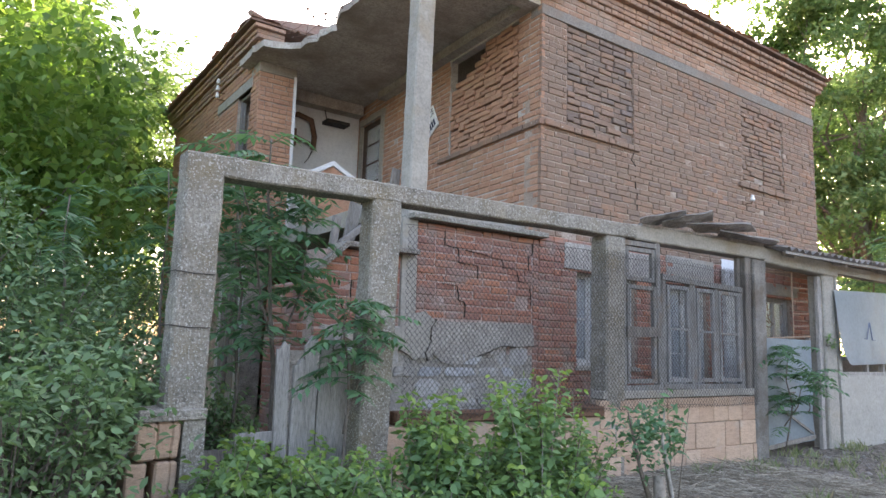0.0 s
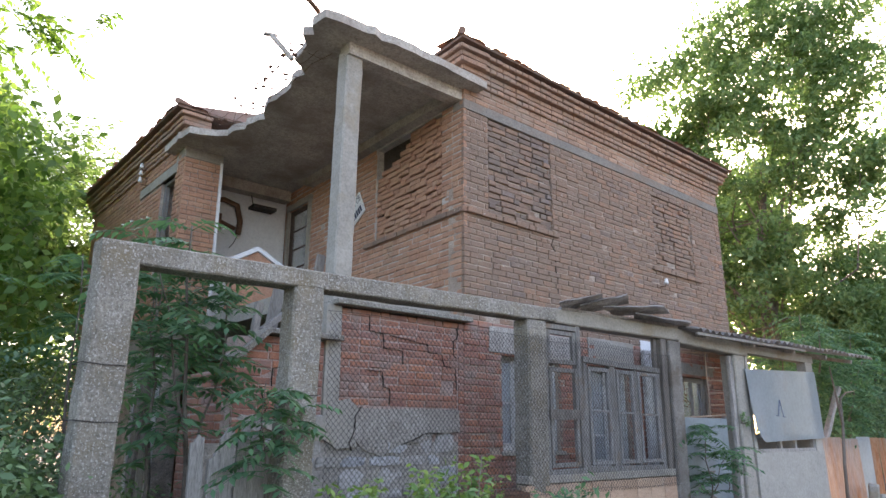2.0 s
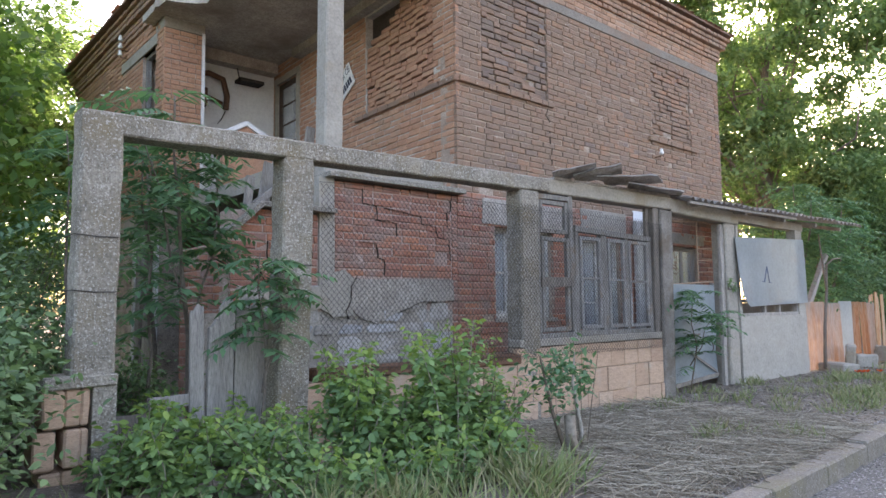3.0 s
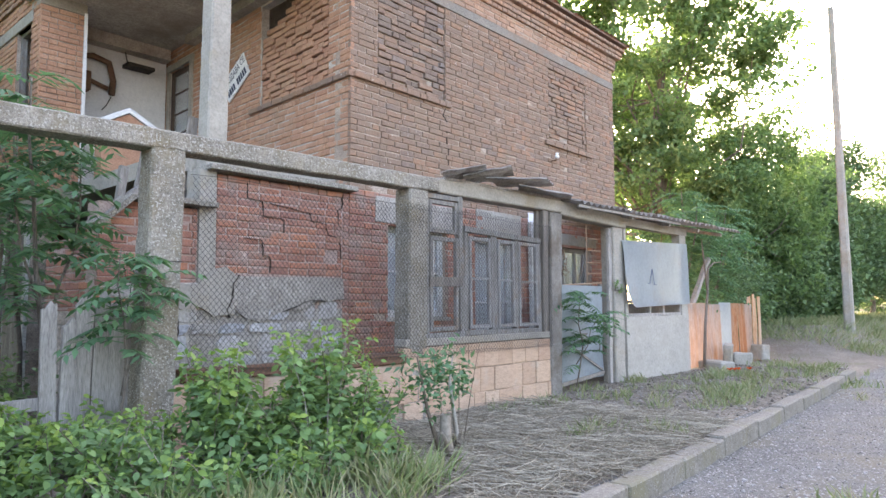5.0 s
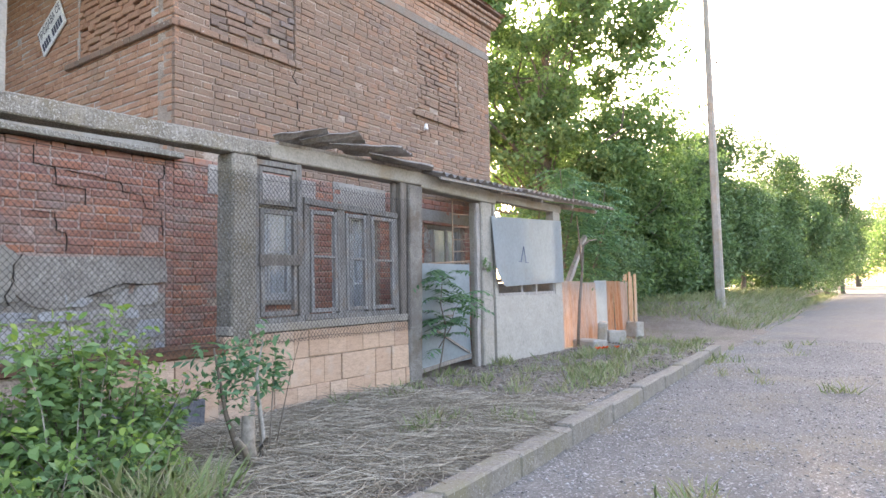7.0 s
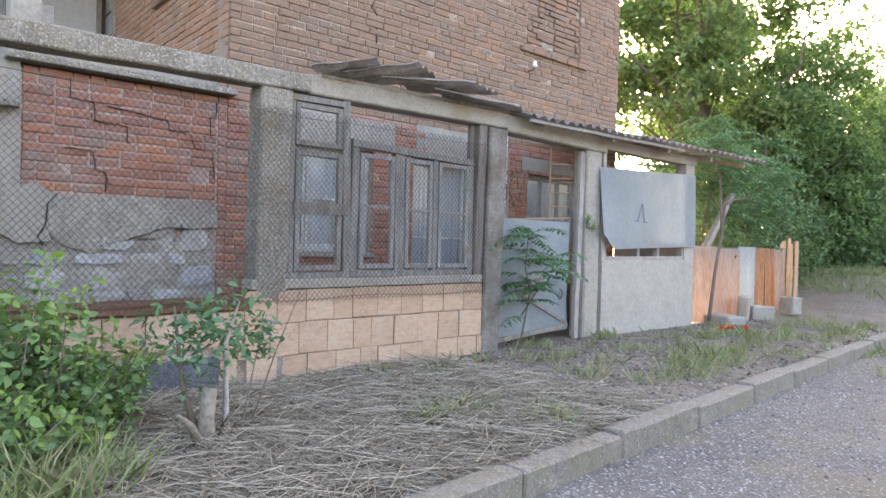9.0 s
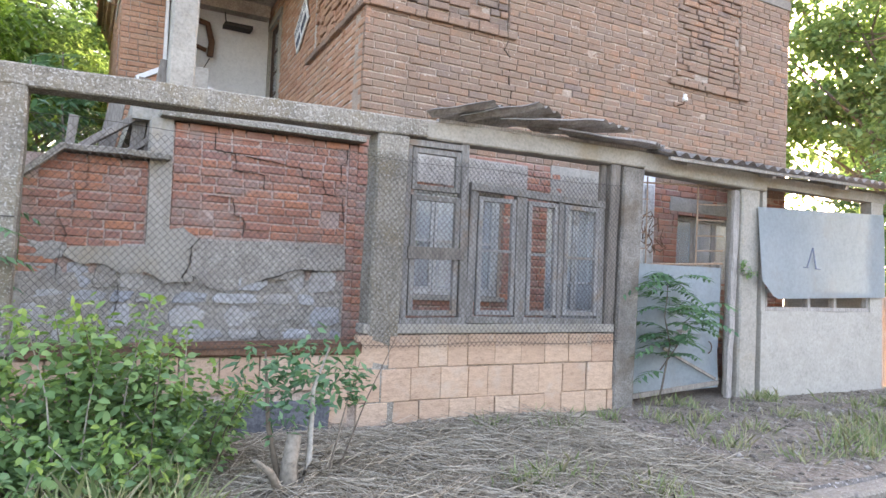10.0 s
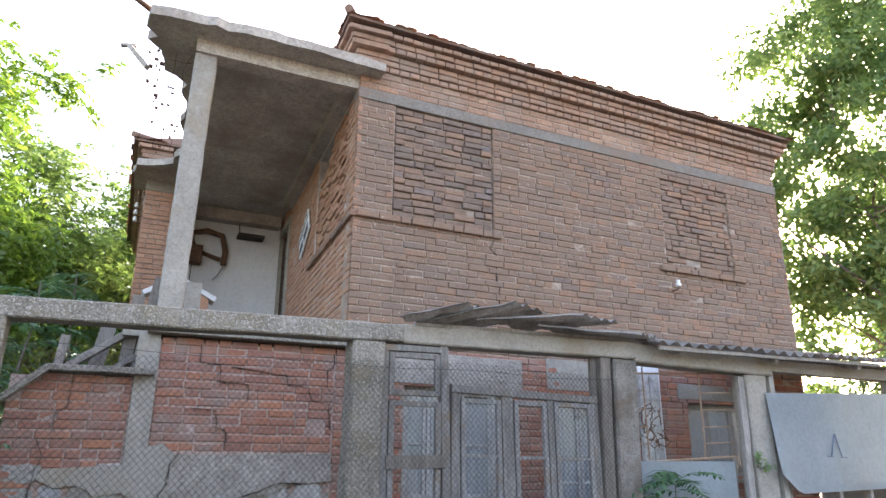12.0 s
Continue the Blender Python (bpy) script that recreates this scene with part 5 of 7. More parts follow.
# ---- sale sign ----
def build_sign():
    sign = thing("sale_sign", "white tilted for-sale board on the brick side wall", "sign", at=(5.43, 8.4, 4.4))
    o = Vector((5.485, 8.435, 4.43))
    along = Vector((-0.026, -0.54, 0.30)).normalized()
    out = Vector((-1, 0.05, 0)).normalized()
    upw = out.cross(along).normalized() * -1
    if upw.z < 0:
        upw = -upw
    m = Matrix((( along.x, upw.x, out.x, o.x), (along.y, upw.y, out.y, o.y), (along.z, upw.z, out.z, o.z), (0, 0, 0, 1)))
    bm = bmesh.new()
    box(bm, -0.33, -0.195, -0.012, 0.33, 0.195, 0.012, bevel=0.006)
    bmesh.ops.transform(bm, matrix=m, verts=bm.verts[:])
    board = part("board", bm, M_SIGN, sign)
    cu = bpy.data.curves.new("lettering", "FONT")
    cu.body = "ПРОДАВА СЕ"
    cu.size, cu.align_x, cu.align_y, cu.extrude = 0.115, "CENTER", "CENTER", 0.001
    cu.materials.append(M_INK)
    t = new("lettering", cu)
    t.parent = board
    t.matrix_basis = m @ Matrix.Translation((0, 0.085, 0.015)) @ Matrix.Diagonal((0.86, 1.25, 1, 1))
    for i in range(10):
        if i == 4:
            continue
        bm = bmesh.new()
        box(bm, -0.285 + i * 0.058, -0.15, 0.012, -0.285 + i * 0.058 + 0.04, -0.04, 0.0165)
        bmesh.ops.transform(bm, matrix=m, verts=bm.verts[:])
        part("number_bar", bm, M_INK, board)


build_sign()


def insulator(name, label, at, out, count=1):
    ob = thing(name, label, "insulator", at=at)
    for k in range(count):
        c = Vector(at) + Vector((0, 0, 0.13 * k))
        o = Vector(out)
        bm = bmesh.new()
        rod(bm, [c, c + o * 0.12, c + o * 0.13 + Vector((0, 0, 0.06))], 0.009, 5)
        hook = part("hook", bm, M_IRON, ob)
        bm = bmesh.new()
        p = c + o * 0.13
        rod(bm, [p + Vector((0, 0, 0.03)), p + Vector((0, 0, 0.04)), p + Vector((0, 0, 0.07)), p + Vector((0, 0, 0.085)), p + Vector((0, 0, 0.11)), p + Vector((0, 0, 0.12))], [0.03, 0.036, 0.034, 0.022, 0.028, 0.015], 10)
        part("bell", bm, M_CERAMIC, hook, "white porcelain bell")


insulator("wire_insulator", "small white porcelain insulator on the front wall", (9.65, 5.75, 3.44), (0, -1, 0))
insulator("wire_insulator", "three white porcelain insulators on the wing wall", (3.36, 11.75, 5.35), (-1, 0, 0), 3)

# ---- porch things ----
gable = thing("porch_parapet", "small brick parapet with a white gabled coping", "parapet", at=(3.93, 8.3, 2.6))
bm = bmesh.new()
prism(bm, [(3.58, 2.6), (4.28, 2.6), (4.28, 3.33), (3.90, 3.53), (3.58, 3.34)], "y", 8.3, 8.5)
part("brick_body", bm, M_BRICK_SIDE, gable)
bm = bmesh.new()
bar(bm, (3.50, 8.4, 3.34), (3.905, 8.4, 3.575), 0.26, 0.06, cuts=2, rough=0.003)
bar(bm, (3.885, 8.4, 3.58), (4.36, 8.4, 3.33), 0.26, 0.06, cuts=2, rough=0.003)
part("coping", bm, M_PLASTER, gable, "white plaster coping")
def porch_point(x, y, z):
    return (3.43 + 0.931 * (x - 3.43), y - 0.83, 1.3 + 0.931 * (z - 1.3))


meter = thing("meter_box", "rusty meter box with a bent conduit on the porch wall", "meter box", at=porch_point(4.3, 11.7, 4.8))
bm = bmesh.new()
box(bm, *porch_point(4.12, 11.55, 4.72), *porch_point(4.40, 11.74, 5.05), bevel=0.01)
part("box", bm, M_IRON, meter)
bm = bmesh.new()
rod(bm, [porch_point(*p) for p in ((4.25, 11.7, 5.05), (4.2, 11.68, 5.3), (4.45, 11.66, 5.36), (4.72, 11.66, 5.3), (4.8, 11.66, 5.0), (4.78, 11.66, 4.75),)], 0.05, 8)
rod(bm, [porch_point(*p) for p in ((4.4, 11.7, 4.95), (4.72, 11.68, 4.85),)], 0.035, 6)
part("conduit", bm, M_IRON, meter)
bm = bmesh.new()
rod(bm, [porch_point(*p) for p in ((4.78, 11.68, 4.72), (4.7, 11.66, 4.55), (4.62, 11.64, 4.45),)], 0.008, 5)
rod(bm, [porch_point(*p) for p in ((4.25, 11.72, 4.72), (4.24, 11.72, 4.2), (4.3, 11.72, 3.7),)], 0.006, 5)
part("cable", bm, M_WIRE, meter)
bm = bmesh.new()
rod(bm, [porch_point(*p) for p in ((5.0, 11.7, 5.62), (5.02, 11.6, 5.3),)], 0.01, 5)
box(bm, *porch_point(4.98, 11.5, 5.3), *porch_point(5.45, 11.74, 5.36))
tagged(part("wall_bracket", bm, M_DARK), "dark bracket high on the porch wall", "bracket")
bm = bmesh.new()
box(bm, 3.86, 6.25, 2.6, 4.01, 6.32, 3.03, bevel=0.004)
tagged(part("white_slab", bm, M_WHITEWASH), "white slab standing on the porch floor by the column", "slab")

G = "old boards at the stair head"
for k, (a, b, w, t) in enumerate((((2.95, 6.05, 2.10), (3.62, 6.15, 2.62), 0.06, 0.11), ((3.50, 6.08, 2.0), (3.62, 6.12, 3.0), 0.10, 0.03), ((3.40, 6.15, 2.0), (3.46, 6.15, 2.82), 0.11, 0.03), ((3.15, 6.3, 2.0), (3.25, 6.3, 2.6), 0.13, 0.03), ((2.88, 6.05, 2.0), (2.92, 6.05, 2.38), 0.07, 0.06), ((3.3, 6.1, 2.1), (3.58, 6.1, 2.3), 0.05, 0.09))):
    bm = bmesh.new()
    bar(bm, a, b, w, t, up=(0, 1, 0), cuts=5, rough=0.008)
    tagged(part("old_board", bm, M_BOARD), "grey weathered board leaning at the stair head", "board", G)

# grey plank fence between the first posts
planks = thing("plank_fence", "broken grey plank fence with split tops", "fence", at=(2.1, 4.7, 0))
rnd = random.Random(3)
for i, x in enumerate((1.87, 1.975, 2.075, 2.175, 2.27, 2.36)):
    top = (1.13, 1.02, 1.18, 1.21, 1.16, 1.08)[i]
    bm = bmesh.new()
    pts = [(x, -0.1), (x + 0.10, -0.1), (x + 0.098, top - rnd.uniform(0, 0.08)), (x + 0.085, top - 0.03), (x + 0.06, top), (x + 0.03, top - 0.05), (x + 0.004, top - rnd.uniform(0, 0.1))]
    prism(bm, pts, "y", 4.70 + rnd.uniform(-0.015, 0.015), 4.728)
    shake(bm.verts, 0.006)
    bmesh.ops.rotate(bm, cent=(x, 4.7, 0), matrix=Matrix.Rotation((-0.02, 0.01, -0.01, 0.015, 0.02, 0.03)[i], 3, "Y"), verts=bm.verts[:])
    part("plank", bm, M_WOOD, planks)
bm = bmesh.new()
bar(bm, (1.6, 4.75, 0.45), (2.6, 4.75, 0.47), 0.05, 0.08, cuts=3, rough=0.006)
part("rail", bm, M_WOOD, planks)
bm = bmesh.new()
box(bm, 1.35, 4.66, -0.1, 1.80, 4.70, 0.40, cuts=3, rough=0.01)
tagged(part("dark_board", bm, M_WOOD_DARK), "dark grey board closing the fence gap", "board")

# wires twisted round the first posts
for k, (cx, z, r) in enumerate(((1.16, 1.55, 0.16), (1.155, 1.21, 0.16), (2.51, 1.42, 0.19))):
    bm = bmesh.new()
    pts = [(cx - 0.125 * r / 0.16, 4.405, z), (cx, 4.40, z - 0.012), (cx + 0.125 * r / 0.16, 4.405, z - 0.01), (cx + 0.125 * r / 0.16, 4.64, z), (cx - 0.125 * r / 0.16, 4.64, z), (cx - 0.125 * r / 0.16, 4.405, z)]
    rod(bm, pts, 0.0035, 4)
    tagged(part("tie_wire", bm, M_WIRE), "thin rusty wire tied round a concrete post", "wire", "tie wires")

# rubble base of the stair wall
rnd = random.Random(17)
bm = bmesh.new()
box(bm, 2.30, 5.750, -0.1, 5.26, 5.79, 1.06, cuts=14, rough=0.006, freq=8)
part("bedding_mortar", bm, M_RENDER, stair)
z, row_no = 0.02, 0
while z < 1.24:
    h = rnd.uniform(0.10, 0.24)
    x = 2.58 + rnd.uniform(-0.1, 0)
    while x < 5.25:
        w = rnd.uniform(0.13, 0.46)
        x0, x1 = max(x, 2.62), min(x + w, 5.26)
        x += w
        if x1 - x0 < 0.09 or rnd.random() < 0.1:
            continue
        cx, cz = (x0 + x1) / 2, z + h / 2
        skew = rnd.uniform(-0.03, 0.03)
        n = 11
        ring = []
        for k in range(n):
            a = 2 * math.pi * (k + rnd.uniform(-0.3, 0.3)) / n
            ca, sa = math.cos(a), math.sin(a)
            r = 1 / max(abs(ca), abs(sa)) ** 0.95
            ring.append((cx + ca * r * (x1 - x0) * 0.5 * rnd.uniform(0.84, 1.0) + skew * sa, cz + sa * r * h * 0.5 * rnd.uniform(0.84, 1.0)))
        bm = bmesh.new()
        d = rnd.uniform(0.004, 0.026)
        tilt = rnd.uniform(-0.05, 0.05)
        f1 = [bm.verts.new((p[0], 5.766, p[1])) for p in ring]
        f2 = [bm.verts.new((cx + (p[0] - cx) * 0.9, 5.760 - d + tilt * (p[0] - cx) + rnd.uniform(-0.006, 0.006), cz + (p[1] - cz) * 0.9)) for p in ring]
        mid = bm.verts.new((cx + rnd.uniform(-0.03, 0.03), 5.756 - d, cz))
        for k in range(n):
            q = (k + 1) % n
            bm.faces.new((f1[k], f1[q], f2[q], f2[k]))
            bm.faces.new((f2[k], f2[q], mid))
        bmesh.ops.recalc_face_normals(bm, faces=bm.faces[:])
        part("rubble_stone", bm, (M_STONE_PALE if cx > 3.9 and rnd.random() < 0.7 else rnd.choice((M_STONE, M_RENDER, M_STONE, M_STONE_PALE))), stair)
    z += h * 0.97

# ---- plants ----
def fast_mesh(name, verts, quads, material, parent=None, label=""):
    me = bpy.data.meshes.new(name)
    nv, nq, k = len(verts), len(quads), quads.shape[1]
    me.vertices.add(nv)
    me.vertices.foreach_set("co", np.ascontiguousarray(verts, dtype=np.float32).ravel())
    me.loops.add(nq * k)
    me.loops.foreach_set("vertex_index", np.ascontiguousarray(quads, dtype=np.int32).ravel())
    me.polygons.add(nq)
    me.polygons.foreach_set("loop_start", np.arange(0, nq * k, k, dtype=np.int32))
    me.update(calc_edges=True)
    me.validate()
    return link_mesh(name, me, material, parent, label)


def unit(v):
    return v / np.maximum(np.linalg.norm(v, axis=1, keepdims=True), 1e-9)


def leaves_at(centres, rng, size, aspect=0.45, droop=0.35, lie=0.6, spread=None, rounded=False):
    """One folded leaf at each centre; lie: how far the blades turn their faces up."""
    n = len(centres)
    nrm = unit(rng.normal(size=(n, 3)) * np.array([1, 1, 1]) + np.array([0, 0, lie * 2.2]))
    d = rng.normal(size=(n, 3))
    if spread is not None:
        d = d * 0.6 + unit(spread) * 1.2
    d -= nrm * (d * nrm).sum(1, keepdims=True)
    d = unit(d + np.array([0, 0, -droop]) * rng.random((n, 1)))
    s = unit(np.cross(d, nrm))
    L = size * rng.uniform(0.6, 1.25, (n, 1))
    w = L * aspect
    up = np.cross(s, d)
    base = centres
    tip = base + d * L - up * L * 0.06
    if rounded:
        v = np.stack([base] + [base + d * L * f + s * w * g * 0.5 + up * w * 0.14 for f, g in ((0.25, -0.8), (0.6, -0.95))] + [tip] + [base + d * L * f + s * w * g * 0.5 + up * w * 0.14 for f, g in ((0.6, 0.95), (0.25, 0.8))], 1).reshape(-1, 3)
        return v, np.arange(6 * n, dtype=np.int32).reshape(-1, 6)
    left = base + d * L * 0.45 + s * w * 0.5 + up * w * 0.16
    right = base + d * L * 0.45 - s * w * 0.5 + up * w * 0.16
    v = np.stack([base, right, tip, left], 1).reshape(-1, 3)
    return v, np.arange(4 * n, dtype=np.int32).reshape(-1, 4)


def fronds_at(bases, dirs, rng, length, pairs, leaf, aspect=0.36, droop=0.5):
    """Feathered leaves: pairs of leaflets along a drooping stalk."""
    n = len(bases)
    dirs = unit(dirs)
    L = length * rng.uniform(0.65, 1.15, (n, 1))
    side = unit(np.cross(dirs, np.array([0, 0, 1.0]) + rng.normal(size=(n, 3)) * 0.15))
    vs = []
    for k in range(pairs):
        t = (k + 1.2) / (pairs + 0.6)
        p = bases + dirs * L * t + np.array([0, 0, -1.0]) * droop * L * t * t
        fwd = unit(dirs + np.array([0, 0, -1.0]) * droop * 2 * t)
        size = leaf * (1 - 0.55 * abs(t - 0.45)) * rng.uniform(0.8, 1.15, (n, 1))
        for sgn in (-1, 1):
            d = unit(fwd * 0.55 + side * sgn + np.array([0, 0, -0.35]) + rng.normal(size=(n, 3)) * 0.12)
            s = unit(np.cross(d, np.array([0, 0, 1.0]) + rng.normal(size=(n, 3)) * 0.2))
            w = size * aspect
            up = np.cross(s, d)
            vs.append(np.stack([p, p + d * size * 0.4 - s * w * 0.5 + up * w * 0.12, p + d * size, p + d * size * 0.4 + s * w * 0.5 + up * w * 0.12], 1))
    v = np.concatenate(vs, 1).reshape(-1, 3)
    return v, np.arange(len(v), dtype=np.int32).reshape(-1, 4)


def blob_points(rng, blobs, n, shell=0.55):
    """Points in uneven blobs (centre, radii), more towards the outside."""
    vol = np.array([b[1][0] * b[1][1] * b[1][2] for b in blobs]) ** 0.75
    pick = rng.choice(len(blobs), n, p=vol / vol.sum())
    c = np.array([b[0] for b in blobs])[pick]
    r = np.array([b[1] for b in blobs])[pick]
    d = unit(rng.normal(size=(n, 3)))
    rad = rng.random((n, 1)) ** (1 / 3) * (1 - shell) + shell * rng.uniform(0.75, 1.08, (n, 1))
    ph = pick[:, None] * 1.7
    lump = 0.5 * np.sin(d[:, :1] * 5.1 + ph) * np.sin(d[:, 1:2] * 4.3 + 2 * ph) + 0.5 * np.sin(d[:, 2:] * 6.0 + ph * 3) * np.sin(d[:, :1] * 7.7)
    rad = np.minimum(rad, 1.1) * (0.92 + 0.36 * lump)
    return c + d * r * rad, d


def tree(name, label, base, blobs, seed, clumps, per, leaf, material, trunk=0.16, clump_r=0.38, frond=None, lean=(0, 0), category="tree", limbs=14, aspect=0.45, lie=0.5, boughs=0, bough_r=0.5):
    rng = np.random.default_rng(seed)
    ob = thing(name, label, category, at=base)
    ends = None
    if boughs:
        ends, out = blob_points(rng, blobs, boughs)
        pick = rng.integers(0, boughs, clumps)
        centres = ends[pick] + rng.normal(size=(clumps, 3)) * bough_r * np.array([1, 1, 0.5])
        outward = out[pick]
    else:
        centres, outward = blob_points(rng, blobs, clumps)
    if frond:
        pts = np.repeat(centres, per, 0) + rng.normal(size=(clumps * per, 3)) * clump_r * 0.35
        dirs = np.repeat(outward, per, 0) * 0.7 + rng.normal(size=(clumps * per, 3)) * 0.8 + np.array([0, 0, 0.15])
        v, q = fronds_at(pts, dirs, rng, frond[0], frond[1], leaf, aspect)
    else:
        pts = np.repeat(centres, per, 0) + rng.normal(size=(clumps * per, 3)) * clump_r * np.array([0.55, 0.55, 0.4])
        v, q = leaves_at(pts, rng, leaf, aspect, lie=lie)
    fast_mesh("crown", v, q, material, ob)
    bm = bmesh.new()
    b = Vector(base)
    mid = np.mean([c for c, r in blobs], 0)
    top = Vector((mid[0] + lean[0], mid[1] + lean[1], mid[2]))
    n = 9
    spine = []
    for i in range(n + 1):
        t = i / n
        p = b.lerp(top, t)
        w = trunk * 1.6 * math.sin(t * 3.0)
        p += Vector((noise.noise((seed, t * 2, 0)) * w, noise.noise((seed, t * 2, 5)) * w, 0))
        spine.append(p)
    spine[0].z -= 0.15
    rod(bm, spine, [trunk * (1.25 if i == 0 else 1 - 0.75 * i / n) for i in range(n + 1)], 9)
    part("trunk", bm, M_BARK, ob)
    ends = centres[rng.choice(clumps, min(limbs, clumps), replace=False)] if ends is None else ends[:limbs]
    bm = bmesh.new()
    for e in ends:
        k = max(1, min(n - 1, int(n * rng.uniform(0.35, 0.95))))
        a = spine[k]
        e = Vector(e)
        m = a.lerp(e, 0.5) + Vector((0, 0, -0.10 * (e - a).length)) + Vector(rng.normal(size=3) * 0.10 * (e - a).length)
        r = trunk * (1 - 0.75 * k / n) * 0.36
        pts = [a, a.lerp(m, 0.5) + Vector(rng.normal(size=3) * 0.03), m, m.lerp(e, 0.5), e]
        rod(bm, pts, [r, r * 0.8, r * 0.55, r * 0.35, r * 0.12], 5)
    tagged(part("branchwork", bm, M_BARK, ob), kind="stuff")
    return ob


# tall trees beyond the house, left
tree("walnut_tree", "tall leafy tree lit through from behind", (-1.2, 13.5, 0), [((-1.4, 13.5, 7.6), (2.8, 2.6, 2.3)), ((-0.3, 12.8, 5.8), (1.7, 1.8, 1.8)), ((-2.6, 13.0, 5.0), (2.4, 2.4, 2.4)), ((-0.2, 14.0, 4.2), (2.2, 2.2, 1.9)), ((-4.6, 12.0, 6.5), (2.6, 2.6, 3.0))], 1, 1450, 6, 0.20, M_LEAF_BRIGHT, 0.26, 0.45, frond=(0.42, 4), aspect=0.42, boughs=260, bough_r=0.40, limbs=26)
tree("walnut_tree", "tall bright green tree behind the side wing", (1.6, 17.5, 0), [((1.4, 17.5, 6.3), (2.4, 2.4, 2.4)), ((3.0, 18.0, 5.4), (2.2, 2.0, 2.0)), ((0.6, 17.0, 5.2), (2.2, 2.0, 2.2)), ((2.4, 17.0, 3.4), (2.6, 2.0, 2.2))], 2, 1700, 6, 0.20, M_LEAF_ASH, 0.24, 0.45, frond=(0.42, 4), aspect=0.42, boughs=230, bough_r=0.40, limbs=26)
tree("mulberry_tree", "dense dark green tree filling the yard behind the fence", (0.0, 9.6, 0), [((-0.2, 9.6, 3.2), (1.7, 1.4, 1.3)), ((1.0, 10.6, 2.6), (1.2, 1.2, 1.4)), ((-1.4, 9.0, 2.4), (1.5, 1.3, 1.5)), ((0.4, 9.2, 4.4), (1.1, 1.0, 0.9))], 3, 560, 20, 0.15, M_LEAF_BRIGHT, 0.12, 0.42, aspect=0.6)
tree("mulberry_tree", "far trees behind the yard", (-4.0, 20, 0), [((-4.0, 20, 5.0), (4.0, 2.5, 4.0)), ((-9.0, 17, 5.0), (4.5, 3.0, 4.5)), ((0.5, 23, 3.5), (4.0, 2.0, 3.0))], 4, 850, 24, 0.2, M_LEAF_BRIGHT, 0.25, 0.6)

# tall trees beyond the house, right
ASH = [((20.4, 9.6, 9.6), (2.5, 2.6, 2.8)), ((20.6, 7.4, 11.4), (2.2, 2.2, 2.4)), ((20.2, 10.8, 12.2), (2.2, 2.2, 2.2)), ((20.0, 11.6, 7.2), (2.2, 2.2, 2.2)), ((20.8, 8.6, 14.0), (2.2, 2.6, 1.8)), ((20.6, 5.6, 10.8), (1.5, 1.5, 1.3)),
       ((20.2, 7.9, 7.4), (1.9, 1.9, 1.7)), ((20.4, 10.2, 4.4), (1.9, 2.3, 2.2)), ((20.5, 4.7, 12.8), (1.4, 1.2, 1.2)), ((20.0, 13.0, 9.6), (1.6, 1.6, 1.8)), ((20.6, 6.2, 13.0), (1.4, 1.5, 1.3)), ((20.2, 8.6, 5.2), (1.6, 1.5, 1.6)), ((20.5, 6.3, 8.9), (1.6, 1.5, 1.8)), ((20.5, 5.2, 8.4), (1.1, 0.9, 1.2))]
tree("ash_tree", "very tall leafy ash tree against the evening sky", (20.5, 9.0, 0), ASH, 5, 3800, 17, 0.20, M_LEAF_ASH, 0.22, 0.26, limbs=44, aspect=0.5, boughs=430, bough_r=0.38)
tree("ash_tree", "tall ash tree standing further along the road", (30, 13, 0), [((30, 13, 8.5), (3.2, 3.0, 3.0)), ((32, 11.5, 5.5), (3.0, 2.6, 2.8)), ((28, 13, 4.6), (2.8, 2.4, 3.0)), ((30, 13.5, 12.0), (2.4, 2.4, 1.8))], 6, 1500, 18, 0.26, M_LEAF_ASH, 0.24, 0.3, limbs=24, boughs=150, bough_r=0.55)
tree("locust_tree", "light green tree beyond the rusty fence", (21.5, 7.4, 0), [((21.4, 7.6, 3.4), (1.6, 1.5, 1.7)), ((22.6, 6.9, 4.6), (1.3, 1.2, 1.4)), ((20.4, 7.8, 2.4), (1.5, 1.2, 1.5)), ((23.4, 6.4, 2.6), (1.5, 1.2, 1.9)), ((22.0, 6.6, 6.0), (1.2, 1.2, 1.0)), ((23.4, 6.0, 6.4), (1.2, 1.1, 1.0)), ((24.4, 6.0, 4.6), (1.4, 1.2, 1.4)), ((21.0, 6.6, 4.6), (1.2, 1.1, 1.0))], 7, 2400, 20, 0.16, M_LEAF_ASH, 0.12, 0.26, limbs=24, boughs=210, bough_r=0.34)
tree("elder_bush", "leafy bush behind the rusty fence", (18.6, 6.4, 0), [((20.5, 7.6, 0.7), (2.0, 0.7, 0.9)), ((24.0, 7.9, 0.8), (2.6, 0.7, 1.0)), ((28.5, 7.6, 0.8), (2.6, 0.7, 1.0)), ((22.5, 7.0, 1.2), (2.0, 0.9, 1.3)), ((26.0, 7.0, 1.2), (2.4, 0.9, 1.3)), ((18.4, 6.4, 1.5), (1.3, 1.0, 1.2)), ((19.8, 6.2, 1.3), (1.2, 0.9, 1.1)), ((17.4, 6.2, 1.3), (1.0, 0.8, 1.1))], 8, 1500, 22, 0.13, M_LEAF_DARK, 0.05, 0.35, category="bush")
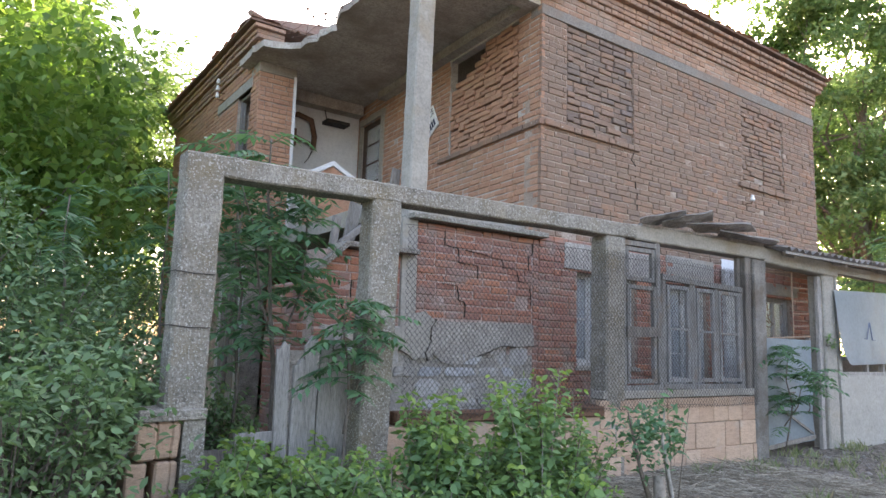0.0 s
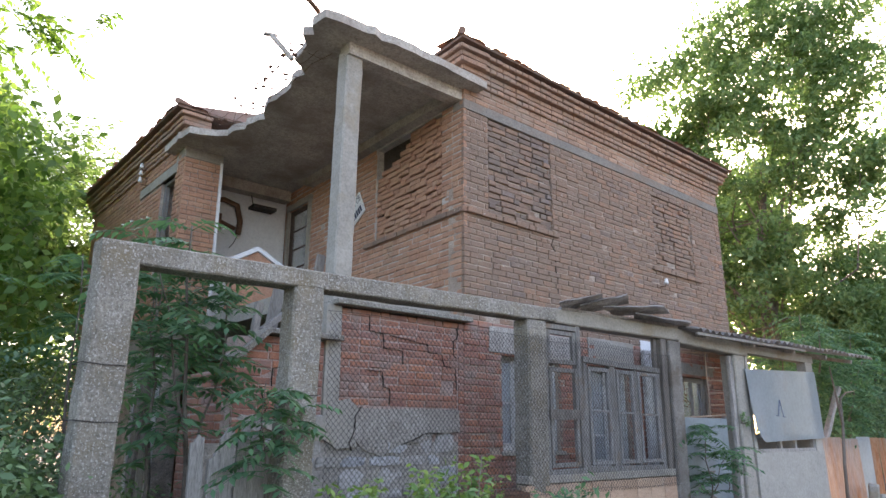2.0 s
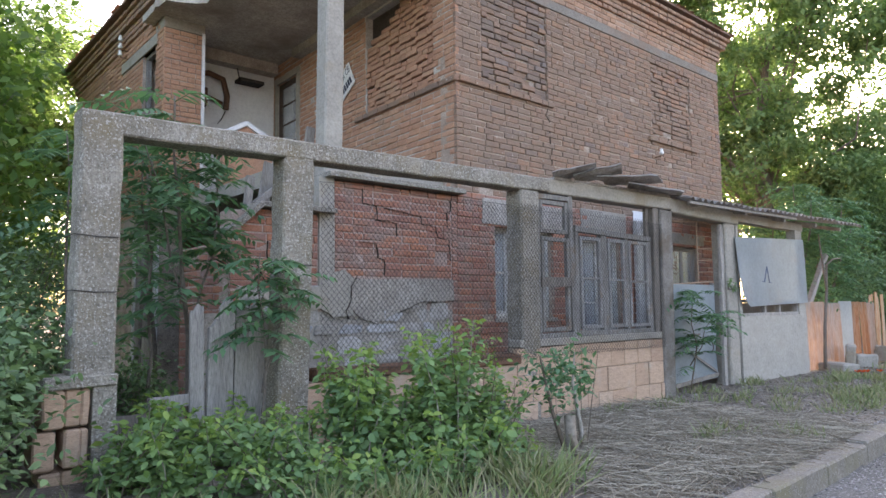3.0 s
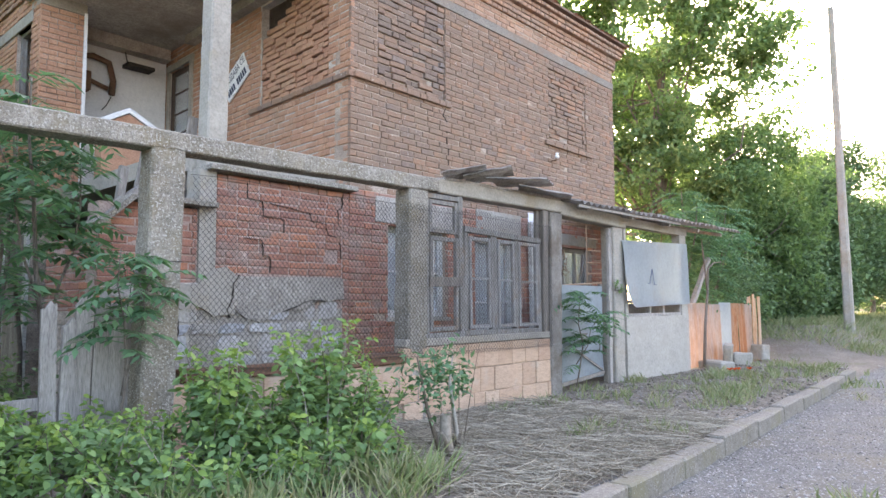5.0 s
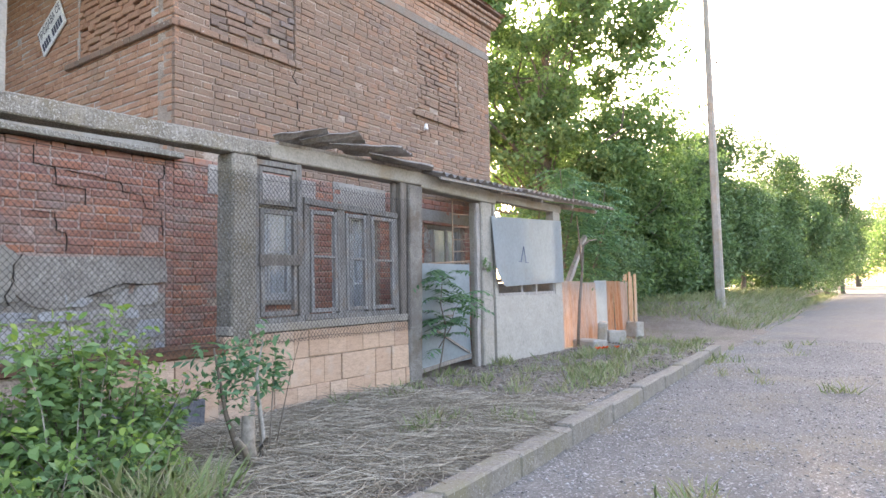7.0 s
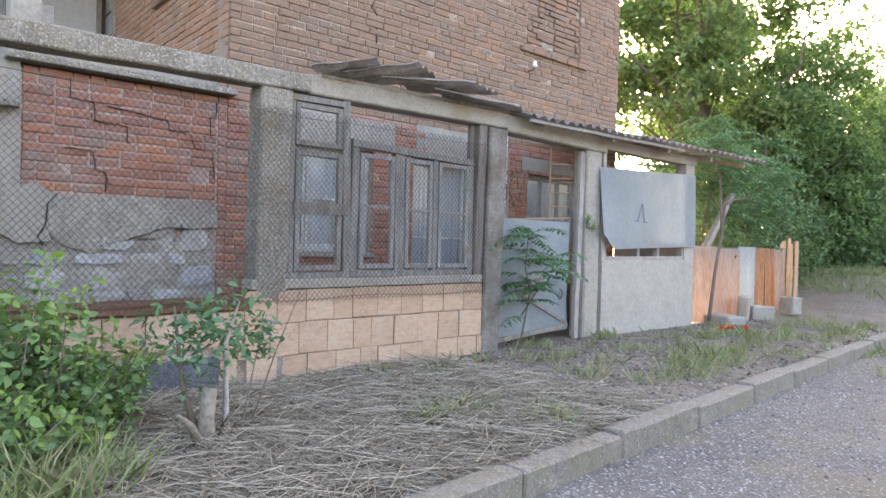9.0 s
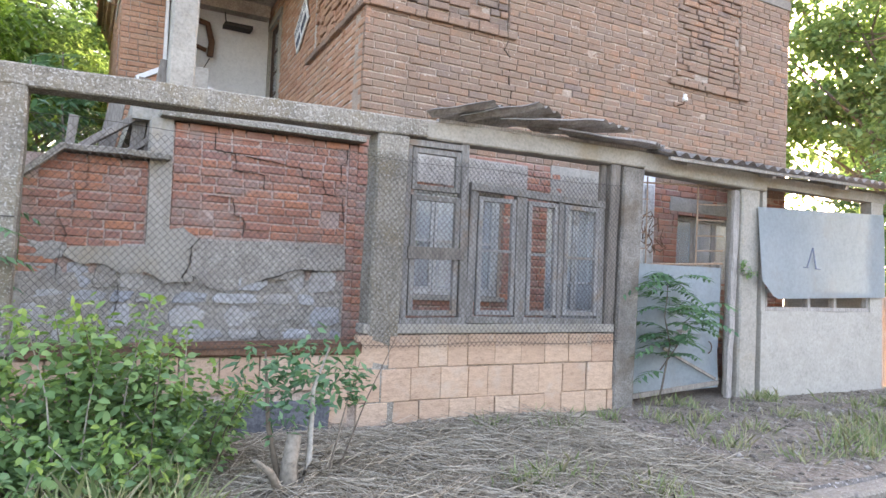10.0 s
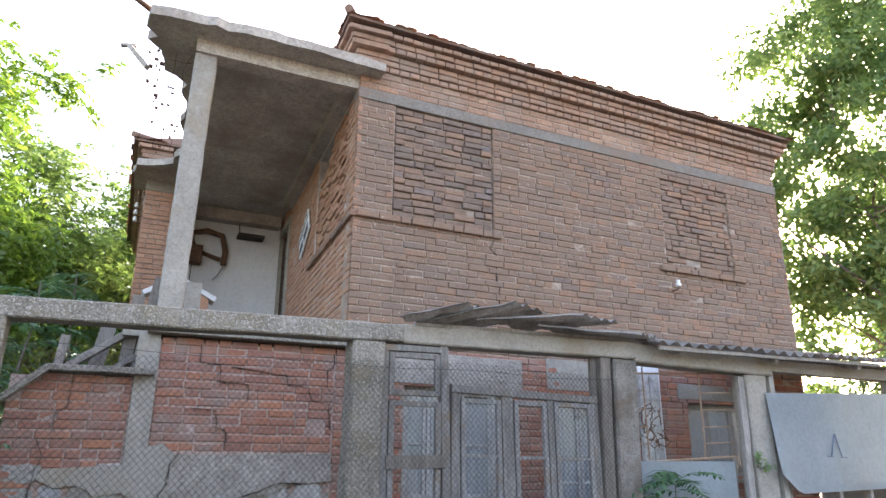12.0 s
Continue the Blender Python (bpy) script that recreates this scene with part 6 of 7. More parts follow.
for k, (x, y, h, w) in enumerate(((27.5, 6.3, 5.6, 2.3), (31, 6.0, 6.6, 2.5), (35, 5.7, 7.2, 2.7), (40, 5.1, 7.8, 2.8), (46, 4.4, 8.0, 2.8), (53, 3.6, 7.6, 3.0), (62, 3.2, 7.4, 3.0), (25.0, 6.8, 4.8, 2.0))):
    hr = random.Random(500 + k)
    blobs = [((x, y, h * 0.45), (w * 0.7, w * 0.6, h * 0.3))]
    for j in range(14):
        z = h * hr.uniform(0.15, 1.0)
        rr = w * hr.uniform(0.16, 0.38)
        blobs.append(((x + hr.uniform(-1, 1) * w * (1.05 - 0.6 * z / h), y + hr.uniform(-0.7, 0.5) * w * 0.7, z), (rr, rr, rr * hr.uniform(0.8, 1.8))))
    tree("hedgerow_tree", "dark green roadside tree in the hedgerow", (x, y, 0), blobs, 20 + k, 1500, 22, 0.19, M_LEAF_DARK, 0.14, 0.5)
for k, (x, y, h) in enumerate(((70, 14, 8), (95, 12, 9), (62, -30, 8), (92, -1.5, 12), (110, 4, 9))):
    tree("hedgerow_tree", "distant green trees along the road", (x, y, 0), [((x, y, h * 0.55), (5, 4, h * 0.45)), ((x + 6, y + 2, h * 0.5), (5, 4, h * 0.4))], 40 + k, 350, 22, 0.5, M_LEAF_ASH, 0.3, 1.2)
# trees across the road close the view behind
for k, (x, y, h) in enumerate(((-14, -42, 7), (-2, -46, 7), (10, -45, 7), (24, -44, 7), (-34, -6, 7), (-20, 8, 8), (40, -46, 7))):
    tree("hedgerow_tree", "green trees across the road", (x, y, 0), [((x, y, h * 0.6), (4.5, 3.5, h * 0.42)), ((x + 4, y + 1, h * 0.45), (4, 3, h * 0.38))], 60 + k, 250, 18, 0.5, M_LEAF_ASH, 0.3, 1.1)


# ---- trees of heaven ----
def ailanthus(label, stems, seed, fronds, length, pairs, leaf, low=0.35):
    """Slender stems with long feathered leaves."""
    rng = np.random.default_rng(seed)
    ob = thing("tree_of_heaven", label, "sapling", at=stems[0][0])
    vs, base = [], 0
    bm = bmesh.new()
    pv, pd = [], []
    for a, b, r in stems:
        a, b = Vector(a), Vector(b)
        pts = [a.lerp(b, t) + Vector(rng.normal(size=3) * 0.02) for t in np.linspace(0, 1, 7)]
        rod(bm, pts, [r * (1 - 0.7 * t) for t in np.linspace(0, 1, 7)], 6)
        n = max(3, int(fronds * (b - a).length))
        for i in range(n):
            t = low + (1 - low) * rng.random() ** 0.8
            p = a.lerp(b, t)
            ang = rng.uniform(0, 2 * math.pi)
            d = Vector((math.cos(ang), math.sin(ang), rng.uniform(0.15, 0.75)))
            pv.append(p)
            pd.append(d)
    part("stem", bm, M_BARK, ob)
    bases, dirs = np.array(pv), np.array(pd)
    v, q = fronds_at(bases, dirs, rng, length, pairs, leaf, 0.34)
    fast_mesh("foliage", v, q, M_LEAF_BLUE, ob)
    bm = bmesh.new()
    for p, d in zip(bases, unit(dirs)):
        p, d = Vector(p), Vector(d)
        rod(bm, [p + d * length * t * 0.95 + Vector((0, 0, -0.5 * length * t * t)) for t in (0, 0.35, 0.7, 1.0)], [0.004, 0.003, 0.0025, 0.0015], 3, caps=False)
    tagged(part("stalkwork", bm, M_LEAF_BLUE, ob), kind="stuff")


ailanthus("young tree of heaven growing up behind the fence frame", [((2.05, 5.15, 0), (1.85, 5.1, 2.75), 0.025), ((2.05, 5.2, 0.6), (2.35, 5.3, 2.5), 0.014), ((2.0, 5.1, 0.9), (1.55, 5.0, 2.5), 0.012), ((1.8, 5.3, 0), (1.75, 5.4, 2.3), 0.018)], 71, 12, 0.58, 8, 0.155)
ailanthus("shoot of tree of heaven leaning out beside a concrete post", [((2.3, 4.45, 0.1), (2.22, 4.33, 1.45), 0.012), ((2.3, 4.45, 0.5), (2.42, 4.34, 1.3), 0.01)], 72, 17, 0.38, 6, 0.14, low=0.5)
ailanthus("bright green tree of heaven shoot growing before the gate", [((8.10, 4.42, -0.05), (8.12, 4.32, 1.25), 0.012), ((8.10, 4.42, 0.3), (8.35, 4.2, 0.95), 0.008)], 73, 24, 0.5, 8, 0.135, low=0.2)
ailanthus("tree of heaven leaning over the rusty fence", [((13.6, 5.4, 0), (14.2, 5.1, 3.1), 0.04), ((13.9, 5.5, 0), (15.6, 5.3, 2.9), 0.035), ((14.8, 5.6, 0), (16.6, 5.2, 2.7), 0.03), ((13.3, 5.7, 0), (13.5, 5.6, 2.9), 0.03), ((15.2, 5.8, 0), (14.8, 5.7, 3.6), 0.03), ((16.5, 5.8, 0), (17.3, 5.6, 3.4), 0.03)], 74, 24, 0.75, 8, 0.17)
ailanthus("tree of heaven thicket behind the fence frame", [((0.7, 6.4, 0), (0.6, 6.3, 2.3), 0.02), ((1.5, 6.8, 0), (1.5, 6.9, 2.8), 0.02), ((2.3, 7.4, 0), (2.5, 7.6, 3.2), 0.025), ((-0.2, 6.8, 0), (-0.3, 6.8, 2.6), 0.02), ((2.9, 8.6, 0), (2.7, 8.7, 3.6), 0.03)], 75, 11, 0.6, 8, 0.16)
bm = bmesh.new()
rod(bm, [(12.25, 4.35, 0), (12.55, 4.42, 0.7), (12.8, 4.45, 1.3), (13.0, 4.5, 1.75), (13.3, 4.5, 1.86), (13.7, 4.5, 1.9)], [0.028, 0.026, 0.022, 0.02, 0.015, 0.01], 6)
rod(bm, [(12.8, 4.45, 1.3), (12.95, 4.55, 1.9), (13.0, 4.6, 2.3)], [0.02, 0.016, 0.01], 6)
tagged(part("bent_stem", bm, M_BARK), "thin bent bare stem leaning on the rusty fence", "stem")
bm = bmesh.new()
bar(bm, (13.0, 4.9, 0.9), (14.1, 4.9, 2.0), 0.09, 0.09, cuts=5, rough=0.01)
tagged(part("leaning_timber", bm, M_WOOD), "grey timber propped behind the rusty fence", "timber")


# ---- shrubs ----
def shrub(label, base, blobs, seed, clumps, per, leaf, material, stems=9, aspect=0.58, clump_r=0.14, lie=0.8, category="shrub"):
    rng = np.random.default_rng(seed)
    ob = thing("shrub", label, category, at=base)
    centres, outward = blob_points(rng, blobs, clumps, shell=0.35)
    centres[:, 2] = np.maximum(centres[:, 2], base[2] + 0.04)
    pts = np.repeat(centres, per, 0) + rng.normal(size=(clumps * per, 3)) * clump_r * np.array([0.5, 0.5, 0.42])
    v, q = leaves_at(pts, rng, leaf, aspect, lie=lie, spread=np.repeat(outward, per, 0) + rng.normal(size=(clumps * per, 3)) * 0.5, rounded=True)
    fast_mesh("foliage", v, q, material, ob)
    bm = bmesh.new()
    for e in centres[rng.choice(clumps, min(clumps, stems * 4), replace=False)]:
        a = Vector(base) + Vector((rng.normal() * 0.12, rng.normal() * 0.08, -0.04))
        e = Vector(e)
        m = a.lerp(e, 0.55) + Vector((0, 0, 0.1 * (e - a).length))
        rod(bm, [a, m, e], [0.007, 0.005, 0.002], 4, caps=False)
    tagged(part("stemwork", bm, M_BARK, ob), kind="stuff")


def sprigs(label, base, height, reach, seed, stems, leaf):
    """A loose shrub: thin stems from one root, leaves in whorls along them, young ones at the tips."""
    rng = np.random.default_rng(seed)
    ob = thing("shrub", label, "shrub", at=base)
    bm = bmesh.new()
    old, young, old_d, young_d = [], [], [], []
    for i in range(stems):
        a = Vector(base) + Vector((rng.normal() * reach * 0.3, rng.normal() * reach * 0.22, -0.03))
        ang = rng.uniform(0, 2 * math.pi)
        h = height * rng.uniform(0.45, 1.1)
        out = reach * rng.uniform(0.2, 1.0)
        e = a + Vector((math.cos(ang) * out, math.sin(ang) * out * 0.7, h))
        m = a.lerp(e, 0.5) + Vector((-math.cos(ang) * out * 0.15, -math.sin(ang) * out * 0.1, h * 0.06))
        rod(bm, [a, a.lerp(m, 0.6), m, m.lerp(e, 0.6), e], [0.006, 0.005, 0.004, 0.003, 0.0015], 4, caps=False)
        n = int(h / 0.035) + 4
        for j in range(n):
            t = 0.22 + 0.78 * (j + rng.random()) / n
            p = a.lerp(m, t * 2) if t < 0.5 else m.lerp(e, t * 2 - 1)
            for q in range(4):
                b = rng.uniform(0, 2 * math.pi)
                d = (math.cos(b), math.sin(b), rng.uniform(-0.1, 0.5))
                s = rng.uniform(0.0, 0.075)
                (young if t > 0.83 else old).append((p.x + d[0] * s, p.y + d[1] * s, max(base[2] + 0.03, p.z + d[2] * s)))
                (young_d if t > 0.83 else old_d).append(d)
    tagged(part("stemwork", bm, M_TWIG, ob), kind="stuff")
    v, q = leaves_at(np.array(old), rng, leaf, 0.56, lie=0.9, spread=np.array(old_d), rounded=True)
    tagged(fast_mesh("foliage", v, q, M_LEAF_BUSH, ob), kind="stuff")
    v, q = leaves_at(np.array(young), rng, leaf * 0.8, 0.5, lie=0.7, spread=np.array(young_d), rounded=True)
    tagged(fast_mesh("young_foliage", v, q, M_LEAF_YOUNG, ob, "bright yellow-green young leaves"), kind="stuff")


M_LEAF_YOUNG = leafy("yellow_green_young_leaves", [(0.1, (0.10, 0.19, 0.055)), (0.5, (0.18, 0.29, 0.075)), (0.8, (0.27, 0.365, 0.09)), (0.97, (0.38, 0.45, 0.12))], 0.42)
M_LEAF_BUSH = leafy("grey_green_shrub_leaves", [(0.1, (0.09, 0.165, 0.075)), (0.5, (0.16, 0.27, 0.11)), (0.84, (0.22, 0.34, 0.12)), (0.9, (0.20, 0.15, 0.10)), (0.97, (0.27, 0.20, 0.15))], 0.35)
rnd = random.Random(77)
SHRUBS = ((3.10, 3.40, 0.95), (3.45, 3.42, 0.92), (3.25, 3.6, 0.9), (2.55, 3.7, 0.9), (2.75, 3.45, 0.66), (2.40, 3.50, 0.80), (3.66, 3.50, 0.56), (2.05, 3.45, 0.54), (1.75, 3.60, 0.50), (3.20, 3.05, 0.40), (2.70, 3.00, 0.38), (2.25, 3.05, 0.40), (1.45, 3.75, 0.46), (2.95, 3.75, 0.62), (1.85, 3.15, 0.36), (2.3, 4.0, 0.5), (3.75, 3.75, 0.45), (2.45, 3.2, 0.34), (2.95, 3.2, 0.45), (3.5, 3.2, 0.36), (1.55, 4.25, 0.62), (1.75, 4.3, 0.5), (1.35, 4.2, 0.5), (2.1, 4.35, 0.55), (1.2, 4.0, 0.5))
for k, (x, y, h) in enumerate(SHRUBS):
    sprigs("loose leafy green shrub growing before the low wall", (x, y, -0.02), h, rnd.uniform(0.24, 0.36), 100 + k, 10 if h > 0.5 else 7, rnd.choice((0.06, 0.068, 0.075)))
for k, (x, y, h, w) in enumerate(((0.2, 5.0, 1.5, 0.8), (-0.9, 5.6, 1.9, 1.0), (0.75, 5.6, 1.3, 0.7), (0.1, 6.8, 2.1, 1.1), (-1.6, 7.0, 2.4, 1.2), (1.5, 5.5, 0.6, 0.4), (0.25, 3.9, 0.95, 0.5), (-0.5, 4.3, 1.2, 0.7), (0.45, 4.4, 1.0, 0.4), (1.0, 7.8, 2.0, 0.9), (-2.2, 5.2, 1.9, 1.0), (-0.3, 3.3, 0.6, 0.5), (1.6, 8.6, 2.0, 0.9))):
    blobs = [((x, y, h * 0.5), (w, w * 0.8, h * 0.42))]
    for j in range(6):
        blobs.append(((x + rnd.uniform(-w, w) * 0.8, y + rnd.uniform(-w, w) * 0.6, h * rnd.uniform(0.4, 1.0)), (w * 0.42, w * 0.4, h * 0.2)))
    shrub("dense dark green thicket of shrubs beside the fence", (x, y, 0), blobs, 140 + k, int(260 * w + 80), 14, 0.062, M_LEAF_DARK, stems=22, aspect=0.46, clump_r=0.26, category="thicket")

# cut stump with new sprouts
stump = thing("cut_shrub", "sawn-off shrub stump with fresh leafy sprouts", "shrub", at=(4.05, 3.1, 0))
bm = bmesh.new()
rod(bm, [(4.05, 3.08, -0.06), (4.06, 3.12, 0.1), (4.09, 3.15, 0.27)], [0.06, 0.045, 0.04], 8)
rod(bm, [(4.02, 3.05, -0.05), (3.93, 3.0, 0.12), (3.84, 2.96, 0.2)], [0.03, 0.02, 0.012], 6)
rod(bm, [(4.08, 3.06, -0.05), (4.16, 3.1, 0.14), (4.2, 3.2, 0.5), (4.3, 3.25, 0.72)], [0.025, 0.018, 0.012, 0.006], 6)
rod(bm, [(4.03, 3.12, -0.05), (3.96, 3.2, 0.3), (3.95, 3.3, 0.7)], [0.022, 0.014, 0.006], 6)
for a, b in (((4.3, 3.2, 0.0), (4.55, 3.4, 0.62)), ((4.35, 3.2, 0.0), (4.75, 3.35, 0.75))):
    rod(bm, [a, Vector(a).lerp(Vector(b), 0.5) + Vector((0, 0, 0.04)), b], [0.006, 0.004, 0.002], 4)
part("stump", bm, M_TWIG, stump)
rng = np.random.default_rng(55)
c, o = blob_points(rng, [((4.2, 3.25, 0.62), (0.24, 0.2, 0.16)), ((3.95, 3.3, 0.58), (0.2, 0.16, 0.16)), ((4.4, 3.35, 0.5), (0.2, 0.15, 0.12)), ((4.1, 3.2, 0.38), (0.2, 0.16, 0.14))], 95, 0.3)
p = np.repeat(c, 5, 0) + rng.normal(size=(475, 3)) * 0.04
v, q = leaves_at(p, rng, 0.075, 0.42, lie=0.8)
tagged(fast_mesh("foliage", v, q, M_LEAF_BLUE, stump), kind="stuff")

# weed rooted in the crack of the gate post
weed = thing("wall_weed", "small green weed growing from the cracked gate post", "weed", at=(9.34, 4.49, 1.28))
rng = np.random.default_rng(88)
bm = bmesh.new()
tips = []
for k in range(9):
    e = Vector((9.34 + rng.normal() * 0.09, 4.45 - 0.08 * rng.random(), 1.30 + rng.uniform(-0.05, 0.17)))
    rod(bm, [(9.345, 4.505, 1.28), Vector((9.34, 4.48, 1.29)).lerp(e, 0.5), e], [0.003, 0.002, 0.001], 3, caps=False)
    tips += [tuple(Vector((9.34, 4.48, 1.29)).lerp(e, f)) for f in (0.4, 0.55, 0.7, 0.85, 1.0)]
part("stem", bm, M_TWIG, weed)
v, q = leaves_at(np.repeat(np.array(tips), 2, 0), rng, 0.05, 0.35, lie=0.5)
fast_mesh("foliage", v, q, M_LEAF_BUSH, weed)

# ---- grass, litter, gravel ----
def grass_patch(rng, spots, blades, height, spread):
    n = len(spots) * blades
    base = np.repeat(np.array(spots), blades, 0)
    k = rng.random((n, 1))
    off = rng.normal(size=(n, 3)) * spread * np.array([1, 1, 0])
    b = base + off
    d = unit(rng.normal(size=(n, 3)) * np.array([0.5, 0.5, 0]) + off * 2 + np.array([0, 0, 1.0]))
    h = height * rng.uniform(0.4, 1.2, (n, 1))
    s = unit(np.cross(d, rng.normal(size=(n, 3)))) * (0.0035 + 0.0025 * k)
    bend = unit(rng.normal(size=(n, 3)) * np.array([1, 1, 0.05])) * h * 0.35
    v = np.stack([b - s, b + s, b + d * h * 0.6 + s * 0.8 + bend * 0.3, b + d * h + bend, b + d * h * 0.6 - s * 0.8 + bend * 0.3], 1).reshape(-1, 3)
    return v, np.arange(5 * n, dtype=np.int32).reshape(-1, 5)


def on_ground(x, y, dz=0.0):
    return (x, y, ground_height(x, y) + dz)


rng = np.random.default_rng(9)
spots = []
for x, y, n, r in ((5.36, 2.74, 5, 0.06), (5.5, 2.68, 3, 0.05), (5.92, 2.26, 4, 0.05), (7.9, 2.55, 7, 0.25), (9.2, 3.0, 8, 0.35), (8.4, 2.75, 8, 0.3), (9.6, 2.7, 14, 0.5), (10.8, 2.75, 20, 0.7), (12.4, 3.0, 22, 0.8), (10.8, 3.4, 10, 0.4), (9.5, 4.25, 7, 0.15), (8.2, 4.35, 5, 0.15), (13.5, 3.2, 10, 0.7), (14.8, 3.6, 7, 0.8), (11.8, 1.95, 5, 0.3), (5.0, 0.75, 4, 0.10), (9.5, 0.3, 3, 0.12), (10.4, 1.2, 2, 0.3), (14.5, 1.4, 5, 0.6)):
    for i in range(n):
        px, py = x + rng.normal() * r, y + rng.normal() * r * 0.6
        spots.append(on_ground(px, py))
for i in range(150):
    px = rng.uniform(5.6, 14.0)
    py = rng.uniform(1.75 + 0.0565 * px, 4.2)
    if noise.noise((px * 0.9, py * 1.3, 7)) > 0.0:
        spots.append(on_ground(px, py))
v, q = grass_patch(rng, spots, 17, 0.14, 0.055)
tagged(fast_mesh("grass_tufts", v, q, M_GRASS), "tufts of green and dry grass on the verge", "grass", kind="stuff")
spots = []
for i in range(55):
    px, py = rng.uniform(1.8, 3.6), rng.uniform(2.45, 3.15)
    spots.append(on_ground(px, py))
for i in range(50):
    px, py = rng.uniform(-2.5, 1.6), rng.uniform(1.9, 3.8)
    spots.append(on_ground(px, py))
v, q = grass_patch(rng, spots, 26, 0.25, 0.06)
tagged(fast_mesh("long_grass", v, q, M_GRASS), "long pale grass at the foot of the shrubs", "grass", kind="stuff")
spots = []
for i in range(1500):
    px = rng.uniform(18.8, 60)
    py = rng.uniform(2.7, 6.0) + 0.02 * (px - 15)
    spots.append(on_ground(px, py))
v, q = grass_patch(rng, spots, 26, 0.27, 0.28)
v = v.reshape(-1, 5, 3)
tagged(fast_mesh("verge_grass", v.reshape(-1, 3), q, M_GRASS), "tall rough grass along the far verge", "grass", kind="stuff")


def straws(rng, n, area, length, r, lift=0.03):
    x = rng.uniform(area[0], area[1], n)
    y = rng.uniform(area[2], area[3], n)
    keep = y > 1.53 + 0.0565 * x + 0.1
    x, y = x[keep], y[keep]
    n = len(x)
    z = np.array([ground_height(a, b) for a, b in zip(x, y)]) + rng.random(n) ** 2 * lift + 0.003
    ang = rng.uniform(0, math.pi, n)
    d = np.stack([np.cos(ang), np.sin(ang), rng.normal(size=n) * 0.08], 1)
    L = (length * rng.uniform(0.4, 1.3, n))[:, None]
    c = np.stack([x, y, z], 1)
    s = np.stack([-np.sin(ang), np.cos(ang), 0 * ang], 1) * r
    u = np.array([0, 0, 1.6 * r])
    a, b = c - d * L / 2, c + d * L / 2 + np.stack([0 * x, 0 * x, np.abs(rng.normal(size=n)) * 0.015], 1)
    v = np.stack([a - s, a + s, a + u, b - s * 0.6, b + s * 0.6, b + u * 0.6], 1).reshape(-1, 3)
    base = np.arange(n, dtype=np.int32)[:, None] * 6
    q = np.concatenate([base + np.array([0, 1, 4, 3]), base + np.array([1, 2, 5, 4]), base + np.array([2, 0, 3, 5])], 0)
    return v, q


v, q = straws(rng, 7500, (3.3, 6.8, 1.9, 4.2), 0.34, 0.0025, 0.07)
tagged(fast_mesh("straw_litter", v, q, M_STRAW), "heap of bleached dry stalks on the verge", "litter", kind="stuff")
v, q = straws(rng, 2600, (6.5, 13.0, 2.1, 4.35), 0.12, 0.0025, 0.02)
tagged(fast_mesh("twig_litter", v, q, M_TWIG), "scattered dry twigs and stalks on bare earth", "litter", kind="stuff")


def gravel(rng, x, y, r0, r1):
    n = len(x)
    z = np.array([ground_height(a, b) for a, b in zip(x, y)])
    r = (r0 + (r1 - r0) * rng.random(n) ** 3)[:, None]
    c = np.stack([x, y, z], 1) + np.array([0, 0, 0.2]) * r
    dirs = np.array([[1, 0, 0], [0, 1, 0], [-1, 0, 0], [0, -1, 0], [0, 0, 0.7], [0, 0, -0.7]])
    ang = rng.uniform(0, math.pi, n)
    rot = np.stack([np.cos(ang), -np.sin(ang), np.sin(ang), np.cos(ang)], 1).reshape(-1, 2, 2)
    v = np.repeat(dirs[None], n, 0) * rng.uniform(0.6, 1.3, (n, 6, 1))
    v[:, :, :2] = np.einsum("nij,nkj->nki", rot, v[:, :, :2])
    v = (c[:, None] + v * r[:, None]).reshape(-1, 3)
    tri = np.array([[0, 1, 4], [1, 2, 4], [2, 3, 4], [3, 0, 4], [1, 0, 5], [2, 1, 5], [3, 2, 5], [0, 3, 5]])
    return v, (np.arange(n, dtype=np.int32)[:, None, None] * 6 + tri[None]).reshape(-1, 3)


M_GRAVEL = surface("grey_gravel", [(0.1, (0.15, 0.14, 0.13)), (0.5, (0.27, 0.26, 0.245)), (0.9, (0.44, 0.425, 0.405))], pieces=True, fine=60)
n = 22000
gx, gy = 3.0 + 13 * rng.random(n) ** 1.3, rng.uniform(-1.5, 2.4, n)
ok = gy < 1.53 + 0.0565 * gx - 0.08
v, q = gravel(rng, gx[ok], gy[ok], 0.004, 0.016)
tagged(fast_mesh("road_gravel", v, q, M_GRAVEL), "loose grey gravel strewn over the road", "gravel", kind="stuff")
M_CRUMB = surface("earthy_crumbs", [(0.1, (0.10, 0.085, 0.068)), (0.5, (0.19, 0.165, 0.135)), (0.9, (0.33, 0.30, 0.26))], pieces=True, fine=60)
n = 5000
gx, gy = rng.uniform(4.5, 14, n), rng.uniform(2.0, 4.5, n)
ok = gy > 1.53 + 0.0565 * gx + 0.1
v, q = gravel(rng, gx[ok], gy[ok], 0.005, 0.035)
tagged(fast_mesh("earth_crumbs", v, q, M_CRUMB), "small stones and crumbs on the bare verge", "gravel", kind="stuff")

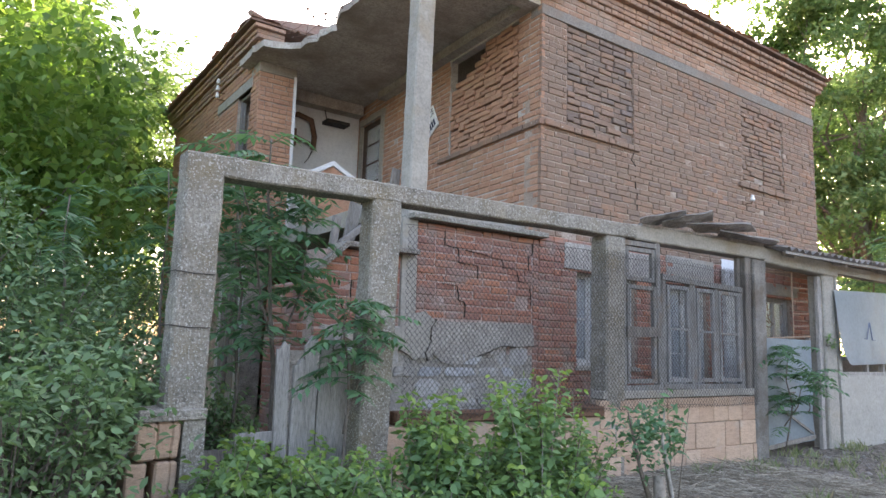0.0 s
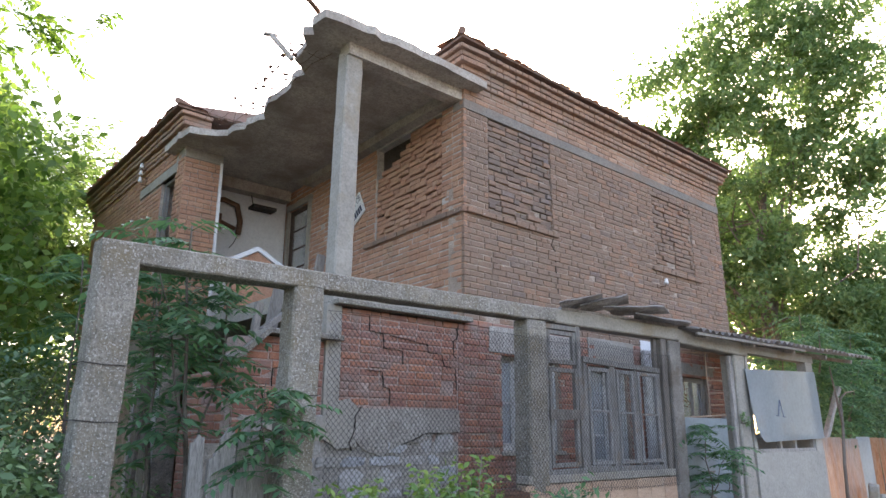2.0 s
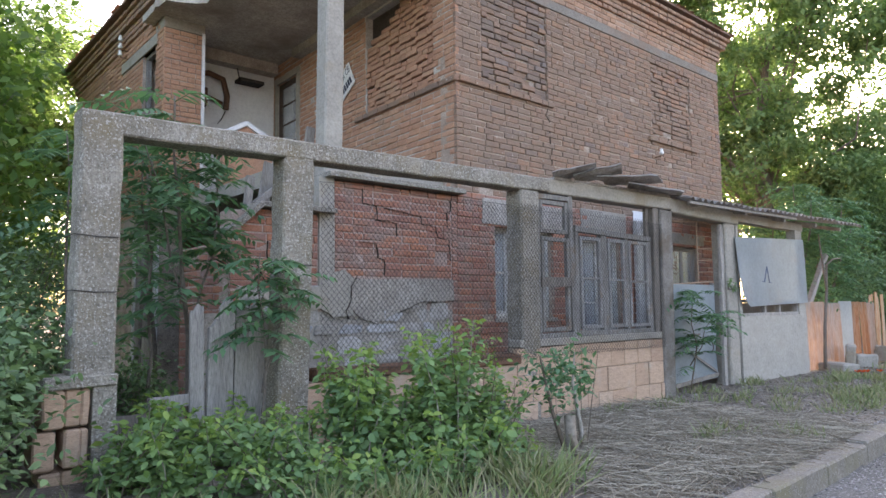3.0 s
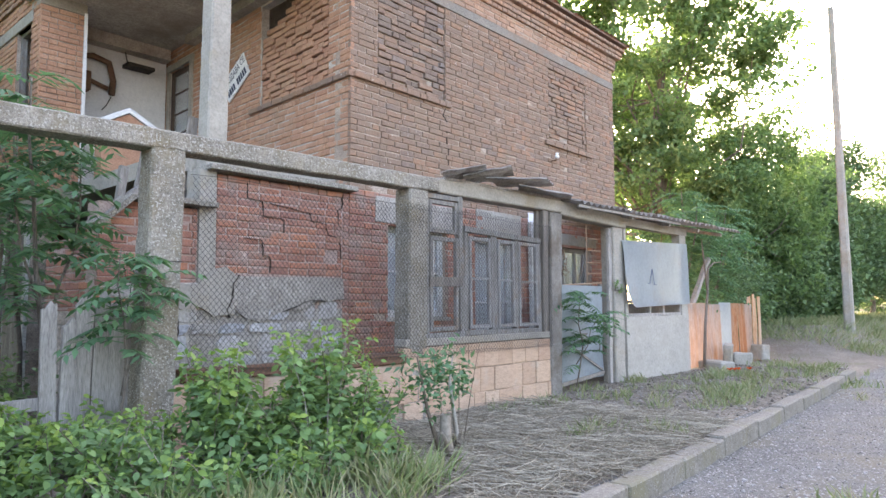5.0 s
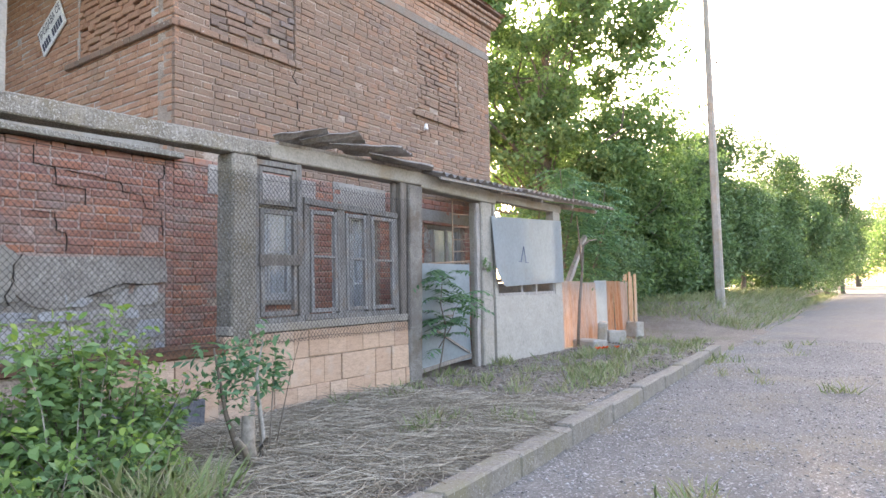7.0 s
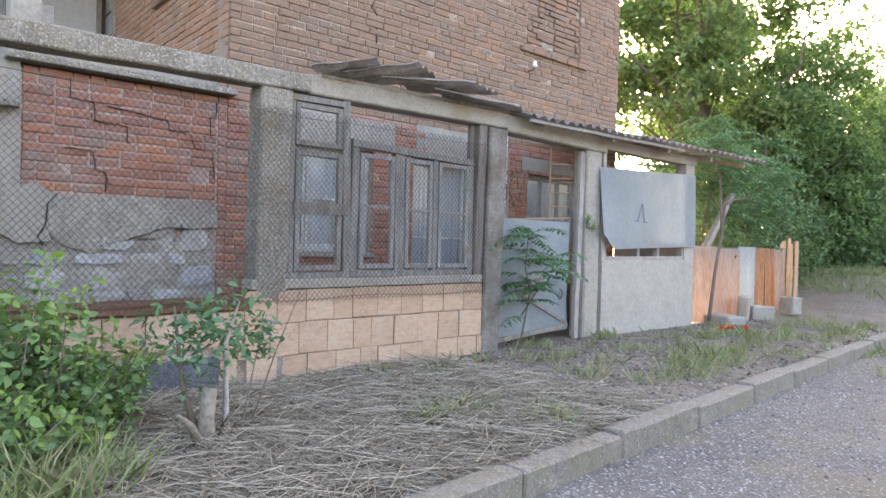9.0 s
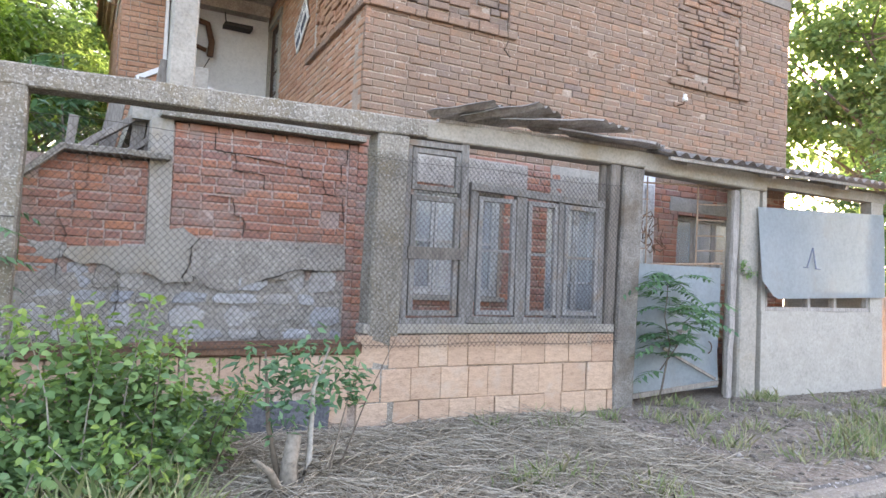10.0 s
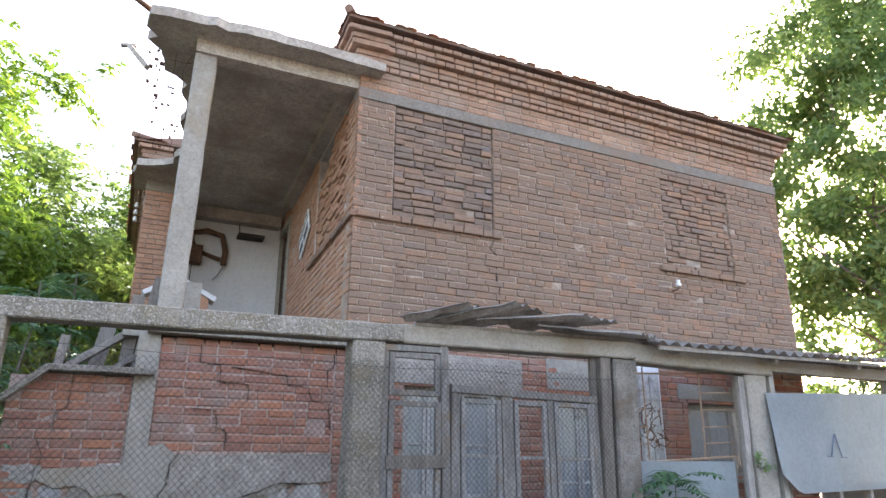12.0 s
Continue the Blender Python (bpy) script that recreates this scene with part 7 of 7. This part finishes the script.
# poppies
for k, (x, y) in enumerate(((10.16, 3.13), (10.22, 3.10), (10.32, 2.98), (10.12, 3.18))):
    ob = thing("poppy", "orange-red poppy flower in the verge grass", "flower", at=on_ground(x, y), group="poppies")
    bm = bmesh.new()
    g = ground_height(x, y)
    rod(bm, [(x, y, g), (x + 0.01, y, g + 0.1), (x + 0.015, y, g + 0.17)], 0.002, 4)
    part("stem", bm, M_LEAF_SHRUB, ob)
    bm = bmesh.new()
    for j in range(5):
        a = j * 1.257
        c = Vector((x + 0.015, y, g + 0.17))
        o = Vector((math.cos(a), math.sin(a), 0))
        t = Vector((-math.sin(a), math.cos(a), 0))
        vs = [bm.verts.new(p) for p in (c, c + o * 0.03 + t * 0.025 + Vector((0, 0, 0.02)), c + o * 0.045 + Vector((0, 0, 0.035)), c + o * 0.03 - t * 0.025 + Vector((0, 0, 0.02)))]
        bm.faces.new(vs)
    bmesh.ops.solidify(bm, geom=bm.faces[:], thickness=0.001)
    sharpen(bm)
    part("petals", bm, M_POPPY, ob)

# ---- pieces of walls, last ----
near_front = lambda s: abs(s[0] - 1.6) + 0.6 * abs(s[1] - 3.0)
rag = lambda p: (lambda u, z, r: r.random() > p)
brickwork(front, TIP, -0.004, FRONT_LEN, 0.0, 2.464, M_BRICK_RED, FRONT_HOLES, seed=14, near=near_front, wild=0.15, proud=0.006, limit=150)
brickwork(front, TIP, -0.004, FRONT_LEN, 2.464, 5.2, M_BRICK, FRONT_HOLES, seed=1, near=near_front, wild=0.15, proud=0.006)
brickwork(front, TIP, 0.0, FRONT_LEN, 5.34, 5.58, M_BRICK_EAVES, seed=2, limit=0, proud=0.005)
inset = Matrix.Translation((0, 0.035, 0))
brickwork(side, SIDE, 0.0, SIDE_LEN + 0.010, 2.45, 5.33, M_BRICK_SIDE, SIDE_HOLES, seed=3, near=lambda s: -s[0], proud=0.005, wild=0.1)
brickwork(side, SIDE, 0.0, SIDE_LEN - 0.0, 5.34, 5.58, M_BRICK_SIDE, seed=4, limit=0)


def filled_window(name, label, place, u0, u1, z0, z1, material, seed, keep=None, joint=0.011, back=0.034, rear=None):
    ob = thing(name, label, "bricked-up window")
    bm = bmesh.new()
    box(bm, u0 + 0.004, back, z0 + 0.004, u1 - 0.004, 0.28, z1 - 0.004)
    bmesh.ops.transform(bm, matrix=place, verts=bm.verts[:])
    part("backing", bm, rear or M_MORTAR, ob)
    brickwork(ob, place @ Matrix.Translation((0, 0.02, 0)), u0 + 0.01, u1 - 0.01, z0 + 0.005, z1 - 0.005, material, seed=seed, joint=joint, keep=keep, proud=0.010, wild=0.7, limit=290)


filled_window("bricked_up_window", "window opening closed with loose dark bricks and open joints", TIP, 0.43, 1.68, 3.86, 5.2, M_BRICK_DARK, 11)
filled_window("bricked_up_window", "window opening closed with rough crumbling orange-brown bricks", TIP, 4.25, 5.45, 3.80, 5.06, M_BRICK, 12, keep=lambda u, z, r: r.random() > 0.04)
# deep backing coloured dark for the shade in joints and top gap
filled_window("bricked_up_window", "side window closed with loose bricks, a dark gap at its top", SIDE, SIDE_LEN - 2.05, SIDE_LEN - 0.45, 3.86, 5.30, M_BRICK_SIDE, 13, back=0.12, rear=M_JOINT_SHADE,
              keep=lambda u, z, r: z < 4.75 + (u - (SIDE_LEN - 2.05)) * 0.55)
brickwork(wing, WING, 0, WING_LEN, 2.6, 5.58, M_BRICK_SIDE, WING_HOLES + [(WING_LEN - 2.1, WING_LEN - 0.3, 5.15, 5.32)], seed=5, near=lambda s: -s[0])
brickwork(pillar, PILLAR, 0.0, 0.57, 2.6, 5.32, M_BRICK_SIDE, seed=6)
STAIR = Matrix.Translation((0, 5.75, 0))
brickwork(stair, STAIR, 3.69, 5.27, 1.42, 2.40, M_BRICK_RED, seed=7, joint=0.011, proud=-0.001, wild=0.1, holes=[(5.02, 5.20, 1.56, 1.72)])
STAIR_END = Matrix.Translation((2.60, 7.0, 0)) @ Matrix.Rotation(radians(-90), 4, "Z")
brickwork(stair, STAIR_END, 0.0, 1.20, 0.0, 1.72, M_BRICK_RED, seed=10, joint=0.011, proud=-0.001, wild=0.1, limit=120, near=lambda s: -s[0])
brickwork(stair, STAIR, 5.275, 5.372, 0.0, 2.40, M_BRICK_RED, seed=9, joint=0.011, proud=-0.001, headers=1.0)
brickwork(stair, STAIR, 2.60, 3.50, 1.05, 2.03, M_BRICK_RED, seed=8, joint=0.011, proud=-0.001, wild=0.1, holes=[(2.2, 2.70, 1.80, 2.1), (2.2, 2.82, 1.93, 2.1), (2.88, 3.5, 1.0, 1.30)])


# open cracks in the masonry
def crack(owner, name, pts, place, width, seed):
    rnd = random.Random(seed)
    bm = bmesh.new()
    fine = []
    for p, q in zip(pts, pts[1:]):
        for i in range(4):
            k = i / 4
            fine.append((p[0] + (q[0] - p[0]) * k + rnd.uniform(-0.006, 0.006), p[1] + (q[1] - p[1]) * k + rnd.uniform(-0.006, 0.006)))
    fine.append(pts[-1])
    for p, q in zip(fine, fine[1:]):
        d = Vector((q[0] - p[0], q[1] - p[1])).normalized()
        w = width * rnd.uniform(0.15, 0.75)
        s = Vector((-d.y, d.x)) * w / 2
        vs = [bm.verts.new(place @ Vector((c[0], dep, c[1]))) for dep in (-0.012, 0.02) for c in ((p[0] - s.x, p[1] - s.y), (p[0] + s.x, p[1] + s.y), (q[0] + s.x, q[1] + s.y), (q[0] - s.x, q[1] - s.y))]
        for f in ((0, 1, 2, 3), (4, 7, 6, 5), (0, 4, 5, 1), (1, 5, 6, 2), (2, 6, 7, 3), (3, 7, 4, 0)):
            bm.faces.new([vs[i] for i in f])
    part(name, bm, M_CRACK, owner)


M_CRACK = surface("deep_crack_shadow", [(0.3, (0.03, 0.024, 0.02)), (0.7, (0.06, 0.05, 0.042))], coarse=8, fine=60)
for pts, w in (([(4.02, 2.34), (4.02, 2.18), (4.20, 2.17), (4.21, 2.02), (4.46, 2.0), (4.47, 1.86)], 0.012), ([(4.30, 2.16), (4.80, 2.10), (4.82, 2.02), (5.02, 2.0), (5.05, 1.88), (5.22, 1.86), (5.24, 1.62)], 0.014),
               ([(5.26, 2.36), (5.25, 2.2), (5.19, 2.18), (5.20, 2.0), (5.24, 1.98)], 0.012), ([(4.0, 1.78), (4.2, 1.76), (4.22, 1.62), (4.3, 1.6), (4.3, 1.44)], 0.010),
               ([(3.05, 2.02), (3.04, 1.75), (2.96, 1.72), (2.95, 1.5)], 0.006), ([(2.86, 1.5), (2.92, 1.36), (2.88, 1.26), (2.86, 1.0)], 0.02)):
    crack(stair, "crack", pts, STAIR, w * 0.42, int(pts[0][0] * 100))
for pts, w in (([(3.93, 1.40), (3.86, 1.30), (3.87, 1.18), (3.80, 1.06), (3.84, 0.98)], 0.016), ([(4.45, 1.03), (4.62, 1.08), (4.78, 1.15), (5.0, 1.14)], 0.016), ([(3.3, 1.02), (3.32, 0.86), (3.28, 0.7)], 0.010)):
    crack(stair, "crack", pts, Matrix.Translation((0, 5.726, 0)), w, int(pts[0][0] * 77))
for pts, w in (([(1.68, 3.78), (1.62, 3.66), (1.70, 3.6), (1.70, 3.3), (1.74, 3.24), (1.73, 3.0)], 0.012),):
    crack(front, "crack", pts, TIP, w * 0.7, int(pts[0][0] * 55))
